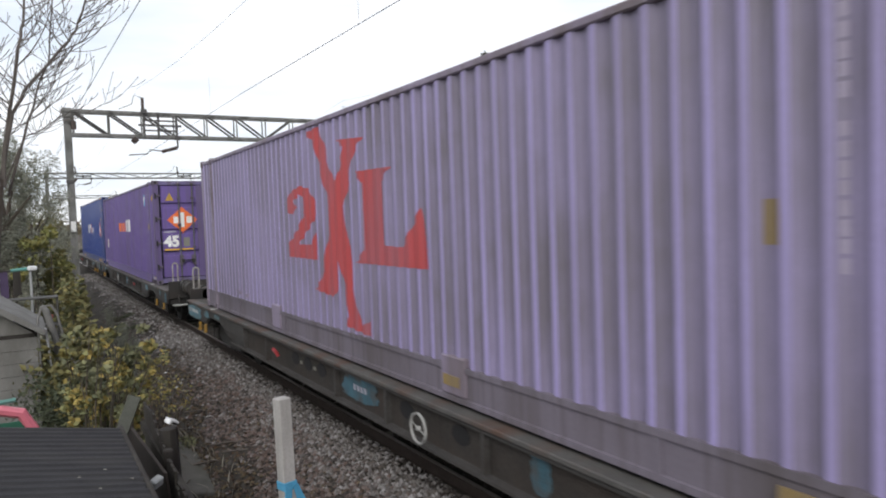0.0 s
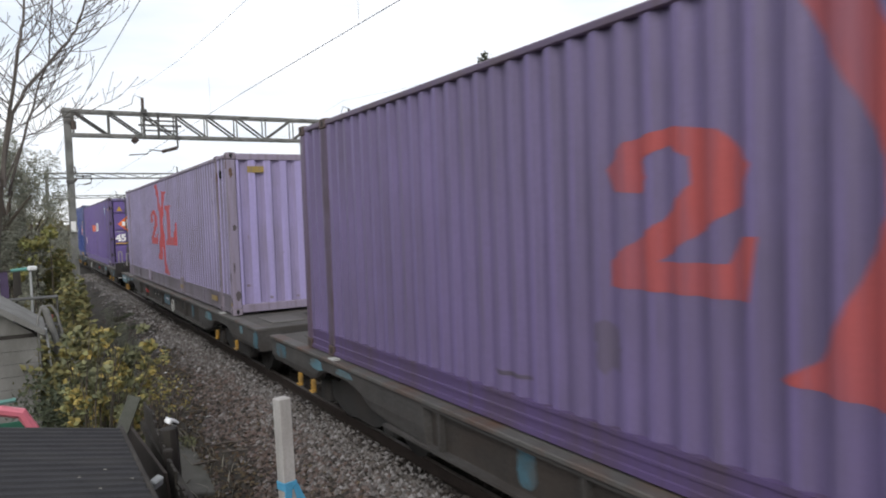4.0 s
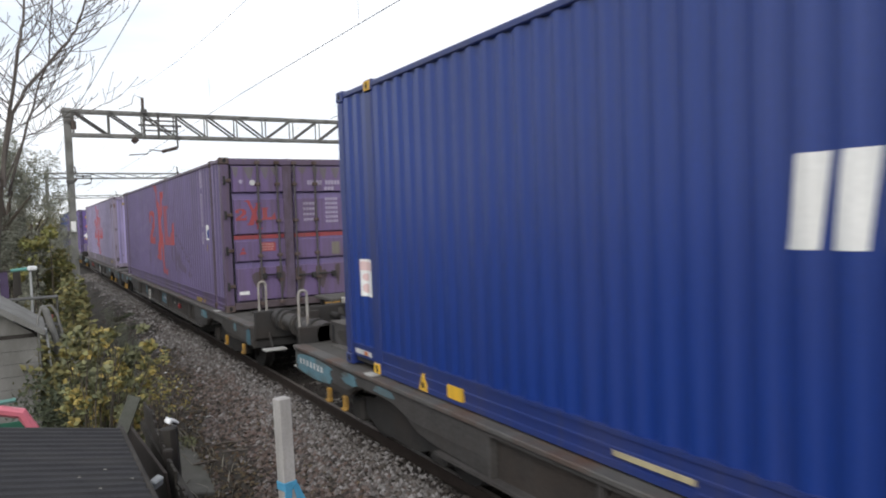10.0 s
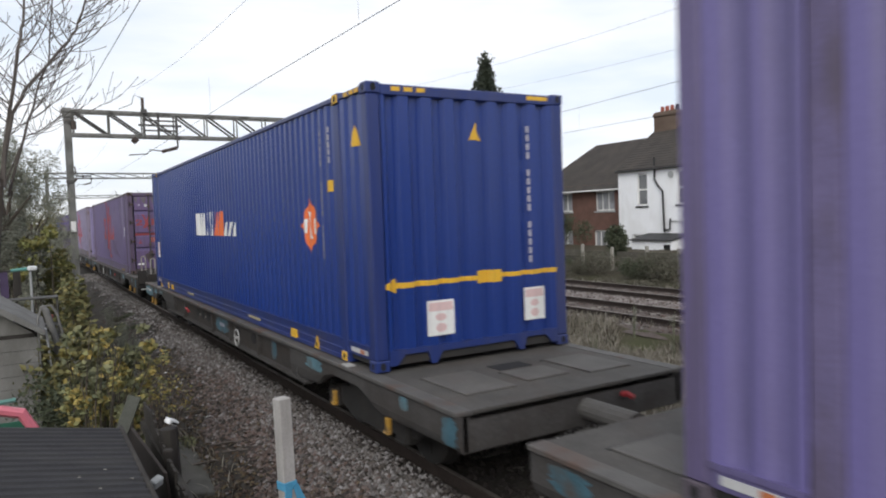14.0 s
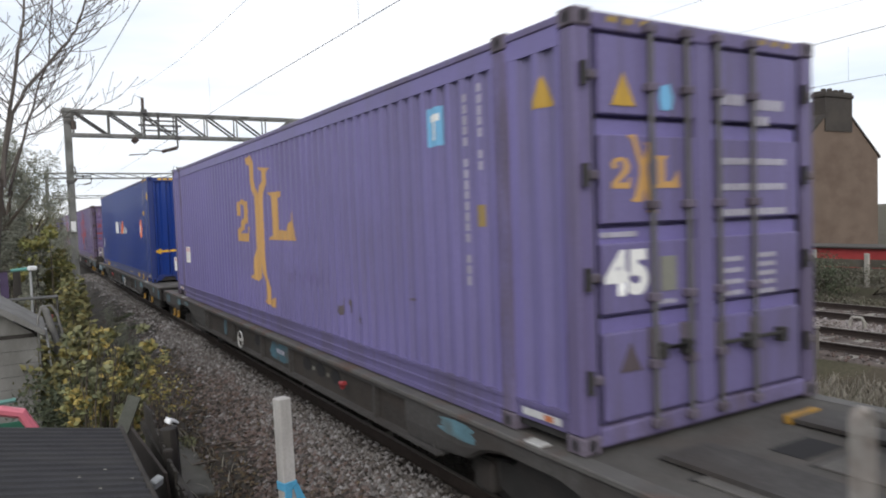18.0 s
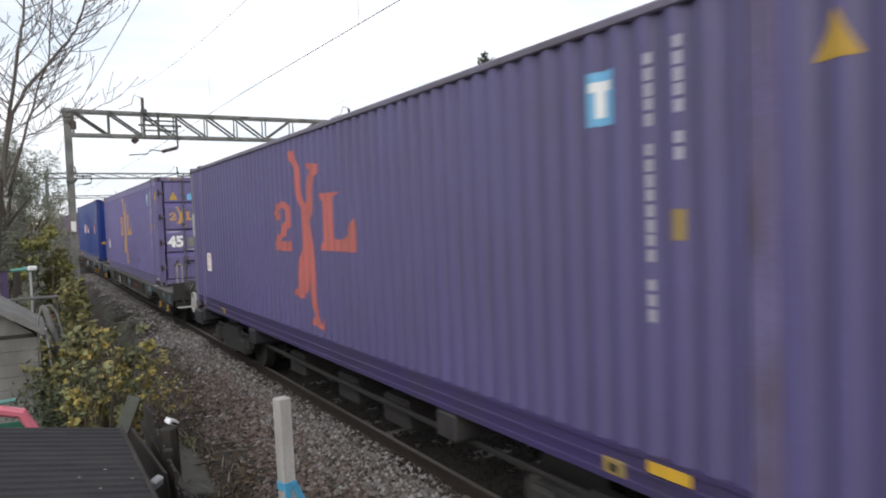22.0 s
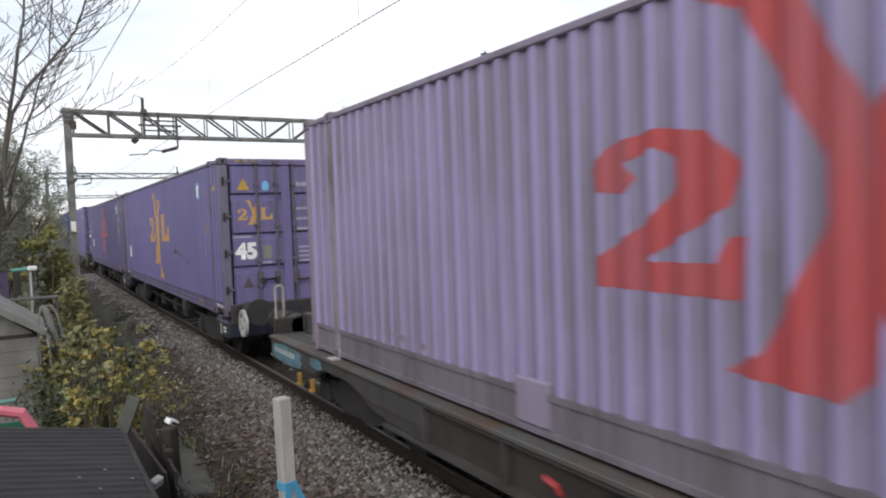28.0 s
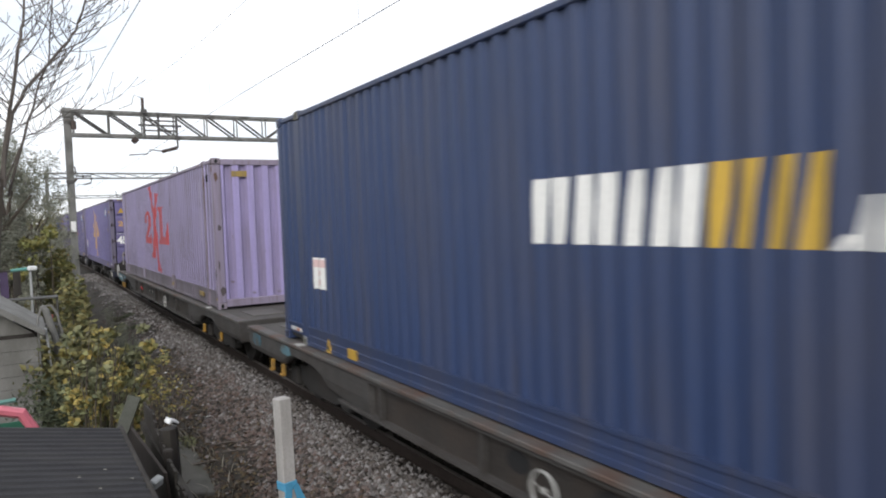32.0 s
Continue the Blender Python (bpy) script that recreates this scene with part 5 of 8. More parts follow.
def spine_wagon(length, brake_far):
    """A low dark frame that the containers hang over."""
    w = thing("spine_wagon", "low black spine wagon with dark blue ends, under overhanging containers", "wagon", "wagons of the train")
    part("centre_beam", boxes((-0.42, 0.42, 0.0, length, 0.48, 0.845), bevel=0.02), "wagon_black", w)
    for y in (0.75, length / 2 - 3, length / 2 + 3, length - 0.75):
        part("cross_beam", boxes((-1.25, 1.25, y - 0.16, y + 0.16, 0.62, 0.856), bevel=0.02), "wagon_black", w)
    end = part("end_beam", boxes((-1.28, 1.28, 0.0, 0.9, 0.50, 0.80), bevel=0.03), "spine_navy", w, "dark blue end beam with white plates")
    part("label_plate", boxes((-1.286, -1.27, 0.42, 0.52, 0.55, 0.74)), "cream_label", end)
    part("label_plate", boxes((-1.286, -1.27, 0.12, 0.28, 0.60, 0.64), (-1.286, -1.27, 0.12, 0.28, 0.66, 0.70)), "white_mark", end)
    part("end_beam", boxes((-1.28, 1.28, length - 0.7, length, 0.50, 0.80), bevel=0.03), "wagon_black", w)
    part("brake_pipe", pipe([(-1.0, 1.0, 0.58), (-1.02, length / 2, 0.55), (-1.0, length - 1.0, 0.58)], 0.03, 6), "wagon_dark", w)
    for y in (length * 0.38, length * 0.47, length * 0.60):
        part("equipment_box", boxes((-0.95, -0.45, y, y + 0.6, 0.30, 0.62), bevel=0.03), "wagon_dark", w)
    bogie(w, 2.2)
    bogie(w, length - 2.2)
    if brake_far:
        y = length
        mid = [(1.02, 1.10), (0.90, 1.19), (0.70, 1.235), (0.50, 1.21), (0.33, 1.12), (0.17, 0.96), (0.02, 0.76)]
        arch = [(y + a, z) for a, z in mid]
        inner = [(y + a - 0.012, z - 0.085 - 0.01 * k) for k, (a, z) in enumerate(reversed(mid))]
        part("end_housing", boxes((-0.72, 0.72, y, y + 0.62, 0.50, 1.10), (-0.95, -0.72, y, y + 0.35, 0.55, 0.95), (0.72, 1.0, y, y + 0.45, 0.55, 1.0), bevel=0.02), "wagon_black", w, "black greasy coupling housing")
        part("arched_bracket", prism(arch + inner, 0, -1.06, -0.94), "deck_edge", w, "arched grey steel bracket")
        bar_ring(w, "brake_wheel", -1.14, y + 0.80, 0.83, 0.225, 0.045, 6, "white_wheel", "white-painted six-spoked hand brake wheel", 0.05)
        part("brake_shaft", tubes([((-1.1, y + 0.80, 0.83), (-0.4, y + 0.80, 0.83))], 0.03, 6), "wagon_dark", w)
        for side in (-1, 1):
            buf = part("buffer", tubes([((side * 0.875, y - 0.1, 1.0), (side * 0.875, y + 0.45, 1.0))], 0.15, 18), "buffer_steel", w, "grey steel buffer")
            bm = bmesh.new()
            tube(bm, (side * 0.875, y + 0.43, 1.0), (side * 0.875, y + 0.86, 1.0), 0.105, seg=18)
            tube(bm, (side * 0.875, y + 0.84, 1.0), (side * 0.875, y + 0.88, 1.0), 0.23, seg=20)
            part("buffer_head", bm, "buffer_steel", buf)
        part("buffer_beam", boxes((-1.2, 1.2, y - 0.08, y + 0.02, 0.75, 1.16), bevel=0.02), "wagon_black", w)
        part("draw_hook", pipe([(0, y, 0.98), (0, y + 0.4, 0.98), (0, y + 0.5, 1.06)], 0.05, 7), "wagon_dark", w)
    else:
        part("buffer_beam", boxes((-1.2, 1.2, -0.02, 0.08, 0.75, 1.10), bevel=0.02), "wagon_black", w)
        for side in (-1, 1):
            buf = part("buffer", tubes([((side * 0.875, 0.0, 1.0), (side * 0.875, -0.6, 1.0))], 0.14, 18), "buffer_steel", w, "grey steel buffer")
            part("buffer_head", tubes([((side * 0.875, -0.58, 1.0), (side * 0.875, -0.63, 1.0))], 0.23, 20), "wagon_dark", buf)
        bar_ring(w, "brake_wheel", -1.14, -0.45, 0.82, 0.235, 0.05, 6, "white_wheel", "white-painted six-spoked hand brake wheel", 0.05)
        part("brake_shaft", tubes([((-1.1, -0.45, 0.82), (-0.4, -0.45, 0.82))], 0.03, 6), "wagon_dark", w)
    return w


def build_wagons():
    inner_near = flat_wagon(17.0, False)
    rolling(inner_near, -1.3)
    rolling(copy_thing(inner_near, pose(TRACK_X, -38.1, 0)), -38.1)
    rolling(flat_wagon(17.0, False, False), -107.2)
    outer_near = flat_wagon(17.0, True)
    rolling(outer_near, -19.0)
    for place in (-56.05, 18.4):
        rolling(copy_thing(outer_near, pose(TRACK_X, place, 0)), place)
    rolling(flat_wagon(17.0, True, False), -124.8)
    rolling(copy_thing(inner_near, pose(TRACK_X, 36.2, 0)), 36.2)
    rolling(spine_wagon(14.45, True), -72.95)
    rolling(spine_wagon(14.3, False), -87.45)


build_wagons()



# ---- the place: materials ----
def leaf_mat(name, colours, rough=0.65):
    m = bpy.data.materials.new(name)
    m.use_nodes = True
    n, l = m.node_tree.nodes, m.node_tree.links
    b = n["Principled BSDF"]
    b.inputs["Roughness"].default_value = rough
    b.inputs["Specular IOR Level"].default_value = 0.25
    geo = n.new("ShaderNodeNewGeometry")
    ramp = n.new("ShaderNodeValToRGB")
    els = ramp.color_ramp.elements
    while len(els) < len(colours):
        els.new(0.5)
    for i, c in enumerate(colours):
        els[i].position = i / max(1, len(colours) - 1)
        els[i].color = (*c, 1)
    l.new(geo.outputs["Random Per Island"], ramp.inputs[0])
    l.new(ramp.outputs[0], b.inputs["Base Color"])
    M[name] = m


leaf_mat("yellow_leaves", [(0.42, 0.300, 0.085), (0.235, 0.220, 0.085), (0.180, 0.185, 0.080), (0.36, 0.270, 0.080), (0.200, 0.200, 0.085), (0.140, 0.150, 0.075)])
leaf_mat("olive_leaves", [(0.165, 0.170, 0.090), (0.120, 0.132, 0.074), (0.210, 0.205, 0.105), (0.095, 0.105, 0.066)])
leaf_mat("dark_leaves", [(0.142, 0.158, 0.122), (0.235, 0.240, 0.185), (0.185, 0.196, 0.155), (0.280, 0.272, 0.215), (0.115, 0.130, 0.104)])
leaf_mat("moss_leaves", [(0.190, 0.195, 0.062), (0.130, 0.140, 0.052), (0.270, 0.245, 0.075), (0.092, 0.105, 0.046), (0.32, 0.27, 0.09)])
leaf_mat("hedge_leaves", [(0.110, 0.118, 0.052), (0.175, 0.160, 0.065), (0.078, 0.092, 0.044), (0.235, 0.200, 0.075), (0.095, 0.090, 0.048)])
leaf_mat("conifer_needles", [(0.026, 0.037, 0.026), (0.050, 0.060, 0.038), (0.036, 0.045, 0.031)])
leaf_mat("scrub_leaves", [(0.122, 0.116, 0.071), (0.192, 0.162, 0.102), (0.156, 0.110, 0.084), (0.234, 0.202, 0.102), (0.113, 0.097, 0.075), (0.209, 0.137, 0.112)])
leaf_mat("dry_grass", [(0.225, 0.203, 0.168), (0.175, 0.158, 0.125), (0.290, 0.268, 0.228), (0.135, 0.130, 0.095)])
leaf_mat("stones", [(0.145, 0.135, 0.130), (0.060, 0.052, 0.048), (0.280, 0.270, 0.270), (0.095, 0.080, 0.070), (0.190, 0.180, 0.177), (0.048, 0.042, 0.038), (0.112, 0.098, 0.087)], 0.85)
leaf_mat("brown_stones", [(0.122, 0.088, 0.076), (0.058, 0.046, 0.043), (0.152, 0.127, 0.114), (0.105, 0.069, 0.059), (0.205, 0.188, 0.184), (0.040, 0.034, 0.032), (0.082, 0.069, 0.062)], 0.9)
leaf_mat("far_stones", [(0.24, 0.215, 0.205), (0.16, 0.138, 0.130), (0.29, 0.265, 0.258), (0.19, 0.165, 0.155)], 0.9)
# oily ballast, with the shade under the train put into its colour
leaf_mat("shaded_oily_stones", [(0.030, 0.025, 0.022), (0.020, 0.017, 0.016), (0.042, 0.035, 0.032), (0.025, 0.020, 0.018)], 0.85)
leaf_mat("shrub_leaves", [(0.050, 0.062, 0.036), (0.075, 0.088, 0.052), (0.040, 0.050, 0.032), (0.105, 0.112, 0.068)])
leaf_mat("bramble_leaves", [(0.085, 0.090, 0.060), (0.115, 0.108, 0.078), (0.100, 0.082, 0.068), (0.070, 0.076, 0.050), (0.140, 0.128, 0.100)])
leaf_mat("feather_leaves", [(0.175, 0.185, 0.150), (0.135, 0.145, 0.112), (0.215, 0.218, 0.180)])
leaf_mat("litter", [(0.092, 0.060, 0.036), (0.054, 0.038, 0.029), (0.130, 0.102, 0.061), (0.038, 0.034, 0.029)], 0.85)
M["earth"] = mat("earth", (0.065, 0.055, 0.04), 0.95, 0, 0.4, 1.2, 18, 0.6, (0.05, 0.06, 0.025), 0.7, (0.6, 0.6, 0.6), spec=0.2)
M["bed"] = mat("bed", (0.042, 0.038, 0.033), 0.95, 0, 0.45, 2.0, 22, 0.9, (0.055, 0.047, 0.038), 0.7, (1.1, 0.7, 1), spec=0.2)
M["bed_far"] = mat("bed_far", (0.10, 0.083, 0.076), 0.95, 0, 0.45, 2.0, 16, 0.9, (0.080, 0.062, 0.055), 0.6, (0.8, 0.5, 1), spec=0.2)
M["rail_side"] = mat("rail_side", (0.038, 0.028, 0.024), 0.75, 0.2, 0.3, 6, 50, 0.2)
M["rail_top"] = mat("rail_top", (0.24, 0.215, 0.19), 0.4, 0.7, 0.15, 6, 50, 0.05)
M["sleeper"] = mat("sleeper", (0.21, 0.195, 0.175), 0.9, 0, 0.25, 5, 40, 0.4, DIRT, 0.7, (3, 3, 3), per_object=0.12)
M["galvanised"] = mat("galvanised", (0.19, 0.19, 0.18), 0.65, 0.2, 0.3, 3, 40, 0.2, (0.055, 0.055, 0.048), 0.85, (3, 3, 1.6))
M["dark_steel"] = mat("dark_steel", (0.085, 0.083, 0.08), 0.6, 0.3, 0.2, 3, 40, 0.1)
M["insulator"] = mat("insulator", (0.05, 0.035, 0.03), 0.35, 0, 0.1, 6, 60, 0.05)
M["wire"] = mat("wire", (0.035, 0.035, 0.035), 0.6, 0.4, 0.1, 3, 30, 0.0)
M["brick"] = mat("brick", (0.15, 0.085, 0.068), 0.9, 0, 0.3, 1.5, 25, 0.4, (0.12, 0.075, 0.06), 0.6, (1.2, 1.2, 2.0), spec=0.2)
M["brown_render"] = mat("brown_render", (0.15, 0.112, 0.088), 0.92, 0, 0.2, 0.8, 30, 0.3, (0.10, 0.07, 0.055), 0.7, (0.5, 0.5, 1.0), spec=0.2)
M["white_render"] = mat("white_render", (0.84, 0.85, 0.87), 0.85, 0, 0.05, 0.6, 30, 0.15, (0.60, 0.59, 0.57), 0.5, (0.9, 0.9, 0.45), spec=0.25)
M["roof_tile"] = mat("roof_tile", (0.042, 0.036, 0.032), 0.85, 0, 0.3, 0.9, 14, 0.6, (0.066, 0.056, 0.046), 0.6, (0.8, 1.0, 1.0), per_object=0.1)
M["window_frame"] = mat("window_frame", (0.72, 0.72, 0.70), 0.5, 0, 0.06, 3, 40, 0.05)
M["dark_paint"] = mat("dark_paint", (0.03, 0.03, 0.032), 0.6, 0, 0.2, 3, 40, 0.1)
M["grey_pipe"] = mat("grey_pipe", (0.36, 0.37, 0.37), 0.6, 0, 0.15, 3, 40, 0.1)
M["red_paint"] = mat("red_paint", (0.30, 0.035, 0.035), 0.6, 0, 0.2, 3, 40, 0.1)
M["terracotta"] = mat("terracotta", (0.30, 0.085, 0.06), 0.8, 0, 0.2, 3, 40, 0.1)
M["dull_concrete"] = mat("dull_concrete", (0.125, 0.112, 0.100), 0.9, 0, 0.25, 4, 40, 0.3, (0.070, 0.062, 0.052), 0.7, (3, 3, 2))
M["concrete"] = mat("concrete", (0.30, 0.285, 0.255), 0.9, 0, 0.2, 3, 40, 0.3, (0.14, 0.135, 0.10), 0.6, (2, 2, 1))
M["cabinet_paint"] = mat("cabinet_paint", (0.60, 0.62, 0.60), 0.6, 0, 0.1, 2, 40, 0.1, (0.3, 0.3, 0.27), 0.4, (2, 2, 0.7))
M["dark_timber"] = mat("dark_timber", (0.028, 0.024, 0.021), 0.85, 0, 0.35, 4, 50, 0.4, (0.06, 0.056, 0.046), 0.6, (4, 4, 1))
M["grey_timber"] = mat("grey_timber", (0.190, 0.188, 0.178), 0.9, 0, 0.25, 4, 60, 0.4, (0.115, 0.112, 0.100), 0.7, (4, 4, 1.5))
M["fence_board"] = mat("fence_board", (0.095, 0.088, 0.072), 0.9, 0, 0.35, 3, 50, 0.4, (0.05, 0.055, 0.03), 0.8, (1.5, 1.5, 1.5), per_object=0.3)
M["mossy_board"] = mat("mossy_board", (0.085, 0.088, 0.075), 0.9, 0, 0.3, 5, 50, 0.4, (0.05, 0.058, 0.035), 0.8, (6, 6, 2))
M["rotten_board"] = mat("rotten_board", (0.034, 0.027, 0.024), 0.9, 0, 0.3, 5, 50, 0.4, (0.025, 0.02, 0.018), 0.8, (6, 6, 2))
M["slab"] = mat("slab", (0.100, 0.096, 0.086), 0.9, 0, 0.3, 4, 50, 0.4, (0.060, 0.062, 0.048), 0.8, (3, 3, 3))
M["pale_timber"] = mat("pale_timber", (0.36, 0.345, 0.33), 0.9, 0, 0.15, 5, 70, 0.3, (0.22, 0.21, 0.19), 0.6, (9, 9, 1.5))
M["roof_felt"] = mat("roof_felt", (0.024, 0.024, 0.027), 0.85, 0, 0.3, 2.5, 60, 0.4, (0.042, 0.041, 0.041), 0.6, (2.5, 6, 3))
M["bark"] = mat("bark", (0.075, 0.06, 0.048), 0.9, 0, 0.3, 6, 50, 0.5, (0.05, 0.06, 0.035), 0.6, (5, 5, 2))
M["twig"] = mat("twig", (0.105, 0.09, 0.08), 0.9, 0, 0.25, 6, 50, 0.2)
M["stalk"] = mat("stalk", (0.15, 0.16, 0.105), 0.85, 0, 0.2, 6, 50, 0.1)
M["blue_tape"] = mat("blue_tape", (0.07, 0.27, 0.43), 0.5, 0, 0.15, 8, 60, 0.1)
M["pink_plastic"] = mat("pink_plastic", (0.62, 0.17, 0.22), 0.45, 0, 0.12, 6, 60, 0.05, DIRT, 0.4, (6, 6, 6))
M["mint_plastic"] = mat("mint_plastic", (0.08, 0.25, 0.22), 0.45, 0, 0.12, 6, 60, 0.05, DIRT, 0.3, (6, 6, 6))
M["green_plastic"] = mat("green_plastic", (0.03, 0.12, 0.08), 0.45, 0, 0.12, 6, 60, 0.05)
M["purple_cloth"] = mat("purple_cloth", (0.065, 0.045, 0.095), 0.8, 0, 0.25, 6, 60, 0.2)
M["navy_cloth"] = mat("navy_cloth", (0.03, 0.035, 0.09), 0.8, 0, 0.25, 6, 60, 0.2)
M["white_plastic"] = mat("white_plastic", (0.75, 0.76, 0.76), 0.4, 0, 0.08, 6, 60, 0.05, DIRT, 0.3, (8, 8, 8))
GLASS = bpy.data.materials.new("window_glass")
GLASS.use_nodes = True
gb = GLASS.node_tree.nodes["Principled BSDF"]
gb.inputs["Base Color"].default_value, gb.inputs["Roughness"].default_value = (0.12, 0.125, 0.13, 1), 0.06
gb.inputs["Specular IOR Level"].default_value = 0.8
M["window_glass"] = GLASS
M["net_pane"] = mat("net_pane", (0.34, 0.345, 0.36), 0.12, 0, 0.25, 1.5, 20, 0.0, (0.14, 0.145, 0.15), 0.9, (1.5, 1.2, 0.8), spec=0.6)
CURTAIN = M["curtain"] = mat("curtain", (0.42, 0.42, 0.42), 0.9, 0, 0.15, 3, 30, 0.1)


def raw(name, verts, faces, material, parent=None, label=""):
    me = bpy.data.meshes.new(name)
    me.from_pydata(verts, [], faces)
    me.materials.append(M[material])
    ob = new(name, me)
    if parent:
        ob.parent = parent
    if label:
        ob["label"] = label
    return ob


def leaf_cloud(name, blobs, count, size, material, parent=None, label="", seed=1, droop=0.0, narrow=0.6, gaps=-0.22, fine=2.3):
    """Small bent leaves scattered through egg-shaped clumps: (centre, radii)."""
    rnd = random.Random(seed)
    vol = [r[0] * r[1] * r[2] for c, r in blobs]
    tot = sum(vol)
    verts, faces = [], []
    for (c, r), v in zip(blobs, vol):
        for _ in range(int(count * v / tot)):
            d = Vector((rnd.gauss(0, 1), rnd.gauss(0, 1), rnd.gauss(0, 1))).normalized() * (rnd.random() ** 0.45)
            p = Vector((c[0] + d.x * r[0], c[1] + d.y * r[1], c[2] + d.z * r[2]))
            if noise.noise(p * fine) < gaps:
                continue
            s = size * (0.6 + 0.8 * rnd.random())
            a = Vector((rnd.gauss(0, 1), rnd.gauss(0, 1), rnd.gauss(0, 0.6) - droop)).normalized()
            b = a.cross(Vector((rnd.gauss(0, 1), rnd.gauss(0, 1), rnd.gauss(0, 1)))).normalized()
            k = len(verts)
            verts += [p - a * s, p - b * s * narrow + a * s * 0.1, p + a * s + b.cross(a) * s * 0.3, p + b * s * narrow]
            faces.append((k, k + 1, k + 2, k + 3))
    return raw(name, verts, faces, material, parent, label)


def stones(name, spots, size, material, label, seed=3):
    """Loose angular stones at (x, y, z)."""
    rnd = random.Random(seed)
    verts, faces = [], []
    for x, y, z in spots:
        s = size * (0.55 + 0.9 * rnd.random())
        a = rnd.random() * 6.28
        ca, sa = math.cos(a), math.sin(a)
        k = len(verts)
        for dx, dy, dz in ((1, 0, 0), (0, 1, 0), (-1, 0, 0), (0, -1, 0), (0.2, 0.1, 0.75), (0, 0, -0.6)):
            j = 0.7 + 0.6 * rnd.random()
            verts.append((x + s * j * (dx * ca - dy * sa), y + s * j * (dx * sa + dy * ca), z + s * j * dz))
        faces += [(k, k + 1, k + 4), (k + 1, k + 2, k + 4), (k + 2, k + 3, k + 4), (k + 3, k, k + 4), (k + 1, k, k + 5), (k + 2, k + 1, k + 5), (k + 3, k + 2, k + 5), (k, k + 3, k + 5)]
    ob = raw(name, verts, faces, material)
    return tagged(ob, label, "stones", kind="stuff")


# ---- ground and tracks ----
def land(x, y):
    """Height of the ground: a low bed under each track, rough between."""
    base = -0.55 + 0.05 * noise.noise(Vector((x * 0.35, y * 0.35, 0)))
    for edge0, top0, top1, edge1, h in ((0.9, 2.75, 5.85, 7.3, -0.18), (11.05, 12.05, 18.05, 19.05, -0.18)):
        if edge0 < x < edge1:
            k = min(1.0, (x - edge0) / (top0 - edge0), (edge1 - x) / (edge1 - top1))
            base = base + (h - base) * (k * k * (3 - 2 * k))
    # stones heaped against the near rail
    heap = min(1.0, (x - 2.2) / 0.7, (3.46 - x) / 0.12)
    if heap > 0:
        base += 0.10 * heap
    if x > 19.05:
        base += 0.5 * min(1.0, (x - 19.05) / 2.0)
    return base


def build_ground():
    xs = [-700, -60, -12, -5, -2] + [-1 + 0.3 * i for i in range(72)] + [21.5, 24, 30, 36, 45, 60, 120, 700]
    ys = [-300, -40, -10] + [-4 + 0.4 * i for i in range(90)] + [33 + 1.5 * i for i in range(40)] + [100, 130, 180, 300, 600, 1800]
    verts = [(x, y, land(x, y) + (0.03 * noise.noise(Vector((x * 2, y * 2, 3))) if -2 < y < 40 else 0)) for y in ys for x in xs]
    n = len(xs)
    faces = [(j * n + i, j * n + i + 1, (j + 1) * n + i + 1, (j + 1) * n + i) for j in range(len(ys) - 1) for i in range(n - 1)]
    tagged(raw("ground", verts, faces, "earth"), "dark rough earth with moss and dead grass", "ground", kind="structure")
    # ballast sheets laid 2 cm above the ground
    for name, x0, x1, m, lab in (("ballast_bed", 1.25, 7.0, "bed", "brown-grey railway ballast mixed with dead leaves"), ("ballast_bed", 11.8, 18.75, "bed_far", "pale grey railway ballast under two tracks")):
        k = 24
        bx = [x0 + (x1 - x0) * i / k for i in range(k + 1)]
        by = [-20 + 0.5 * i for i in range(140)] + [50 + 5 * i for i in range(60)]
        verts = [(x + (0.25 * noise.noise(Vector((y * 0.5, 7, 0))) if i in (0, k) else 0), y, land(x, y) + 0.025 + 0.03 * noise.noise(Vector((x * 1.7, y * 1.7, 9))) + (-0.06 if i in (0, k) else 0)) for y in by for i, x in enumerate(bx)]
        n = k + 1
        faces = [(j * n + i, j * n + i + 1, (j + 1) * n + i + 1, (j + 1) * n + i) for j in range(len(by) - 1) for i in range(k)]
        tagged(raw(name, verts, faces, m), lab, "ballast", kind="structure")


build_ground()


def scatter(n, x0, x1, y0, y1, seed, dense=None):
    rnd = random.Random(seed)
    out = []
    for _ in range(n):
        x, y = rnd.uniform(x0, x1), y0 + (y1 - y0) * rnd.random() ** 1.4
        if dense is None or rnd.random() < dense(x, y):
            out.append((x, y, land(x, y) + 0.035))
    return out


def greyness(x, y):
    return max(0.04, min(1.0, (x - 2.45 + 0.5 * noise.noise(Vector((x * 1.3, y * 0.8, 0)))) / 0.40, max(0.15, (3.42 - x) / 0.22)))


def stoniness(x, y):
    """Where the brown ballast has spread over the soil at the foot of the bank."""
    return max(0.05, min(1.0, (x - 1.88 - 0.085 * max(0.0, min(y - 8.0, 11.0)) + 0.5 * noise.noise(Vector((x * 1.6, y * 1.1, 4)))) / 0.3))


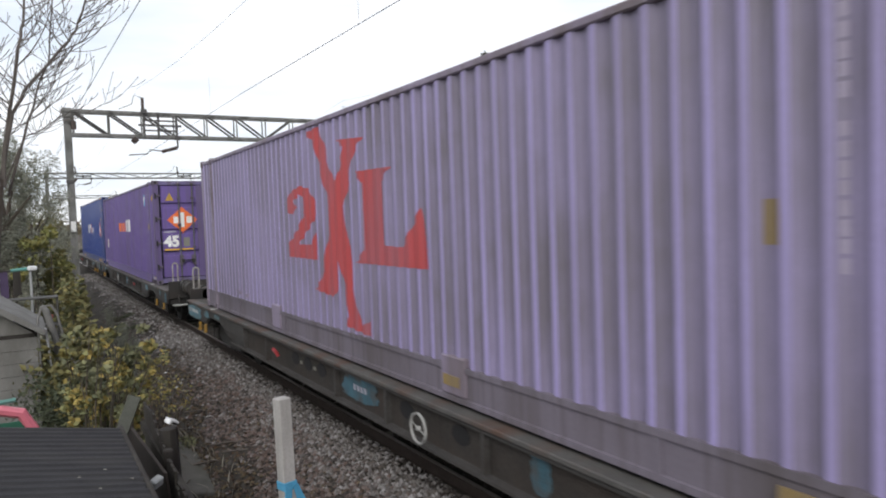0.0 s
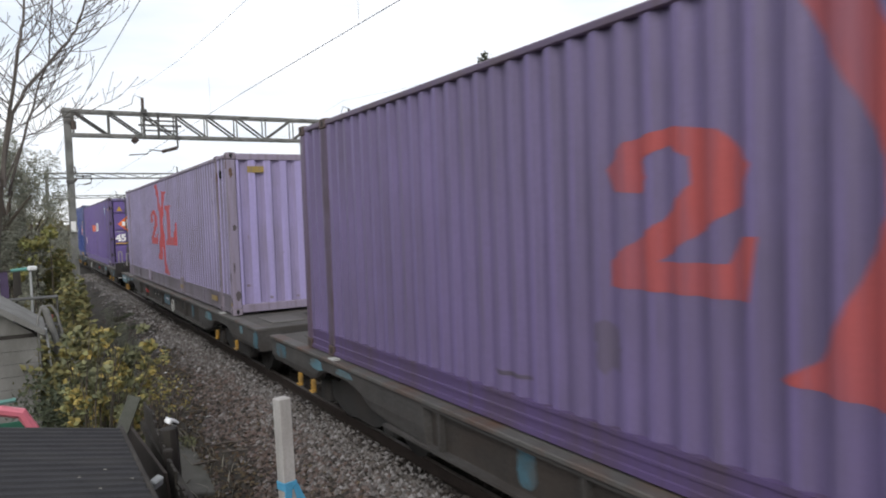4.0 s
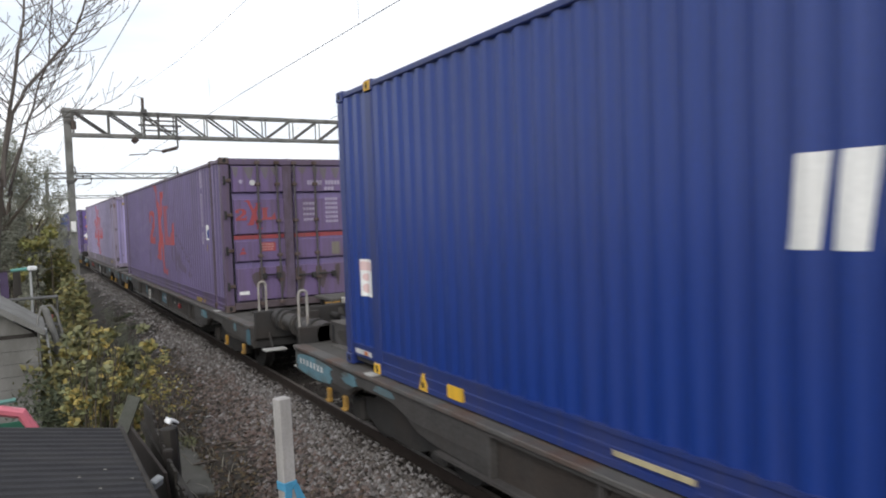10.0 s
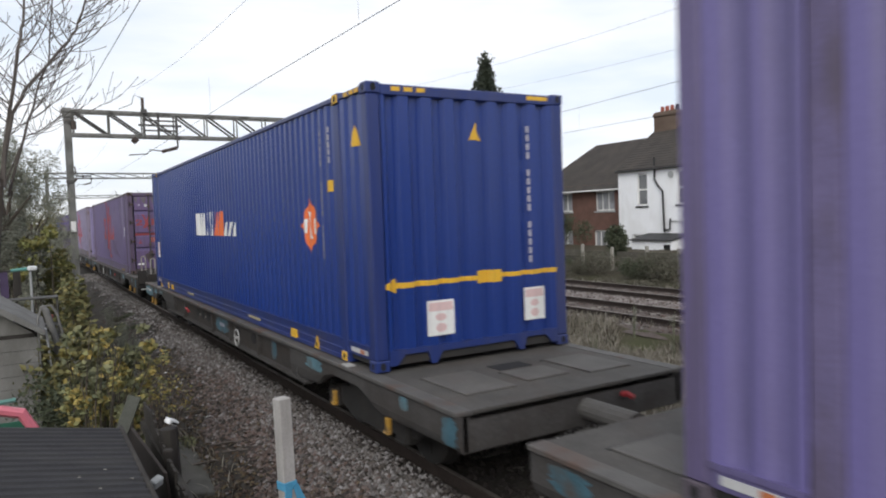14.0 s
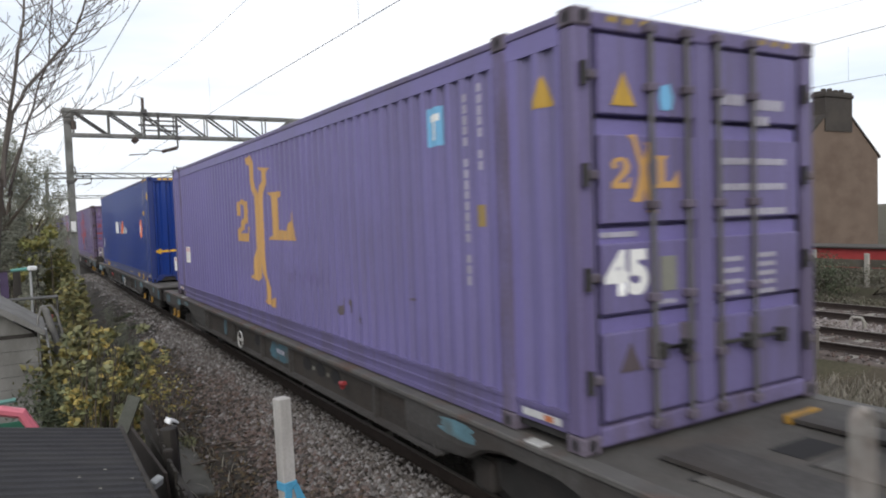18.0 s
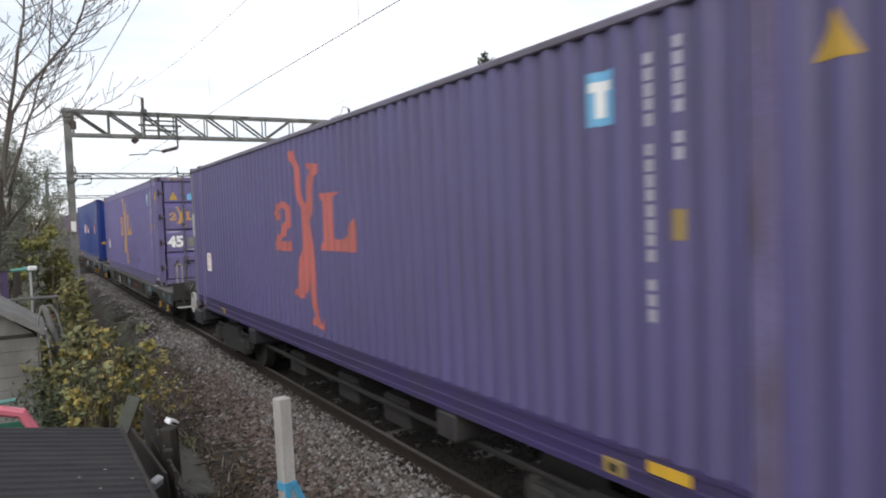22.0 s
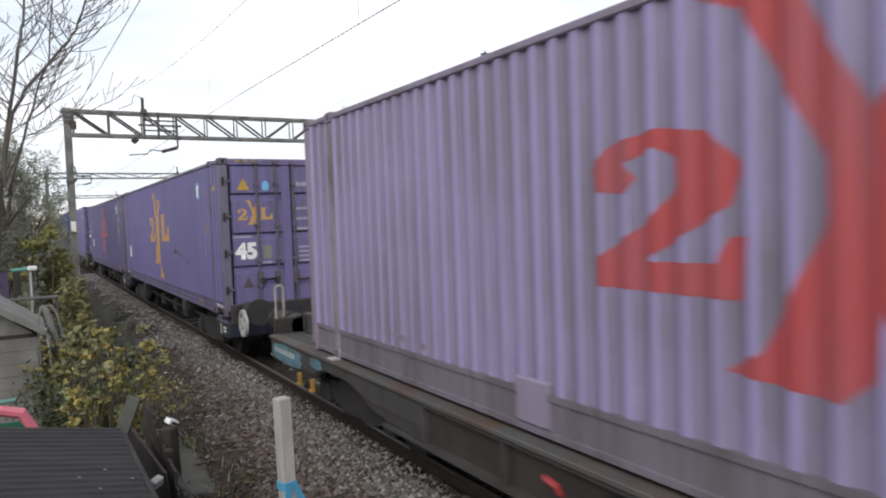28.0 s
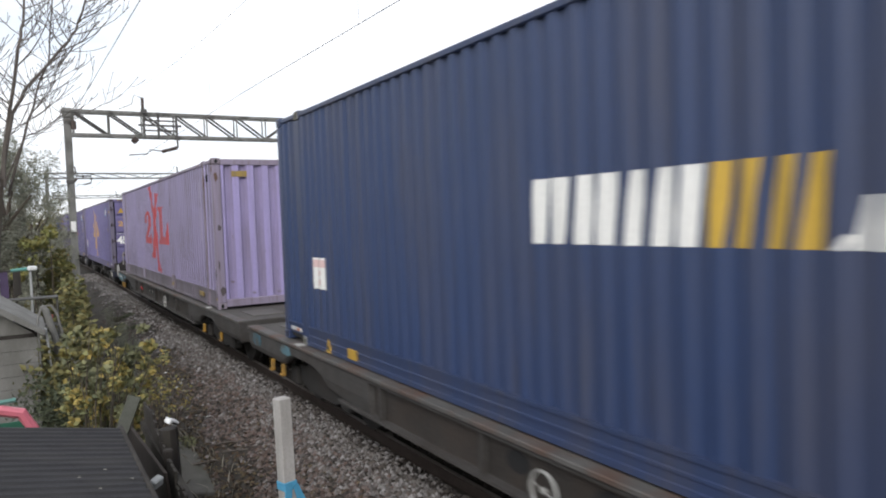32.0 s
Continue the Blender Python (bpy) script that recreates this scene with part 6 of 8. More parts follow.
stones("ballast_stones", scatter(16000, 1.9, 3.47, 3.5, 17, 11, greyness), 0.030, "stones", "loose grey angular ballast stones", 4)
stones("ballast_stones", scatter(26000, 1.15, 3.0, 3.5, 24, 12, lambda x, y: (1.2 - greyness(x, y)) * stoniness(x, y)), 0.029, "brown_stones", "brown weathered ballast stones and grit", 5)
stones("ballast_stones", scatter(2600, 3.15, 3.5, 3.5, 24, 18), 0.028, "shaded_oily_stones", "oily stones against the rail, darkened further for shade", 12)
stones("ballast_stones", scatter(8000, 2.2, 3.45, 16, 45, 13, greyness), 0.042, "stones", "grey ballast stones further along the track", 6)
# near-black stones stand in for the shadow below wagons and couplings
stones("ballast_stones", scatter(9500, 3.6, 6.6, 1.0, 18, 14), 0.032, "shaded_oily_stones", "oily ballast between the rails, coloured near black for the train's shade", 7)
stones("ballast_stones", scatter(4200, 14.25, 15.9, 4, 34, 15), 0.040, "far_stones", "pale ballast stones between the further tracks", 8)
stones("ballast_stones", scatter(7500, 11.9, 18.5, 4, 30, 16), 0.034, "brown_stones", "brown ballast stones of the further tracks", 10)


def dead_leaves():
    rnd = random.Random(31)
    verts, faces = [], []
    for x, y, z in scatter(1500, 0.9, 2.7, 4.5, 16, 32):
        s = 0.02 + 0.022 * rnd.random()
        a = Vector((rnd.gauss(0, 1), rnd.gauss(0, 1), rnd.gauss(0, 0.3))).normalized()
        b = a.cross(Vector((rnd.gauss(0, 0.4), rnd.gauss(0, 0.4), 1))).normalized()
        p = Vector((x, y, z + 0.012))
        k = len(verts)
        verts += [p - a * s, p - b * s * 0.6, p + a * s + Vector((0, 0, 0.01)), p + b * s * 0.6]
        faces.append((k, k + 1, k + 2, k + 3))
    tagged(raw("fallen_leaves", verts, faces, "litter"), "brown fallen leaves scattered on the ballast", "leaves", kind="stuff")


dead_leaves()


def soil_litter():
    """Dark crumbs, bits of bark and low weeds on the soil between the hedge and the ballast."""
    spots = scatter(5200, 0.9, 2.5, 5.0, 15, 36, lambda x, y: 1.05 - stoniness(x, y))
    stones("soil_crumbs", spots, 0.020, "litter", "dark crumbs of soil and bark at the foot of the bank", 9)
    rnd = random.Random(37)
    for k in range(34):
        y = 8.5 + 15.0 * rnd.random() ** 1.1
        x = 1.25 + 0.07 * (y - 8.0) + rnd.uniform(-0.4, 0.35)
        z = land(x, y)
        weed = thing("low_weed", "low dark green weed on the soil beside the ballast", "weed", "weeds by the ballast")
        leaf_cloud("foliage", [((x + rnd.uniform(-0.15, 0.15), y + rnd.uniform(-0.2, 0.2), z + 0.05), (0.13, 0.18, 0.06)) for _ in range(3)], 260, 0.022, ("olive_leaves", "bramble_leaves", "shrub_leaves")[k % 3], weed, "", 400 + k)
    for k, (x, y, h) in enumerate(((1.35, 12.6, 0.75), (1.55, 13.6, 0.8), (1.45, 14.8, 0.9), (1.75, 15.6, 0.7), (1.6, 16.8, 0.9), (1.95, 18.0, 0.6), (1.75, 19.4, 0.8), (1.9, 21.5, 0.8))):
        z = land(x, y)
        plume = thing("feathery_weed", "pale grey-green feathery weed beside the ballast", "weed", "weeds by the ballast")
        for i in range(7):
            part("stalk", pipe([(x + rnd.uniform(-0.1, 0.1), y + rnd.uniform(-0.1, 0.1), z), (x + rnd.uniform(-0.22, 0.22), y + rnd.uniform(-0.2, 0.2), z + h * rnd.uniform(0.7, 1.0))], [0.006, 0.002], 4), "stalk", plume)
        leaf_cloud("foliage", [((x + rnd.uniform(-0.12, 0.12), y + rnd.uniform(-0.12, 0.12), z + h * f), (0.14, 0.14, 0.16)) for f in (0.3, 0.5, 0.7, 0.85)], 700, 0.022, "feather_leaves", plume, "", 450 + k, narrow=0.22, gaps=-0.1, fine=5)


def build_tracks():
    for k, (x, y1) in enumerate(((TRACK_X, 34), (13.30, 30), (16.80, 30))):
        tr = tagged(new("railway_track"), ("worn running rails on concrete sleepers in brown ballast", "rusty rails on concrete sleepers beyond the grass strip", "rails on concrete sleepers beside the boundary fence")[k], "railway track", "railway tracks", "structure")
        for s in (-1, 1):
            prof = [(-0.065, -0.158), (0.065, -0.158), (0.065, -0.145), (0.012, -0.12), (0.012, -0.04), (0.034, -0.03), (0.034, -0.006), (0.026, -0.001), (-0.026, -0.001), (-0.034, -0.006), (-0.034, -0.03), (-0.012, -0.04), (-0.012, -0.12), (-0.065, -0.145)]
            rx = x + s * 0.753
            rail = part("rail", prism([(rx + a, b) for a, b in prof], 1, -25, 330), "rail_side", tr, "rust-brown steel rail")
            part("rail_head", boxes((rx - 0.024, rx + 0.024, -25, 330, -0.002, 0.002)), "rail_top", rail, "polished running surface")
        bm = boxes((-1.25, 1.25, -0.13, 0.13, -0.30, -0.155), bevel=0.02)
        me = bpy.data.meshes.new("sleeper")
        bm.to_mesh(me)
        bm.free()
        me.materials.append(M["sleeper"])
        y = 0.3 * k
        while y < y1:
            ob = new("sleeper", me)
            ob.location, ob.parent = (x, y, 0.0), tr
            y += 0.65


build_tracks()
soil_litter()


def grass_strip(name, n, x0, x1, y0, y1, h, seed, label, lean=0.4):
    rnd = random.Random(seed)
    verts, faces = [], []
    for _ in range(n):
        x, y = rnd.uniform(x0, x1), y0 + (y1 - y0) * rnd.random() ** 1.3
        if noise.noise(Vector((x * 0.8, y * 0.5, 4))) < -0.25:
            continue
        z = land(x, y)
        hh = h * (0.5 + rnd.random())
        a = rnd.random() * 6.28
        w = 0.006 + 0.006 * rnd.random()
        dx, dy = math.cos(a) * w, math.sin(a) * w
        tx, ty = rnd.gauss(0, lean) * hh, rnd.gauss(0, lean) * hh
        k = len(verts)
        verts += [(x - dx, y - dy, z), (x + dx, y + dy, z), (x + tx * 0.4 + dx, y + ty * 0.4 + dy, z + hh * 0.6), (x + tx * 0.4 - dx, y + ty * 0.4 - dy, z + hh * 0.6), (x + tx, y + ty, z + hh)]
        faces += [(k, k + 1, k + 2, k + 3), (k + 3, k + 2, k + 4)]
    tagged(raw(name, verts, faces, "dry_grass"), label, "grass", kind="stuff")


grass_strip("dry_grass", 60000, 6.9, 12.2, 2, 34, 0.19, 21, "pale dry grass on the strip between the tracks")
grass_strip("dry_grass", 5000, 18.7, 19.8, 6, 40, 0.20, 22, "rough dry grass along the boundary fence")
grass_strip("dry_grass", 260, 0.9, 1.9, 7.5, 16, 0.16, 23, "thin weeds at the edge of the ballast")


def marker_post(x, y, h, hoop=False):
    z = land(x, y)
    p = thing("marker_post", "pale weathered trackside hoop marker" if hoop else "short weathered concrete marker post in the grass", "post", "trackside markers", m=pose(x, y, z))
    if hoop:
        part("hoop", pipe([(0, -0.16, 0), (0, -0.16, h - 0.1), (0, -0.1, h), (0, 0.1, h), (0, 0.16, h - 0.1), (0, 0.16, 0)], 0.035, 7), "concrete", p)
    else:
        part("stem", boxes((-0.06, 0.06, -0.06, 0.06, -0.1, h), bevel=0.015), "dull_concrete", p)
        part("cap", boxes((-0.075, 0.075, -0.075, 0.075, h, h + 0.05), bevel=0.015), "dull_concrete", p)


marker_post(11.55, 9.80, 0.50)
marker_post(11.95, 7.25, 0.50)
marker_post(15.6, 12.4, 0.24, True)
marker_post(15.25, 8.3, 0.24, True)


def tall_weeds():
    """Thin upright weeds that stand over the dry grass."""
    rnd = random.Random(71)
    for k, (x, y, h) in enumerate(((11.3, 9.0, 0.95), (11.0, 9.6, 1.05), (10.6, 12.4, 0.7), (10.9, 13.6, 0.8), (11.6, 11.2, 0.8), (10.2, 11.0, 0.6), (11.5, 7.6, 0.6), (10.8, 16.0, 0.8))):
        z = land(x, y)
        w = thing("tall_weed", "thin pale green weed standing in the dry grass", "weed", "tall weeds between the tracks")
        for i in range(4):
            part("stalk", pipe([(x + rnd.uniform(-0.05, 0.05), y + rnd.uniform(-0.05, 0.05), z), (x + rnd.uniform(-0.08, 0.08), y + rnd.uniform(-0.08, 0.08), z + h * rnd.uniform(0.75, 1.0))], [0.007, 0.003], 4), "stalk", w)
        leaf_cloud("foliage", [((x, y, z + h * f), (0.07, 0.07, 0.14)) for f in (0.3, 0.55, 0.8)], 150, 0.022, "feather_leaves", w, "", 500 + k, narrow=0.3)


tall_weeds()


# ---- overhead line ----
def portal(y, x0, x1, top, low, detail, label):
    g = thing("overhead_gantry", label, "gantry", "overhead line gantries")
    mast = part("mast", boxes((x0 - 0.13, x0 - 0.10, y - 0.13, y + 0.13, -0.6, top), (x0 + 0.10, x0 + 0.13, y - 0.13, y + 0.13, -0.6, top), (x0 - 0.10, x0 + 0.10, y - 0.10, y - 0.075, -0.6, top)), "galvanised", g, "weathered steel H-section mast")
    part("mast_cap", boxes((x0 - 0.16, x0 + 0.16, y - 0.16, y + 0.16, top - 0.24, top + 0.12), (x0 - 0.20, x0 + 0.20, y - 0.19, y + 0.19, top - 0.06, top + 0.06), bevel=0.02), "galvanised", mast)
    part("number_plate", boxes((x0 - 0.09, x0 + 0.09, y - 0.185, y - 0.165, 2.45, 2.85)), "white_mark", mast)
    if detail:
        part("mast_insulator", tubes([((x0 + 0.2, y - 0.2, top - 0.40), (x0 + 0.2, y - 0.2, top - 0.72))], 0.10, 9), "insulator", mast, "dark ribbed insulator")
        part("mast_bracket", boxes((x0 - 0.05, x0 + 0.24, y - 0.24, y - 0.16, top - 0.44, top - 0.38), (x0 - 0.15, x0 + 0.15, y - 0.15, y + 0.15, 4.35, 4.45)), "dark_steel", mast)
    part("mast", pipe([(x1, y, -0.6), (x1 - 0.1, y, top)], 0.13, 8), "galvanised", g)
    part("mast", pipe([(x1 - 0.9, y, -0.6), (x1 - 0.75, y, low)], 0.10, 8), "galvanised", g)
    for zz in (low, top):
        for dy in (-0.25, 0.25):
            part("chord", boxes((x0 + 0.13, x1 - 0.1, y + dy - 0.055, y + dy + 0.055, zz - 0.055, zz + 0.055)), "galvanised", g)
    n = int((x1 - x0) / (1.25 if detail else 1.6))
    st = (x1 - x0 - 0.3) / n
    for i in range(n):
        a = x0 + 0.2 + i * st
        for dy in ((-0.25, 0.25) if detail else (-0.25,)):
            up, dn = (top, low) if (i < n // 2) else (low, top)
            part("brace", tubes([((a, y + dy, up), (a + st, y + dy, dn))], 0.042, 5), "dark_steel", g)
            part("upright", tubes([((a, y + dy, low), (a, y + dy, top))], 0.03, 5), "galvanised", g)
    for tx in (TRACK_X, 13.30, 16.80):
        rig = part("support_frame", boxes((tx + 0.1, tx + 0.16, y - 0.36, y - 0.30, low - 0.05, top + 0.1), (tx + 1.35, tx + 1.41, y - 0.36, y - 0.30, low - 0.45, top - 0.1), (tx + 0.1, tx + 1.41, y - 0.36, y - 0.30, top - 0.32, top - 0.26), (tx + 0.1, tx + 1.41, y - 0.36, y - 0.30, low + 0.2, low + 0.26), (tx - 0.1, tx + 1.55, y - 0.40, y - 0.30, low + 0.40, low + 0.47), (tx + 0.62, tx + 0.70, y - 0.38, y - 0.30, low - 0.1, top + 0.06), (tx + 0.02, tx + 0.24, y - 0.42, y - 0.28, top - 0.02, top + 0.16), (tx + 1.28, tx + 1.48, y - 0.42, y - 0.28, low - 0.14, low + 0.04)), "dark_steel", g)
        part("insulator", tubes([((tx + 0.1, y - 0.33, top + 0.05), (tx + 0.1, y - 0.33, top + 0.62))], 0.06, 8), "insulator", rig, "dark ribbed insulator")
        part("insulator", tubes([((tx + 1.35, y - 0.33, low - 0.45), (tx + 0.75, y - 0.33, low - 0.62))], 0.07, 8), "insulator", rig, "dark ribbed insulator")
        part("registration_arm", pipe([(tx + 0.78, y - 0.33, low - 0.6), (tx + 0.3, y - 0.33, low - 0.55), (tx + 0.2, y - 0.33, low - 0.72), (tx - 0.5, y - 0.33, low - 0.78)], 0.022, 6), "dark_steel", rig)
        part("jumper_wire", pipe([(tx + 0.1, y - 0.33, top + 0.6), (tx - 0.2, y - 0.33, top + 0.72), (tx - 0.3, y - 0.33, top + 0.35), (tx - 0.8, y - 0.33, top + 0.12)], 0.016, 5), "wire", rig)
    part("round_weight", tubes([((x0 + 2.3, y - 0.25, low - 0.1), (x0 + 2.45, y - 0.25, low - 0.25))], 0.13, 10), "insulator", g)
    return g


portal(31.0, 1.66, 18.3, 7.14, 6.22, True, "weathered steel lattice gantry spanning all tracks")
portal(74.0, 2.0, 20.0, 7.75, 7.30, False, "distant steel lattice gantry over the tracks")
portal(128.0, 3.0, 22.0, 7.95, 7.55, False, "far steel gantry over the tracks")


def wire(name, pts, r, label, cat="wire"):
    tagged(part(name, pipe(pts, r, 5), "wire"), label, cat, "overhead wires")


def catenary(x, y0, y1, z_hang, z_sag, r):
    pts = []
    for a, b in zip((-12.0, 31.0, 74.0, 128.0), (31.0, 74.0, 128.0, 190.0)):
        for i in range(10):
            f = i / 10
            pts.append((x, a + (b - a) * f, z_sag + (z_hang - z_sag) * (2 * f - 1) ** 2))
    return pts


for k, x in enumerate((TRACK_X, 13.30, 16.80)):
    contact = 5.40 if k < 2 else 5.38
    wire("contact_wire", [(x + (0.0 if k else 0.30), -12, contact + (0.55 if k == 1 else 0.0)), (x + (0.0 if k else 0.15), 6.5, contact + (0.25 if k == 1 else 0.0)), (x, 15.0, contact), (x, 31, contact), (x, 74, contact + 0.05), (x, 128, contact + 0.1), (x, 190, contact + 0.1)], 0.0058, "taut dark overhead contact wire")
    hang, sag = 8.2, 7.17
    pts = catenary(x, 0, 0, hang, sag, 0.008)
    wire("messenger_wire", pts, 0.0034, "sagging dark overhead catenary wire")
    for yy in (9.3, 18.6):
        f = (yy + 12) / 43
        top = sag + (hang - sag) * (2 * f - 1) ** 2
        wire("dropper_wire", [(x, yy, contact), (x, yy, contact + (top - contact) * 0.45)], 0.0022, "thin dropper wire between overhead wires")
wire("earth_wire", [(2.2, -12, 7.25), (2.2, 5, 6.9), (2.2, 14.8, 7.0), (2.0, 31.0, 7.25), (2.1, 74, 7.7)], 0.009, "dark earth wire slung between gantry masts")
wire("earth_wire", [(1.9, 31.0, 7.2), (2.15, 40, 7.4), (2.25, 74, 7.8)], 0.012, "dark earth wire slung between gantry masts")


# ---- the houses beyond the tracks ----
def wall_with_holes(x0, x1, y0, y1, z0, z1, holes):
    """A wall across y with openings (y0, y1, z0, z1)."""
    bm = bmesh.new()
    ys = sorted({y0, y1, *[h[0] for h in holes], *[h[1] for h in holes]})
    for a, b in zip(ys, ys[1:]):
        cut = sorted((h[2], h[3]) for h in holes if h[0] <= a + 1e-6 and h[1] >= b - 1e-6)
        z = z0
        for c, d in cut:
            if c > z:
                box(bm, x0, x1, a, b, z, c)
            z = d
        if z < z1:
            box(bm, x0, x1, a, b, z, z1)
    bmesh.ops.remove_doubles(bm, verts=bm.verts, dist=0.0005)
    return bm


def sash_window(house, x, y0, y1, z0, z1, lights=2, arched=True, sill_m="dark_paint", columns=1, pane_m="window_glass"):
    w = part("window", boxes((x + 0.10, x + 0.15, y0, y0 + 0.10, z0, z1), (x + 0.10, x + 0.15, y1 - 0.10, y1, z0, z1), (x + 0.10, x + 0.15, y0, y1, z0, z0 + 0.11), (x + 0.10, x + 0.15, y0, y1, z1 - 0.10, z1)), "window_frame", house, "white framed window")
    n = max(lights, 1)
    for i in range(n):
        za, zb = z0 + 0.06 + (z1 - z0 - 0.12) * i / n, z0 + 0.06 + (z1 - z0 - 0.12) * (i + 1) / n
        for j in range(columns):
            ya, yb = y0 + 0.05 + (y1 - y0 - 0.1) * j / columns, y0 + 0.05 + (y1 - y0 - 0.1) * (j + 1) / columns
            part("pane", boxes((x + 0.135, x + 0.145, ya, yb, za, zb)), pane_m, w)
            if j:
                part("mullion", boxes((x + 0.09, x + 0.15, ya - 0.035, ya + 0.035, z0, z1)), "window_frame", w)
        if i:
            part("meeting_rail", boxes((x + 0.09, x + 0.15, y0, y1, za - 0.05, za + 0.05)), "window_frame", w)
    part("sill", boxes((x - 0.08, x + 0.1, y0 - 0.1, y1 + 0.1, z0 - 0.12, z0 - 0.01), bevel=0.01), sill_m, w)
    part("curtain", boxes((x + 0.25, x + 0.27, y0 - 0.05, y0 + (y1 - y0) * 0.35, z0, z1)), "curtain", w)
    if arched:
        bm = prism([(y0 - 0.1, z1), (y1 + 0.1, z1), (y1 + 0.1, z1 + 0.1), ((y0 + y1) / 2, z1 + 0.17), (y0 - 0.1, z1 + 0.1)], 0, x - 0.02, x + 0.02)
        part("lintel", bm, "white_render", w)


def build_white_house():
    X, Y0, Y1, ZB, ZE, ZR, DEEP_X = 36.0, 22.85, 36.0, -0.7, 5.35, 8.35, 8.3
    h = thing("terraced_house", "white rendered two-storey terraced house with dark tiled roof", "house", "houses beyond the tracks")
    ups = [(33.35, 34.25, 2.8, 4.98), (30.05, 30.85, 2.8, 4.98), (27.0, 28.0, 3.15, 4.92), (24.1, 25.2, 2.72, 4.9)]
    downs = [(24.0, 26.1, -0.2, 0.98), (33.3, 34.7, -0.35, 0.85)]
    doors = [(27.0, 27.9, -0.7, 0.95)]
    part("wall", wall_with_holes(X, X + 0.25, Y0 + 0.252, Y1 - 0.252, ZB, ZE, ups + downs + doors), "white_render", h, "white painted rendered rear wall")
    gable = [(X + 0.004, ZB), (X + DEEP_X, ZB), (X + DEEP_X, ZE), (X + DEEP_X / 2, ZR), (X + 0.004, ZE)]
    part("gable_wall", prism([(a, b) for a, b in gable], 1, Y0 - 0.02, Y0 + 0.25), "brown_render", h, "brown rendered gable end wall")
    part("gable_wall", prism([(a, b) for a, b in gable], 1, Y1 - 0.25, Y1), "white_render", h)
    part("quoin", boxes((X - 0.004, X + 0.003, Y0 - 0.02, Y0 + 0.25, ZB, ZE)), "white_render", h)
    part("front_wall", boxes((X + DEEP_X - 0.25, X + DEEP_X, Y0 + 0.26, Y1 - 0.26, ZB, ZE)), "brown_render", h)
    part("inner_floor", boxes((X + 0.3, X + DEEP_X - 0.3, Y0 + 0.3, Y1 - 0.3, 2.2, 2.4)), "dark_paint", h)
    for s in (0, 1):
        xa = X - 0.22 if s == 0 else X + DEEP_X + 0.22
        roof = part("roof", prism([(xa, ZE - 0.05), (X + DEEP_X / 2, ZR + 0.14), (X + DEEP_X / 2, ZR), (xa, ZE - 0.2)], 1, Y0 - 0.08, Y1 + 0.02), "roof_tile", h, "dark brown tiled roof slope")
        if s == 0:
            n = 17
            for i in range(n):
                f0, f1 = i / n, (i + 1) / n
                xx0, zz0 = xa + (X + DEEP_X / 2 - xa) * f0, ZE - 0.05 + (ZR + 0.19 - ZE) * f0
                xx1, zz1 = xa + (X + DEEP_X / 2 - xa) * f1, ZE - 0.05 + (ZR + 0.19 - ZE) * f1
                part("tile_course", prism([(xx0, zz0 + 0.035), (xx1, zz1 + 0.012), (xx1, zz1), (xx0, zz0)], 1, Y0 - 0.08, Y1 + 0.02), "roof_tile", roof)
    part("gutter", tubes([((X - 0.26, Y0, ZE - 0.14), (X - 0.26, Y1, ZE - 0.14))], 0.06, 8), "dark_paint", h, "dark plastic gutter")
    for w in ups[:2]:
        sash_window(h, X, *w, lights=2)
    for w in ups[2:]:
        sash_window(h, X, w[0], w[1], w[2], w[3], lights=2, sill_m="grey_pipe")
    sash_window(h, X, *downs[0], lights=2, columns=2, sill_m="grey_pipe")
    sash_window(h, X, *downs[1], lights=2, columns=1)
    d = part("back_door", boxes((X + 0.1, X + 0.16, 27.0, 27.9, -0.7, 0.95), bevel=0.01), "window_frame", h, "white back door with glass")
    part("pane", boxes((X + 0.09, X + 0.10, 27.2, 27.7, -0.3, 0.35)), "window_glass", d)
    part("pane", boxes((X + 0.09, X + 0.10, 27.15, 27.75, 0.5, 0.85)), "window_glass", d)
    part("door_canopy", prism(arc_shape(27.45, 1.0, 0.45, 0.3, 0, 180, 10), 0, X - 0.1, X + 0.02), "white_render", h)
    # pipes
    part("soil_pipe", pipe([(X - 0.1, 32.6, 5.95), (X - 0.1, 32.6, 4.5), (X - 0.1, 32.35, 4.1), (X - 0.1, 31.95, 3.7), (X - 0.1, 31.85, 1.0)], 0.065, 7), "dark_paint", h, "black soil pipe")
    part("waste_pipe", pipe([(X - 0.1, 31.85, 1.15), (X - 0.1, 31.4, 1.2), (X - 0.1, 31.35, 1.9)], 0.06, 7), "dark_paint", h)
    part("waste_pipe", pipe([(X - 0.08, 31.3, 1.75), (X - 0.08, 29.7, 1.72)], 0.03, 6), "grey_pipe", h)
    part("rain_pipe", pipe([(X - 0.1, 29.3, 5.2), (X - 0.1, 29.3, -0.6)], 0.05, 7), "dark_paint", h, "black rain pipe")
    part("soil_pipe", pipe([(X - 0.1, 26.5, 6.05), (X - 0.1, 26.5, -0.6)], 0.075, 7), "grey_pipe", h, "grey soil pipe")
    part("waste_pipe", pipe([(X - 0.08, 26.6, 1.95), (X - 0.08, 28.3, 2.15), (X - 0.08, 28.7, 2.1)], 0.035, 6), "grey_pipe", h)
    part("waste_pipe", pipe([(X - 0.08, 26.6, 2.55), (X - 0.08, 27.6, 2.75)], 0.03, 6), "grey_pipe", h)
    part("flue_vent", tubes([((X - 0.1, 28.3, 0.75), (X + 0.02, 28.3, 0.75))], 0.13, 10), "grey_pipe", h)
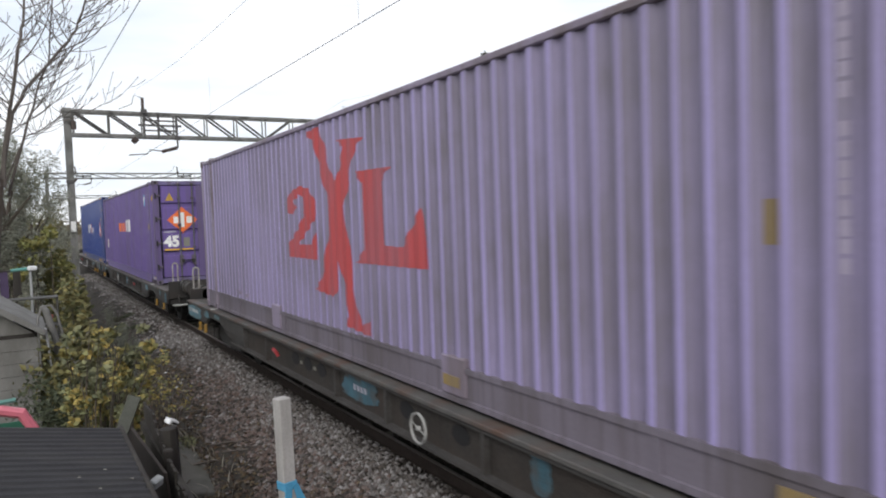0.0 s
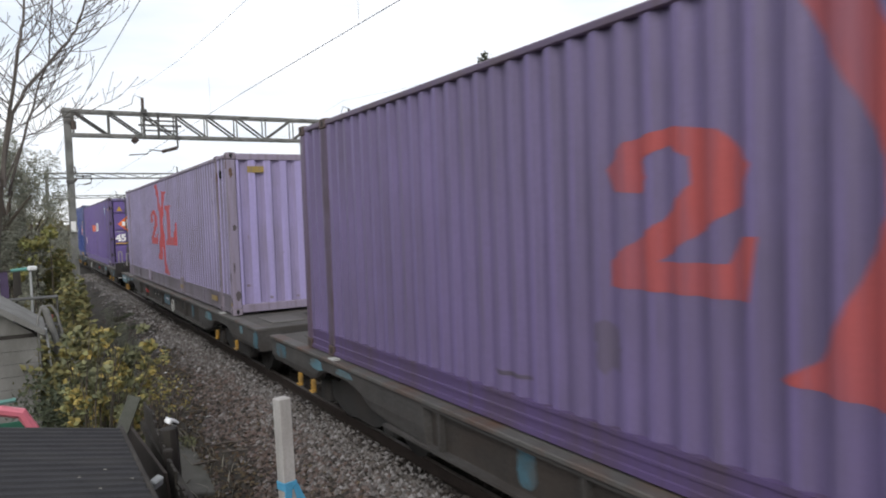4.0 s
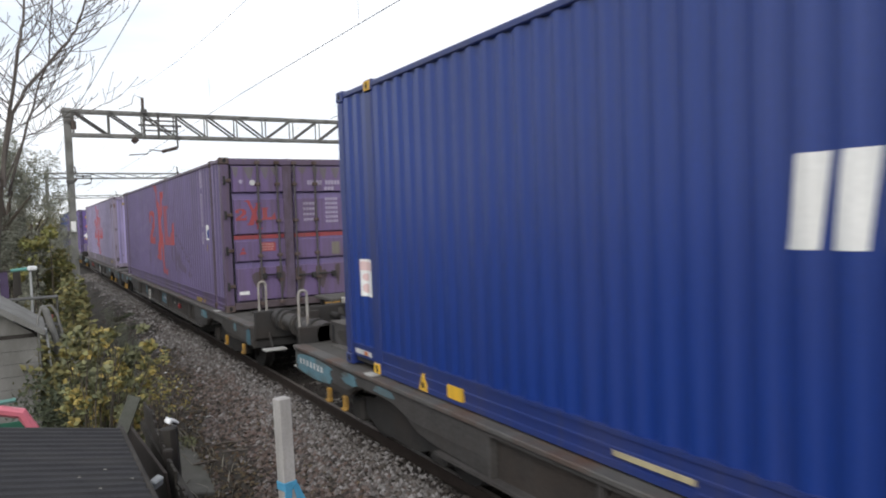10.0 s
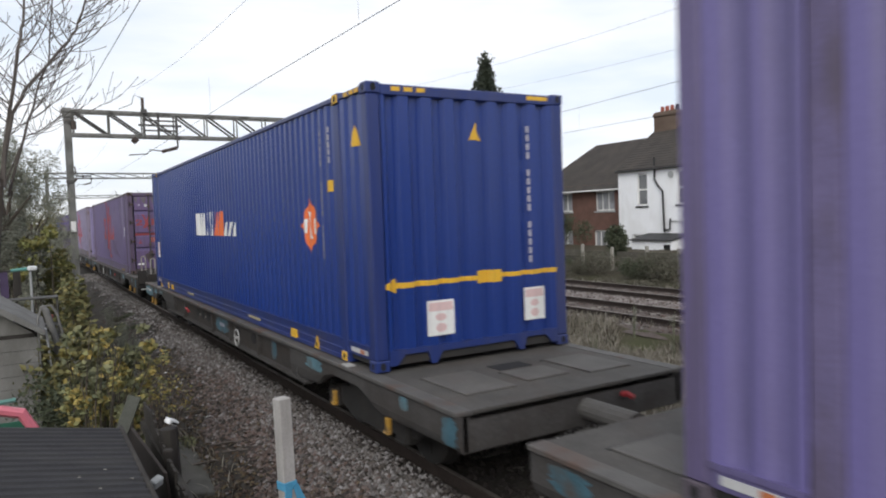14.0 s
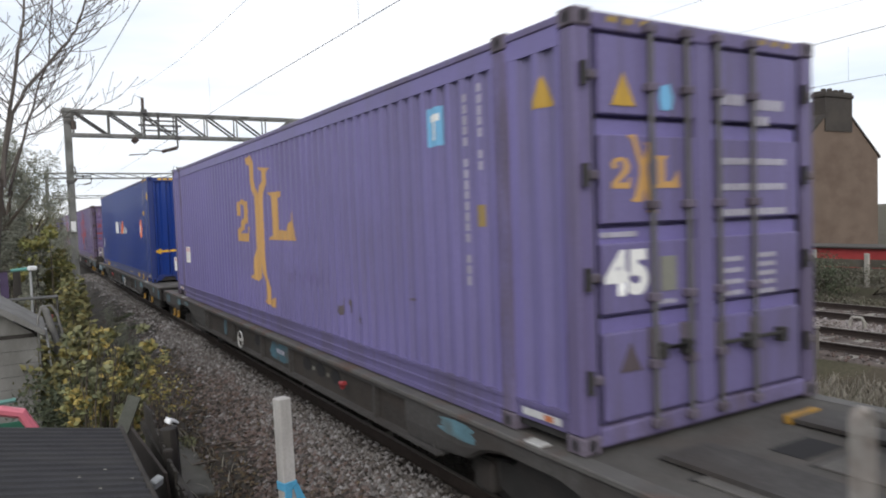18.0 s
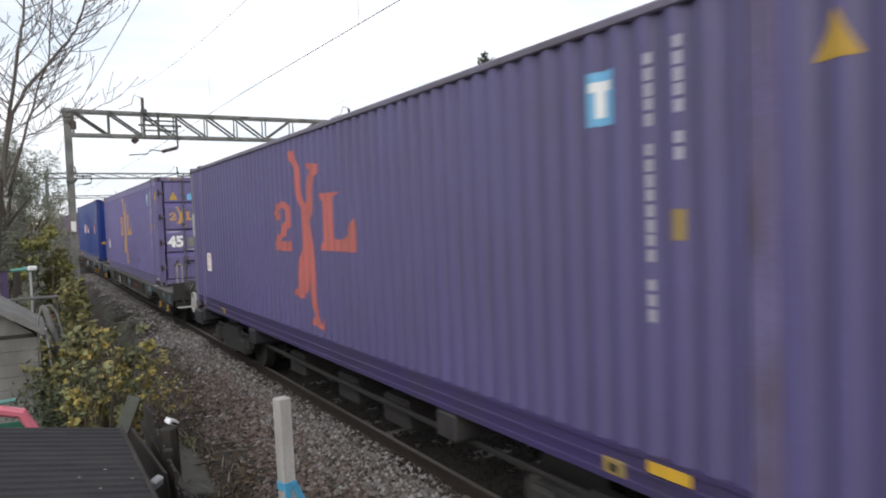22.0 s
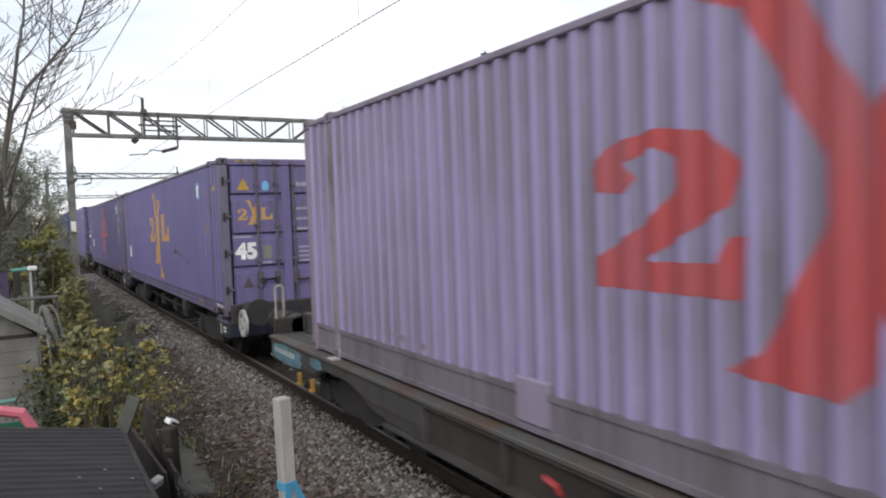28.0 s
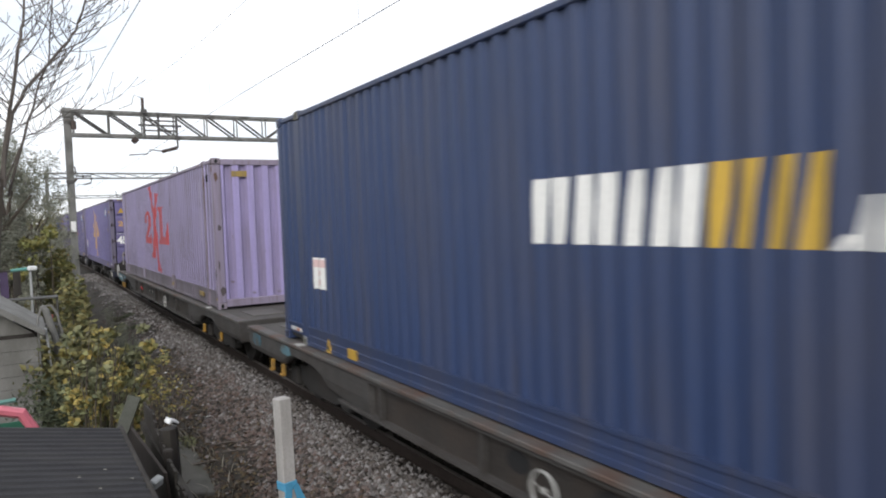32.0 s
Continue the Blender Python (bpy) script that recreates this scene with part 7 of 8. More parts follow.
    part("flue_vent", tubes([((X - 0.08, 31.3, 4.75), (X + 0.02, 31.3, 4.75))], 0.2, 12), "grey_pipe", h)
    ext = part("lean_to", boxes((X - 1.7, X - 0.01, 29.9, 33.2, ZB, 0.62)), "white_render", h, "low white rear extension")
    part("lean_to_roof", prism([(X - 1.85, 0.6), (X - 0.01, 0.95), (X - 0.01, 0.85), (X - 1.85, 0.52)], 1, 29.8, 33.3), "dark_paint", ext)
    part("opening", boxes((X - 1.72, X - 1.69, 30.0, 30.5, -0.55, 0.3)), "dark_mark", ext)
    # chimney on the gable and one between the houses
    for yc, wy, wx, zt, pots in ((Y0 + 0.30, 0.75, 2.7, 8.85, 0), (34.9, 2.0, 1.1, 9.5, 4)):
        st = part("chimney", boxes((X + DEEP_X / 2 - wx / 2, X + DEEP_X / 2 + wx / 2, yc - wy / 2, yc + wy / 2, 6.6, zt)), "roof_tile" if not pots else "brown_render", h, "dark weathered chimney stack")
        part("chimney_band", boxes((X + DEEP_X / 2 - wx / 2 - 0.07, X + DEEP_X / 2 + wx / 2 + 0.07, yc - wy / 2 - 0.07, yc + wy / 2 + 0.07, zt - 0.35, zt - 0.12), bevel=0.03), "roof_tile" if not pots else "brown_render", st)
        for i in range(pots):
            yy = yc - 0.68 + 0.45 * i
            bm = bmesh.new()
            tube(bm, (X + DEEP_X / 2, yy, zt), (X + DEEP_X / 2, yy, zt + 0.42), 0.16, 0.13, 10)
            part("chimney_pot", bm, "terracotta" if i != 0 else "dark_paint", st, "red clay chimney pot")
        if not pots:
            for i in range(4):
                bm = bmesh.new()
                tube(bm, (X + DEEP_X / 2 - 0.9 + 0.6 * i, yc, zt), (X + DEEP_X / 2 - 0.9 + 0.6 * i, yc, zt + 0.16 + 0.05 * (i % 2)), 0.15, 0.13, 10)
                part("chimney_pot", bm, "roof_tile", st)
    aerial = part("aerial", tubes([((X + 4.15, 33.4, 8.0), (X + 4.15, 33.3, 10.5)), ((X + 4.15, 33.7, 10.45), (X + 4.15, 32.4, 10.4))], 0.025, 5), "dark_steel", h, "thin television aerial")
    part("party_parapet", prism([(X - 0.1, ZE), (X + DEEP_X / 2, ZR + 0.3), (X + DEEP_X / 2, ZR), (X - 0.1, ZE - 0.1)], 1, 29.15, 29.3), "roof_tile", h)
    return h


build_white_house()


def build_brick_house():
    X, Y0, Y1, ZB, ZE, ZR = 37.2, 36.1, 47.0, -0.7, 4.15, 8.0
    h = thing("brick_house", "red brick two-storey house with hipped dark tiled roof", "house", "houses beyond the tracks")
    wins = [(37.6, 39.6, 2.55, 4.05), (42.2, 44.1, 2.55, 4.05), (38.0, 39.8, -0.2, 1.1), (42.2, 44.4, -0.2, 1.1)]
    part("wall", wall_with_holes(X, X + 0.25, Y0, Y1, ZB, ZE + 0.4, wins), "brick", h, "red brick wall")
    part("side_wall", boxes((X + 0.26, X + 8, Y1 - 0.25, Y1, ZB, ZE + 0.4)), "brick", h)
    part("side_wall", boxes((X + 0.26, X + 8, Y0, Y0 + 0.2, ZB, ZE + 0.4)), "brick", h)
    part("back_wall", boxes((X + 7.75, X + 8, Y0 + 0.21, Y1 - 0.26, ZB, ZE + 0.4)), "brick", h)
    part("inner_floor", boxes((X + 0.3, X + 7.7, Y0 + 0.3, Y1 - 0.3, 1.7, 1.9)), "dark_paint", h)
    xa, xb, xm = X - 0.45, X + 8.45, X + 4
    v = [(xa, Y0 - 0.1, ZE), (xa, Y1 + 0.4, ZE), (xb, Y1 + 0.4, ZE), (xb, Y0 - 0.1, ZE), (xm, Y0 - 0.1, ZR), (xm, Y1 - 3.4, ZR)]
    bm = bmesh.new()
    q = [bm.verts.new(c) for c in v]
    lowv = [bm.verts.new((c[0], c[1], c[2] - 0.12)) for c in v[:4]]
    for f in ((0, 1, 5, 4), (1, 2, 5), (2, 3, 4, 5), (3, 0, 4)):
        bm.faces.new([q[i] for i in f])
    for i in range(4):
        bm.faces.new((q[i], q[(i + 1) % 4], lowv[(i + 1) % 4], lowv[i]))
    bm.faces.new(lowv)
    bmesh.ops.recalc_face_normals(bm, faces=bm.faces)
    part("roof", bm, "roof_tile", h, "dark hipped tiled roof")
    for w in wins:
        sash_window(h, X, *w, lights=1, columns=3, arched=False, sill_m="grey_pipe", pane_m="net_pane")
    part("gutter", tubes([((X - 0.5, Y0, ZE - 0.08), (X - 0.5, Y1 + 0.3, ZE - 0.08))], 0.06, 8), "window_frame", h)
    return h


build_brick_house()


def far_house(x, y0, y1, ridge, label, m="white_render"):
    h = thing("distant_house", label, "house", "distant houses")
    part("wall", wall_with_holes(x, x + 0.25, y0, y1, -0.7, ridge - 2.6, [(y0 + 1, y0 + 2.4, 2.2, 3.6), (y0 + 4, y0 + 5.4, 2.2, 3.6)]), m, h)
    part("gable_wall", prism([(x, -0.7), (x + 8, -0.7), (x + 8, ridge - 2.6), (x + 4, ridge), (x, ridge - 2.6)], 1, y0 - 0.25, y0 - 0.01), "brown_render", h)
    for a, b in ((x - 0.3, x + 4), (x + 8.3, x + 4)):
        part("roof", prism([(a, ridge - 2.7), (b, ridge + 0.1), (b, ridge - 0.05), (a, ridge - 2.85)], 1, y0 - 0.3, y1), "roof_tile", h)
    for yy in (y0 + 1, y0 + 4):
        sash_window(h, x, yy, yy + 1.4, 2.2, 3.6, 2, False)
    st = part("chimney", boxes((x + 3.3, x + 4.7, y0 - 0.1, y0 + 1.2, ridge - 1, ridge + 1.6)), "brown_render", h)
    for i in range(3):
        part("chimney_pot", tubes([((x + 3.6 + 0.4 * i, y0 + 0.5, ridge + 1.6), (x + 3.6 + 0.4 * i, y0 + 0.5, ridge + 1.95))], 0.13, 8), "terracotta", st)


far_house(47.0, 74.5, 88.0, 8.4, "distant white house with dark roof and chimney")
far_house(50.0, 92.0, 104.0, 8.8, "distant grey terraced house with chimney")


# ---- boundary of the railway: fence, cabinet, scrub ----
def boundary_fence():
    f = thing("boundary_fence", "weathered concrete-post fence with grey boards behind brambles", "fence")
    y, k = 8.0, 0
    while y < 44:
        x = 22.0 + 0.15 * math.sin(y)
        z = land(x, y)
        part("post", boxes((x - 0.06, x + 0.06, y - 0.06, y + 0.06, z - 0.1, z + 1.02 + 0.08 * (k % 2)), bevel=0.012), "concrete", f)
        for i in range(3):
            part("board", boxes((x + 0.065, x + 0.09, y + 0.02, y + 1.78, z + 0.06 + 0.26 * i, z + 0.30 + 0.26 * i)), "fence_board", f)
        y += 1.8
        k += 1


boundary_fence()


def scrub(name, blobs, n, size, material, label, cat="bush", seed=1, stems=4, base=None):
    t = thing(name, label, cat)
    rnd = random.Random(seed)
    c0 = blobs[0][0]
    base = base or (c0[0], c0[1], land(c0[0], c0[1]) - 0.05)
    for i in range(stems):
        b = blobs[i % len(blobs)][0]
        a = (base[0] + rnd.uniform(-0.25, 0.25), base[1] + rnd.uniform(-0.25, 0.25), base[2])
        mid = ((a[0] + b[0]) / 2 + rnd.uniform(-0.15, 0.15), (a[1] + b[1]) / 2 + rnd.uniform(-0.15, 0.15), (a[2] + b[2]) / 2)
        part("stem", pipe([a, mid, b], [0.022, 0.015, 0.006], 5), "bark", t)
    part_ = leaf_cloud("foliage", blobs, n, size, material, t, "", seed)
    return t


def boundary_scrub():
    rnd = random.Random(77)
    for k in range(24):
        y = 8.5 + 1.45 * k + rnd.uniform(-0.5, 0.5)
        x = 20.3 + rnd.uniform(-0.3, 0.6)
        h = rnd.uniform(0.65, 1.0) if k < 10 else rnd.uniform(0.4, 0.65)
        blobs = [((x + rnd.uniform(-0.4, 0.4), y + rnd.uniform(-0.9, 0.9), land(x, y) + h * rnd.uniform(0.4, 0.9)), (rnd.uniform(0.4, 0.7), rnd.uniform(0.5, 0.9), h * 0.55)) for _ in range(5)]
        scrub("bramble_bush", blobs, 4200, 0.030, ("bramble_leaves", "bramble_leaves", "shrub_leaves")[k % 3], "tangled brown-green bramble against the railway fence", seed=100 + k)
    # a lower fringe that creeps towards the rails
    for k in range(22):
        y = 8.0 + 1.5 * k + rnd.uniform(-0.5, 0.5)
        x = 19.35 + rnd.uniform(-0.2, 0.3)
        blobs = [((x + rnd.uniform(-0.3, 0.3), y + rnd.uniform(-0.9, 0.9), land(x, y) + rnd.uniform(0.08, 0.3)), (rnd.uniform(0.3, 0.5), rnd.uniform(0.4, 0.8), rnd.uniform(0.15, 0.3))) for _ in range(4)]
        scrub("bramble_bush", blobs, 1500, 0.030, "bramble_leaves", "low trailing bramble at the edge of the ballast", seed=160 + k, stems=2)
    # garden shrubs behind the fence
    for x, y, h, r in ((27, 34.6, 2.9, 1.0), (30, 40, 3.0, 2.2), (31, 36.0, 2.6, 1.5), (26, 38, 2.2, 1.6), (29, 46, 3.0, 2.5), (23.2, 15.2, 1.45, 0.8), (23.6, 23.8, 2.15, 0.75)):
        z = land(x, y)
        blobs = [((x + rnd.uniform(-r, r) * 0.6, y + rnd.uniform(-r, r) * 0.6, z + h * rnd.uniform(0.35, 0.8)), (r * 0.55, r * 0.55, h * 0.32)) for _ in range(6)]
        scrub("garden_shrub", blobs, 5000, 0.06, "shrub_leaves" if x != 26 else "bramble_leaves", "dense dark green garden shrub near the houses", seed=int(x * 10 + y), stems=5)


boundary_scrub()


def cabinet():
    c = thing("trackside_cabinet", "pale grey steel trackside equipment cabinet on a plinth", "cabinet", m=pose(19.6, 27.2, land(19.6, 27.2)))
    part("body", boxes((-0.3, 0.3, -0.68, 0.68, 0.06, 1.78), bevel=0.02), "cabinet_paint", c)
    part("plinth", boxes((-0.36, 0.36, -0.75, 0.75, -0.1, 0.08)), "concrete", c)
    part("roof_cap", boxes((-0.36, 0.36, -0.74, 0.74, 1.78, 1.84), bevel=0.015), "cabinet_paint", c)
    for y in (-0.34, 0.34):
        d = part("door", boxes((-0.315, -0.30, y - 0.31, y + 0.31, 0.15, 1.70), bevel=0.004), "cabinet_paint", c)
        part("handle", boxes((-0.34, -0.315, y + 0.2, y + 0.24, 0.85, 1.05), bevel=0.006), "dark_steel", d)


cabinet()


def red_shelter():
    s = thing("garden_shed", "low red-painted shed behind the railway fence", "shed", m=pose(29.0, 16.0, land(29, 16)))
    part("wall", boxes((-0.9, 0.9, -2.2, 2.2, -0.1, 0.75)), "red_paint", s)
    part("roof", boxes((-1.05, 1.05, -2.35, 2.35, 0.75, 0.83), bevel=0.02), "roof_tile", s)
    part("white_post", boxes((-1.0, -0.92, 1.2, 1.28, -0.1, 0.9)), "white_plastic", s)


red_shelter()


# ---- trees ----
def conifer(x, y, top, r):
    z0 = land(x, y)
    t = thing("conifer_tree", "tall dark columnar cypress tree behind the tracks", "tree", m=pose(x, y, z0))
    part("trunk", pipe([(0, 0, -0.2), (0.05, 0, top * 0.5), (0, 0.05, top * 0.96)], [0.3, 0.18, 0.03], 8), "bark", t)
    rnd = random.Random(5)
    blobs = []
    for i in range(95):
        f = i / 95
        zz = 0.8 + (top - 1.0) * f
        rr = r * (1 - f) ** 0.72 * (0.88 + 0.24 * rnd.random())
        a = rnd.random() * 6.28
        k = rr * (0.35 + 0.5 * rnd.random())
        blobs.append(((k * math.cos(a), k * math.sin(a), zz), (0.35 + rr * 0.42, 0.35 + rr * 0.42, 0.55 + 0.5 * rnd.random())))
    blobs += [((0.55, -0.25, top * 0.985), (0.2, 0.2, 0.45)), ((-0.25, 0.3, top * 0.97), (0.25, 0.25, 0.5)), ((0.0, 0.0, top), (0.18, 0.18, 0.4))]
    leaf_cloud("crown", blobs, 66000, 0.13, "conifer_needles", t, "", 6, droop=0.8, narrow=0.45, gaps=-0.6)


conifer(32.15, 46.4, 15.2, 2.75)


def far_tree(name, x, y, h, r, n, material, label, seed):
    z0 = land(x, y)
    t = thing(name, label, "tree", "trees along the line", m=pose(x, y, z0))
    rnd = random.Random(seed)
    part("trunk", pipe([(0, 0, -0.2), (0.1, 0, h * 0.4), (0, 0.1, h * 0.75)], [0.035 * h, 0.025 * h, 0.008 * h], 7), "bark", t)
    for i in range(5):
        a = rnd.random() * 6.28
        part("limb", pipe([(0.05, 0, h * (0.3 + 0.08 * i)), (r * 0.4 * math.cos(a), r * 0.4 * math.sin(a), h * (0.5 + 0.07 * i)), (r * 0.8 * math.cos(a), r * 0.8 * math.sin(a), h * (0.6 + 0.08 * i))], [0.014 * h, 0.009 * h, 0.003 * h], 5), "bark", t)
    blobs = []
    for _ in range(22):
        a, q = rnd.random() * 6.28, rnd.random() ** 0.5
        f = 0.22 + 0.75 * rnd.random()
        rr = r * (0.5 + 0.5 * math.sin(math.pi * min(1, f * 0.95)))
        blobs.append(((rr * q * math.cos(a), rr * q * math.sin(a), h * f), (r * 0.3, r * 0.3, h * 0.09 + 0.15)))
    leaf_cloud("crown", blobs, int(n * (4.2 if y < 50 else 1)), (0.03 + 0.009 * h) * (0.46 if y < 50 else 1), material, t, "", seed, gaps=-0.12, fine=2.8, narrow=0.4 if y < 50 else 0.6)


# the ivy-clad row beside the line, from near to far
far_tree("ivy_tree", -0.75, 16.5, 5.0, 1.15, 6500, "dark_leaves", "ivy-clad dark tree at the edge of the railway", 201)
far_tree("ivy_tree", -0.45, 20.5, 5.3, 1.2, 6500, "dark_leaves", "ivy-clad dark tree at the edge of the railway", 202)
far_tree("ivy_tree", -0.1, 25.5, 5.2, 1.4, 6000, "dark_leaves", "ivy-clad dark tree beside the gantry mast", 203)
far_tree("hedge_tree", 0.25, 33.0, 4.6, 1.4, 5000, "dark_leaves", "dark overgrown hedge tree beside the line", 204)
far_tree("hedge_tree", 0.7, 44.0, 4.6, 1.8, 4500, "hedge_leaves", "overgrown autumn hedge tree beside the line", 205)
far_tree("hedge_tree", 1.0, 60.0, 5.0, 2.0, 3500, "dark_leaves", "distant hedge tree beside the line", 206)
far_tree("hedge_tree", 1.5, 85.0, 5.5, 2.6, 3000, "hedge_leaves", "distant hedge tree beside the line", 207)
far_tree("distant_tree", 26.0, 150.0, 9.0, 5.0, 3000, "dark_leaves", "dark distant tree over the containers", 208)
far_tree("distant_tree", 19.5, 118.0, 9.8, 1.3, 2500, "conifer_needles", "small dark distant conifer", 209)
far_tree("distant_tree", 60.0, 120.0, 8.0, 6.0, 3000, "scrub_leaves", "distant garden tree between the houses", 210)
far_tree("distant_tree", 52.0, 31.0, 7.5, 3.0, 2600, "scrub_leaves", "bare-topped tree behind the gable end", 211)


def distant_woods():
    rnd = random.Random(9)
    blobs = []
    for i in range(60):
        x = -60 + 5.5 * i
        y = 330 + 40 * math.sin(i * 1.7)
        if -5 < x < 30:
            y += 60
        blobs.append(((x, y, 2.0 + 1.5 * rnd.random()), (7, 5, 3.5 + 2.5 * rnd.random())))
    ob = leaf_cloud("distant_woods", blobs, 14000, 0.9, "scrub_leaves", None, "", 44)
    tagged(ob, "hazy line of distant trees and gardens", "trees", kind="stuff")


distant_woods()


def hedge_bank():
    rnd = random.Random(12)
    for k in range(9):
        y = 11.5 + 2.2 * k
        x = 0.35 + 0.03 * k + rnd.uniform(-0.15, 0.15)
        h = rnd.uniform(0.9, 1.5)
        z = land(x, y)
        blobs = [((x + rnd.uniform(-0.5, 0.35), y + rnd.uniform(-0.8, 0.8), z + h * rnd.uniform(0.2, 1.0)), (0.42, 0.6, h * 0.36)) for _ in range(6)]
        scrub("hedge_bush", blobs, 2300, 0.055, ("hedge_leaves", "dark_leaves", "dark_leaves")[k % 3] if k < 6 else "dark_leaves", "overgrown autumn hedge along the railway boundary", seed=300 + k)


hedge_bank()


def bare_tree():
    t = thing("bare_tree", "leafless tree with fine grey-brown branches against the sky", "tree", m=pose(-0.55, 9.5, land(-0.55, 9.5)))
    rnd = random.Random(23)
    off = Vector((-0.55, 9.5, land(-0.55, 9.5)))

    def add(bm, pts, rads, seg=5):
        piece = pipe(pts, rads, seg)
        me = bpy.data.meshes.new("tmp")
        piece.to_mesh(me)
        piece.free()
        bm.from_mesh(me)
        bpy.data.meshes.remove(me)

    def twig(bm, p, d, length, r, depth):
        """A twig that sets off sideways and curves upwards to a small bud."""
        pts, n = [Vector(p)], 6
        d = Vector(d).normalized()
        for i in range(n):
            d = (d + Vector((rnd.gauss(0, 0.07), rnd.gauss(0, 0.07), 0.10 + rnd.gauss(0.03, 0.06)))).normalized()
            pts.append(pts[-1] + d * (length / n))
        add(bm, [tuple(q) for q in pts], [max(0.0036, r * (1 - 0.6 * i / n)) for i in range(n + 1)][:-1] + [max(0.0055, r * 0.5)], 4)
        if depth < 3:
            for k in range(rnd.randint(2, 3) if depth < 2 else rnd.randint(0, 2)):
                i = rnd.randint(1, n - 1)
                s = Vector((rnd.gauss(0, 1), rnd.gauss(0, 0.8), rnd.gauss(0.1, 0.5))).normalized()
                twig(bm, pts[i], (pts[i] - pts[i - 1]).normalized() * 0.7 + s * 0.8, length * rnd.uniform(0.35, 0.65), r * 0.66, depth + 1)

    part("trunk", pipe([(0, 0, -0.2), (0.10, 0.02, 1.6), (0.24, 0.0, 2.9), (0.33, 0, 3.7)], [0.10, 0.085, 0.068, 0.055], 9), "bark", t)
    # the main limbs: way of each from the fork, and its thickness at the foot
    limbs = (((-0.19, 3.05), (-0.10, 3.80), (0.06, 4.62), (0.11, 4.95), (0.20, 5.6)), 0.038), \
            (((-0.22, 3.10), (-0.04, 3.90), (0.12, 4.19), (0.46, 4.66), (0.66, 4.93), (0.73, 5.12), (0.88, 5.6)), 0.033), \
            (((-0.15, 2.95), (0.11, 3.81), (0.23, 4.18), (0.36, 4.62), (0.43, 5.3)), 0.024), \
            (((-0.20, 3.00), (0.07, 3.62), (0.25, 3.74), (0.48, 3.92)), 0.016), \
            (((-0.20, 3.05), (-0.42, 3.9), (-0.55, 4.7), (-0.60, 5.5)), 0.030)
    for j, (way, r) in enumerate(limbs):
        bm = bmesh.new()
        pts = [Vector((x, 9.5 + 0.12 * math.sin(2.1 * k + j), z)) - off for k, (x, z) in enumerate(way)]
        fine = []
        for a, b in zip(pts, pts[1:]):
            fine += [a.lerp(b, f) + Vector((rnd.gauss(0, 0.008), rnd.gauss(0, 0.01), 0)) for f in (0.0, 0.25, 0.5, 0.75)]
        fine.append(pts[-1])
        m = len(fine)
        add(bm, [tuple(q) for q in fine], [0.66 * r * (1 - 0.6 * i / m) for i in range(m)], 7)
        for i in range(3, m - 1):
            for _ in range(2 if i % 4 == 1 else 1):
                side = 1 if rnd.random() < 0.66 else -1
                d = (fine[i + 1] - fine[i]).normalized() * 0.5 + Vector((side * rnd.uniform(0.5, 1.0), rnd.gauss(0, 0.5), rnd.uniform(-0.25, 0.35)))
                twig(bm, fine[i], d, rnd.uniform(0.35, 0.95), r * 0.27 * (1 - 0.3 * i / m), 1)
        part("limb", bm, "twig", t)


bare_tree()


# ---- the gardens beside the camera ----
def ribbed_shed():
    s = thing("garden_shed", "dark shed with a ribbed felt roof beside the railway fence", "shed")
    x1, y0, y1 = 0.60, 3.0, 6.2
    part("wall", boxes((-2.4, x1 - 0.12, y0 + 0.1, y1 - 0.12, -0.6, 0.86)), "dark_timber", s)
    tilt = pose(x1, 0, 0.91, 0, 10.8, 0)
    roof = part("roof", boxes((-3.0, -0.03, y0, y1, -0.03, 0.0), bevel=0.006), "roof_felt", s, "dark grey ribbed roof sheet")
    roof.matrix_local = tilt
    y = y0 + 0.06
    while y < y1 - 0.02:
        # low rounded ribs that run down the slope
        part("roof_rib", prism([(y - 0.03, 0.0), (y - 0.016, 0.014), (y + 0.016, 0.014), (y + 0.03, 0.0)], 0, -3.0, -0.03), "roof_felt", roof)
        y += 0.118
    trim = part("roof_trim", boxes((-0.03, 0.0, y0, y1 + 0.01, -0.07, 0.02), bevel=0.006), "dark_timber", s)
    trim.matrix_local = tilt
    for x, y in ((-0.24, 5.0), (-0.40, 4.85), (-0.30, 4.62), (-0.1, 4.8)):
        leaf = tagged(part("fallen_leaf", boxes((-0.010, 0.010, -0.006, 0.006, 0.012, 0.017), bevel=0.003), "concrete"), "pale curled leaf lying on the shed roof", "leaf", "leaves on the shed roof")
        leaf.matrix_world = tilt @ pose(x, y, 0.004, 0, 0, 40 * x)


ribbed_shed()


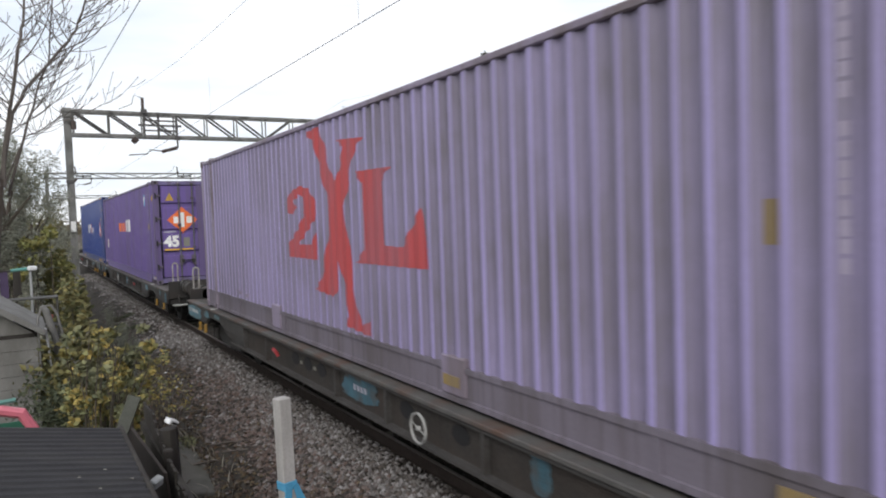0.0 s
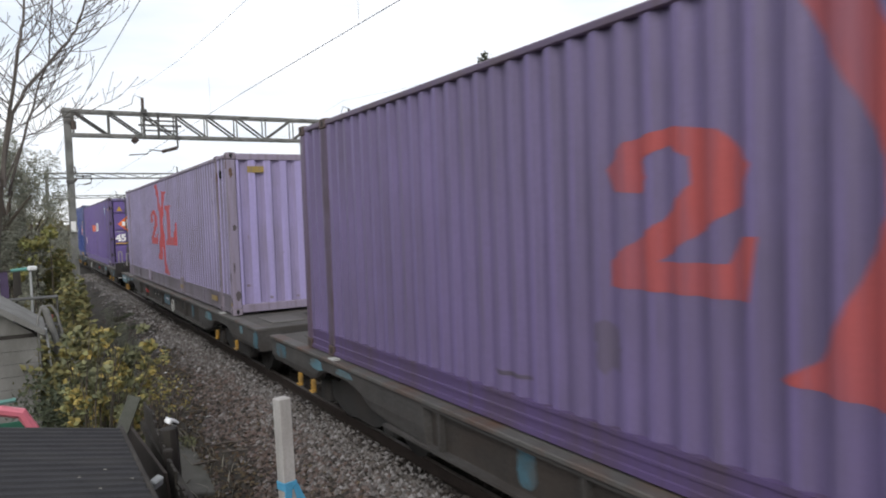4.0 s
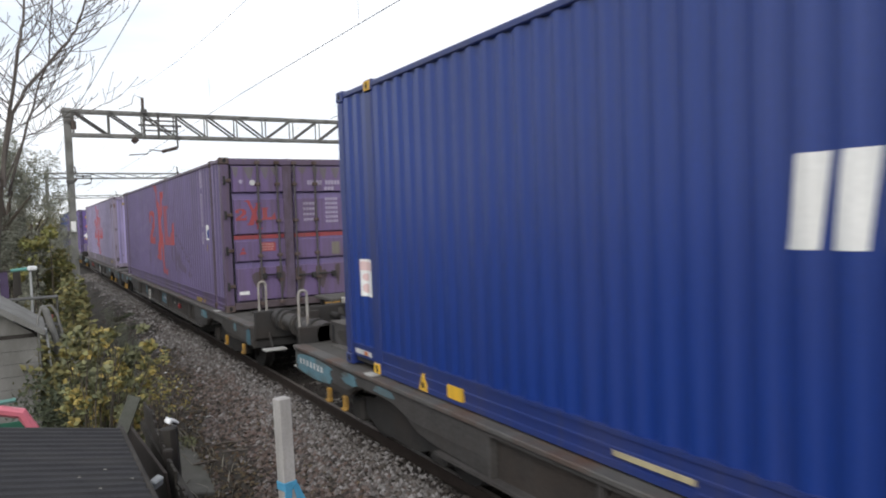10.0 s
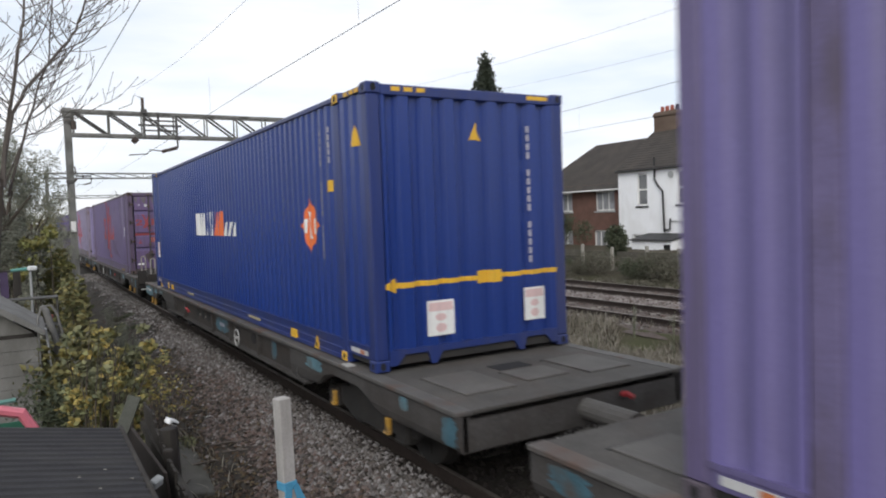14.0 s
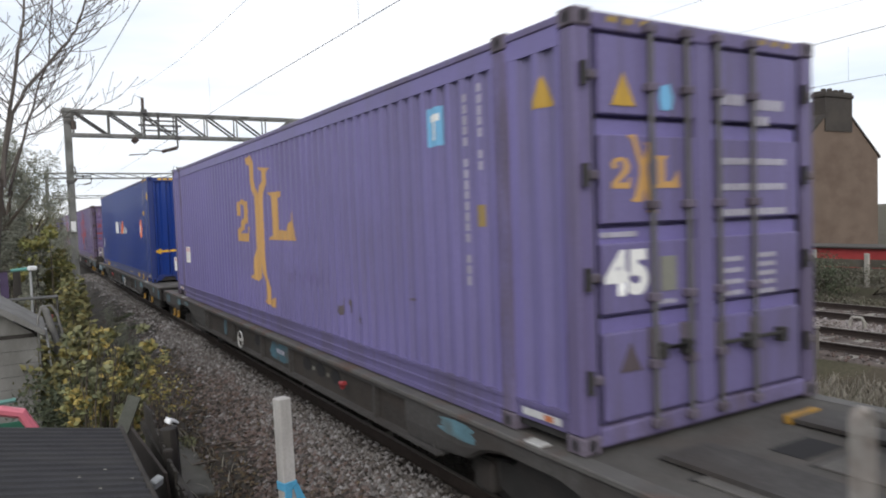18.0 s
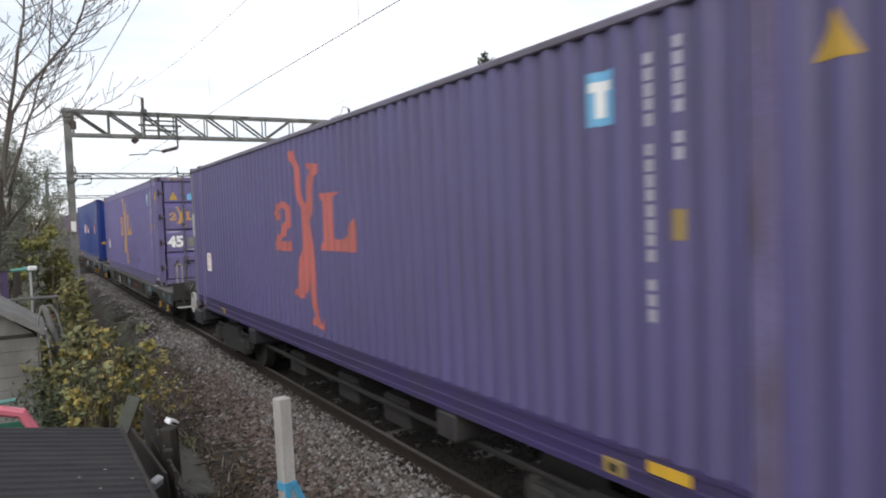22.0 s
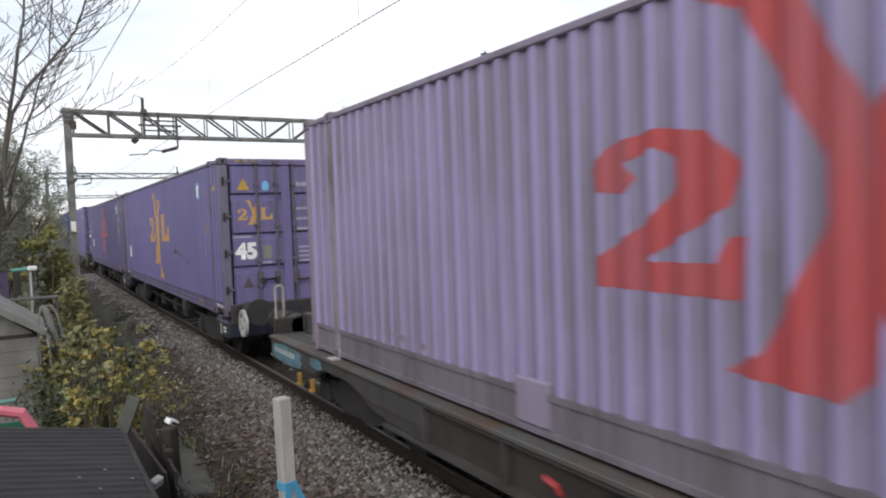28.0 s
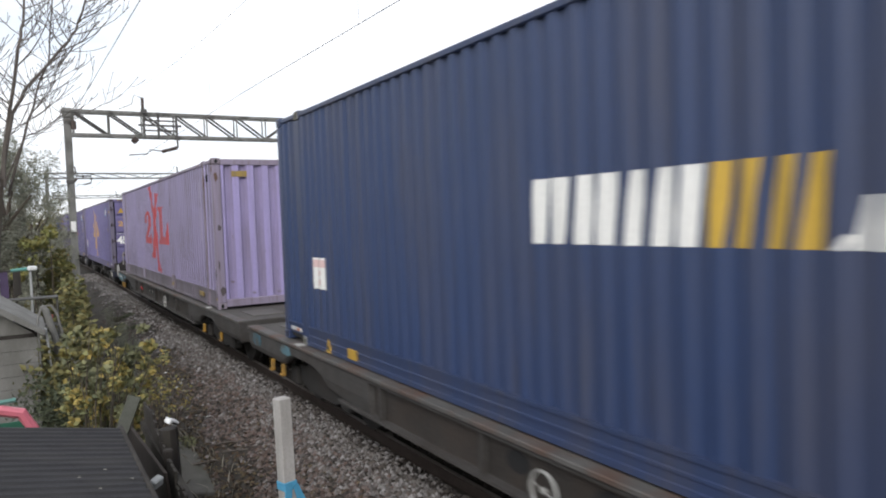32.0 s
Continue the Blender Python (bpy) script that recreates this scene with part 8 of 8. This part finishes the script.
def paling_fence():
    f = thing("paling_fence", "dark rotting timber fence with a leaning board and rail", "fence")
    rnd = random.Random(2)
    y = 5.15
    while y < 7.6:
        top = 0.66 + rnd.uniform(-0.06, 0.06) + 0.10 * (y - 6.0)
        x = 0.88 + 0.03 * (y - 5)
        part("paling", boxes((x - 0.012, x + 0.012, y, y + 0.10, -0.6, top), bevel=0.004), "dark_timber", f)
        y += 0.115
    for z in (0.0, 0.5):
        part("rail", boxes((0.90, 0.95, 5.1, 7.6, z, z + 0.08)), "dark_timber", f)
    post = part("post", pipe([(0.99, 6.35, -0.6), (0.985, 6.35, 0.3), (0.97, 6.35, 0.80)], [0.085, 0.08, 0.075], 8), "dark_timber", f, "thick weathered round fence post")
    brd = part("leaning_board", boxes((-0.055, 0.055, -0.014, 0.014, -0.34, 0.44), bevel=0.004), "mossy_board", f, "grey-green leaning fence board")
    brd.matrix_local = pose(0.60, 6.75, 0.62, -14, 20, -20)
    sheet = part("brown_sheet", boxes((-0.012, 0.012, -0.75, 0.62, -0.75, 0.62), bevel=0.004), "rotten_board", f, "dark red-brown rotting board")
    sheet.matrix_local = pose(0.83, 6.35, 0.12, 4, -7, 4)
    part("stub_post", boxes((0.885, 0.96, 6.05, 6.13, -0.6, 0.70), bevel=0.012), "dark_timber", f)
    part("wire_mesh", tubes([((1.0, 6.3, 0.1 * i - 0.3), (1.35, 4.6, 0.1 * i - 0.3)) for i in range(6)], 0.004, 4), "dark_steel", f)


paling_fence()


def small_garden_things():
    tag = thing("plastic_box", "small white plastic box fixed on top of the fence post", "box", m=pose(0.995, 6.3, 0.865, 24, 26, 42))
    part("shell", boxes((-0.06, 0.06, -0.032, 0.032, -0.022, 0.022), bevel=0.006), "white_plastic", tag)
    part("slot", boxes((-0.03, 0.05, -0.037, -0.034, -0.008, 0.008)), "dark_mark", tag)
    c = thing("plastic_carton", "crumpled white plastic carton lodged behind the shed roof", "carton", m=pose(0.72, 5.35, 0.70, 20, -15, 35))
    part("shell", boxes((-0.045, 0.045, -0.03, 0.03, -0.035, 0.035), bevel=0.01), "grey_pipe", c)
    p = thing("plastic_bag", "pale crumpled plastic bag by the fence", "bag", m=pose(0.80, 4.95, 0.60))
    bm = bmesh.new()
    bmesh.ops.create_icosphere(bm, subdivisions=2, radius=0.07)
    for v in bm.verts:
        v.co *= 0.8 + 0.5 * noise.noise(v.co * 18)
        v.co.z *= 1.4
    part("film", bm, "grey_pipe", p)
    # the stake with blue tape
    s = thing("wooden_stake", "pale square timber stake with blue tape wound round it", "stake", m=pose(1.145, 3.68, 1.59, -1.0, -0.6, 12))
    part("shaft", boxes((-0.037, 0.037, -0.037, 0.037, -2.2, 0.0), bevel=0.005), "pale_timber", s)
    tape = part("tape", boxes((-0.041, 0.041, -0.041, 0.041, -0.50, -0.452), bevel=0.004), "blue_tape", s, "bright blue plastic tape")
    part("tape_end", prism([(-0.035, -0.47), (0.005, -0.49), (-0.01, -0.60), (-0.04, -0.66), (-0.055, -0.62)], 1, -0.048, -0.044), "blue_tape", tape)
    part("tape_end", prism([(0.01, -0.48), (0.04, -0.47), (0.095, -0.60), (0.075, -0.66), (0.03, -0.56)], 1, -0.050, -0.046), "blue_tape", tape)
    # the old shed behind
    h = thing("old_shed", "weathered grey timber shed with a sagging felt roof", "shed", m=pose(-0.95, 11.6, -0.6))
    k = 0
    z = 0.0
    while z < 1.62:
        part("board", boxes((-0.9, 1.0, -0.62, -0.60, z, z + 0.165)), "grey_timber", h)
        part("board", boxes((1.0, 1.02, -0.62, 0.9, z, z + 0.165)), "grey_timber", h)
        z += 0.17
    part("wall_core", boxes((-0.9, 0.995, -0.595, 0.9, 0.0, 1.75)), "dark_timber", h)
    part("roof", prism([(-1.05, 2.22), (0.55, 2.20), (1.13, 1.78), (1.11, 1.72), (0.52, 2.12), (-1.05, 2.14)], 1, -0.78, 1.0), "grey_timber", h, "grey weathered shed roof")
    part("gable_board", prism([(-0.9, 1.75), (0.98, 1.75), (0.52, 2.11), (-0.9, 2.13)], 1, -0.60, -0.58), "grey_timber", h)
    # garden clutter
    toy = thing("toy_house", "pink and mint plastic garden play frame", "toy", m=pose(-0.28, 8.0, -0.55))
    part("arch", pipe([(-0.42, 0, 0.0), (-0.40, 0, 1.24), (-0.30, 0, 1.33), (0.0, 0, 1.35), (0.16, 0, 1.30), (0.25, 0, 1.14), (0.27, 0, 0.0)], 0.055, 8), "pink_plastic", toy, "pink plastic arch")
    part("top_bar", tubes([((-0.5, 0.05, 1.40), (0.12, 0.05, 1.43))], 0.022, 8), "mint_plastic", toy, "mint green plastic bar")
    part("panel", boxes((-0.36, 0.2, 0.02, 0.05, 0.5, 1.22), bevel=0.01), "green_plastic", toy)
    part("base", boxes((-0.5, 0.35, -0.2, 0.3, -0.05, 0.1), bevel=0.02), "green_plastic", toy)
    line = thing("clothes_airer", "cluttered airer with purple and navy cloths behind the shed", "airer", m=pose(-0.45, 13.6, -0.55))
    for x in (-0.45, 0.50):
        part("leg", tubes([((x, 0, 0), (x, 0, 2.45))], 0.02, 6), "grey_pipe", line)
    part("bar", tubes([((-0.5, 0, 2.42), (0.22, 0, 2.44))], 0.018, 6), "dark_timber", line)
    part("bar_sleeve", tubes([((0.22, 0, 2.44), (0.54, 0, 2.46))], 0.030, 8), "mint_plastic", line, "teal plastic sleeve")
    for x, w, lo, m in ((-0.30, 0.16, 1.75, "purple_cloth"), (-0.10, 0.14, 1.85, "navy_cloth"), (0.12, 0.12, 1.9, "purple_cloth"), (0.30, 0.12, 2.0, "dark_timber")):
        part("cloth", prism([(x - w / 2, lo), (x + w / 2, lo + 0.04), (x + w * 0.45, 2.42), (x - w * 0.45, 2.42)], 1, -0.02, 0.02), m, line)
    part("lamp_head", boxes((0.46, 0.60, -0.06, 0.06, 2.42, 2.50), bevel=0.02), "white_plastic", line)
    d = thing("drain_pipe_offcut", "bent pale plastic pipe leaning by the old shed", "pipe", m=pose(0.28, 11.4, -0.55))
    part("tube", pipe([(0.10, 0, 0), (0.08, 0, 1.0), (0.02, 0.05, 1.55), (-0.08, 0.05, 1.95), (-0.14, 0.05, 2.0)], 0.045, 8), "grey_timber", d)


small_garden_things()


def garden_clutter():
    """Odds and ends heaped between the old shed and the railway hedge."""
    rnd = random.Random(14)
    z = -0.55
    for k, (x, y, h, lean) in enumerate(((0.10, 12.4, 1.7, -10), (0.30, 12.7, 1.5, 24), (-0.18, 12.8, 2.0, -6))):
        pl = tagged(part("timber_plank", boxes((-0.035, 0.035, -0.012, 0.012, 0.0, h), bevel=0.004), "grey_timber" if k % 2 else "mossy_board"), "weathered loose plank leaning in the garden heap", "plank", "planks in the garden heap")
        pl.matrix_world = pose(x, y, z, -4, lean, 20 * k)
    hoop = thing("tube_hoop", "pale bent metal tube hoop standing beside the old shed", "tube hoop", m=pose(0.20, 11.0, z))
    part("bend", pipe([(-0.10, 0, 0.9), (-0.11, 0, 1.85), (-0.06, 0, 2.05), (0.06, 0, 2.06), (0.13, 0, 1.92), (0.22, 0, 1.45), (0.30, 0, 1.22), (0.44, 0, 1.30), (0.52, 0, 1.18)], 0.017, 7), "grey_timber", hoop)
    part("stay", pipe([(0.02, 0.05, 0.0), (0.03, 0.05, 1.1), (-0.02, 0.05, 1.75)], 0.016, 6), "grey_pipe", hoop)
    stand = thing("metal_shelf", "rusty wire shelf heaped with garden odds and ends", "shelf", m=pose(0.05, 13.1, z))
    for x in (-0.35, 0.35):
        for y in (-0.15, 0.15):
            part("post", tubes([((x, y, 0.0), (x, y, 2.0))], 0.014, 6), "dark_steel", stand)
    for zz in (1.1, 1.55, 2.0):
        part("tray", boxes((-0.37, 0.37, -0.17, 0.17, zz - 0.012, zz + 0.012), bevel=0.004), "dark_steel", stand)
    for k, (x, zz, w, h, m) in enumerate(((-0.22, 1.562, 0.14, 0.24, "purple_cloth"), (0.24, 1.562, 0.08, 0.14, "terracotta"), (-0.1, 1.112, 0.2, 0.22, "green_plastic"))):
        tub = thing("garden_tub", "small plastic or clay tub on the garden shelf", "tub", "tubs on the garden shelf", m=pose(0.05 + x, 13.1, z + zz))
        bm = bmesh.new()
        tube(bm, (0, 0, 0), (0, 0, h), w * 0.4, w * 0.52, 12)
        part("body", bm, m, tub)
        part("rim", tubes([((0, 0, h - 0.012), (0, 0, h + 0.004))], w * 0.56, 12), m, tub)


garden_clutter()


def yellow_shrub():
    t = thing("autumn_shrub", "straggling shrub with yellow and green autumn leaves", "bush", m=pose(0.0, 0.0, 0.0))
    rnd = random.Random(8)
    blobs, green = [], []
    # sprays of leaves along upright stems
    for i in range(34):
        x0, y0 = 0.25 + 0.60 * rnd.random(), 7.9 + 1.0 * rnd.random()
        lean = rnd.uniform(-0.15, 0.50)
        top = rnd.uniform(0.75, 1.60) - 0.40 * abs(lean)
        x1, y1 = x0 + lean, y0 + rnd.uniform(-0.2, 0.6)
        part("stem", pipe([(x0, y0, -0.6), (x0 + lean * 0.3, (y0 + y1) / 2, top * 0.45), (x1, y1, top)], [0.013, 0.009, 0.003], 5), "bark", t)
        for k in range(6):
            f = 0.30 + 0.14 * k + rnd.uniform(-0.05, 0.05)
            r = rnd.uniform(0.045, 0.105)
            (blobs if rnd.random() < 0.62 else green).append(((x0 + lean * f * f + rnd.uniform(-0.13, 0.13), y0 + (y1 - y0) * f + rnd.uniform(-0.12, 0.12), -0.6 + (top + 0.6) * f), (r, r, r * 0.8)))
    leaf_cloud("foliage", blobs, 3300, 0.038, "yellow_leaves", t, "", 55, gaps=-0.12, fine=5.0, narrow=0.72, droop=0.5)
    leaf_cloud("foliage", green, 2900, 0.036, "olive_leaves", t, "", 56, gaps=-0.15, fine=5.0, narrow=0.7, droop=0.5)
    r = thing("bare_shrub", "thin brown stems with few yellowing leaves at the ballast edge", "bush")
    blobs = []
    for i in range(22):
        x0, y0 = 1.0 + 0.45 * rnd.random(), 9.0 + 1.2 * rnd.random()
        x1, y1, top = x0 + rnd.uniform(-0.25, 0.3), y0 + rnd.uniform(-0.2, 0.4), rnd.uniform(0.35, 1.05)
        part("stem", pipe([(x0, y0, -0.55), ((x0 + x1) / 2 + 0.03, (y0 + y1) / 2, top * 0.5 - 0.2), (x1, y1, top)], [0.008, 0.006, 0.0025], 4), "twig", r)
        blobs.append(((x1, y1, top - 0.15), (0.10, 0.10, 0.22)))
    leaf_cloud("foliage", blobs, 1600, 0.022, "yellow_leaves", r, "", 57, gaps=0.0, fine=5.0)
    scrub("ivy_bush", [((0.1, 9.4, 0.4), (0.4, 0.5, 0.5)), ((0.0, 9.0, 0.0), (0.5, 0.6, 0.45)), ((0.5, 10.2, 0.2), (0.5, 0.6, 0.5))], 4500, 0.030, "shrub_leaves", "dark ivy growing under the autumn shrub", seed=61)
    scrub("hedge_bush", [((0.55, 11.2, 0.5), (0.25, 0.4, 0.4)), ((0.75, 12.6, 0.7), (0.25, 0.5, 0.5)), ((0.65, 13.8, 1.2), (0.3, 0.6, 0.6)), ((0.8, 15.0, 0.8), (0.3, 0.5, 0.6))], 2000, 0.05, "hedge_leaves", "tall yellow-green hedge behind the autumn shrub", seed=63)
    # loose yellow-green growth in front of the ivy, down to the foot of the gantry mast
    rnd = random.Random(64)
    for k, (x, y, z, n) in enumerate(((0.20, 16.0, 2.05, 10), (0.42, 17.0, 1.75, 10), (0.70, 18.2, 1.45, 9), (0.62, 16.4, 1.05, 9), (0.78, 15.4, 0.45, 7))):
        blobs = [((x + rnd.uniform(-0.34, 0.26), y + rnd.uniform(-0.5, 0.5), z + rnd.uniform(-0.45, 0.45)), (0.15, 0.2, 0.13)) for _ in range(n)]
        scrub("hedge_bush", blobs, 1100, 0.05, "moss_leaves" if k % 2 == 0 else "hedge_leaves", "loose yellow-green growth over the dark hedge", seed=500 + k)
    scrub("bramble_bush", [((1.15, 8.6, -0.35), (0.3, 0.4, 0.15)), ((1.35, 9.9, -0.3), (0.3, 0.5, 0.15)), ((1.4, 11.4, -0.2), (0.3, 0.7, 0.2))], 900, 0.035, "scrub_leaves", "low bramble spreading over the ballast edge", seed=62)


yellow_shrub()


def slab_and_litter():
    s = tagged(part("concrete_slab", boxes((-0.20, 0.20, -1.0, 1.0, -0.04, 0.04), bevel=0.012), "slab"), "mossy grey-green concrete slab sunk in the ground", "slab")
    s.matrix_world = pose(1.60, 8.75, land(1.60, 8.75) + 0.04, 0, 8, -6)
    rnd = random.Random(21)
    for k in range(12):
        x, y = rnd.uniform(1.4, 2.3), rnd.uniform(9.0, 15.0)
        bit = tagged(part("litter_scrap", prism([(-0.045, 0.0), (0.0, 0.03), (0.05, 0.006), (0.02, -0.025)], 2, 0.0, 0.006), "white_plastic" if k % 3 else "grey_pipe"), "small pale scrap of litter on the ballast", "litter", "litter scraps on the ballast")
        bit.matrix_world = pose(x, y, land(x, y) + 0.075, rnd.uniform(-25, 25), rnd.uniform(-25, 25), rnd.uniform(0, 180))


slab_and_litter()


def fallen_sticks():
    rnd = random.Random(4)
    for k in range(7):
        x, y = rnd.uniform(1.45, 2.0), rnd.uniform(8.4, 11.5)
        a = rnd.uniform(0.1, 0.9)
        ln = rnd.uniform(0.4, 1.1)
        z = land(x, y) + 0.09
        tagged(part("fallen_stick", pipe([(x, y, z), (x + ln * 0.5 * math.cos(a), y - ln * 0.5 * math.sin(a), z + 0.04), (x + ln * math.cos(a), y - ln * math.sin(a), z)], [0.012, 0.009, 0.004], 5), "twig"), "dead stick lying on the ballast", "stick", "fallen sticks")


fallen_sticks()


motions()
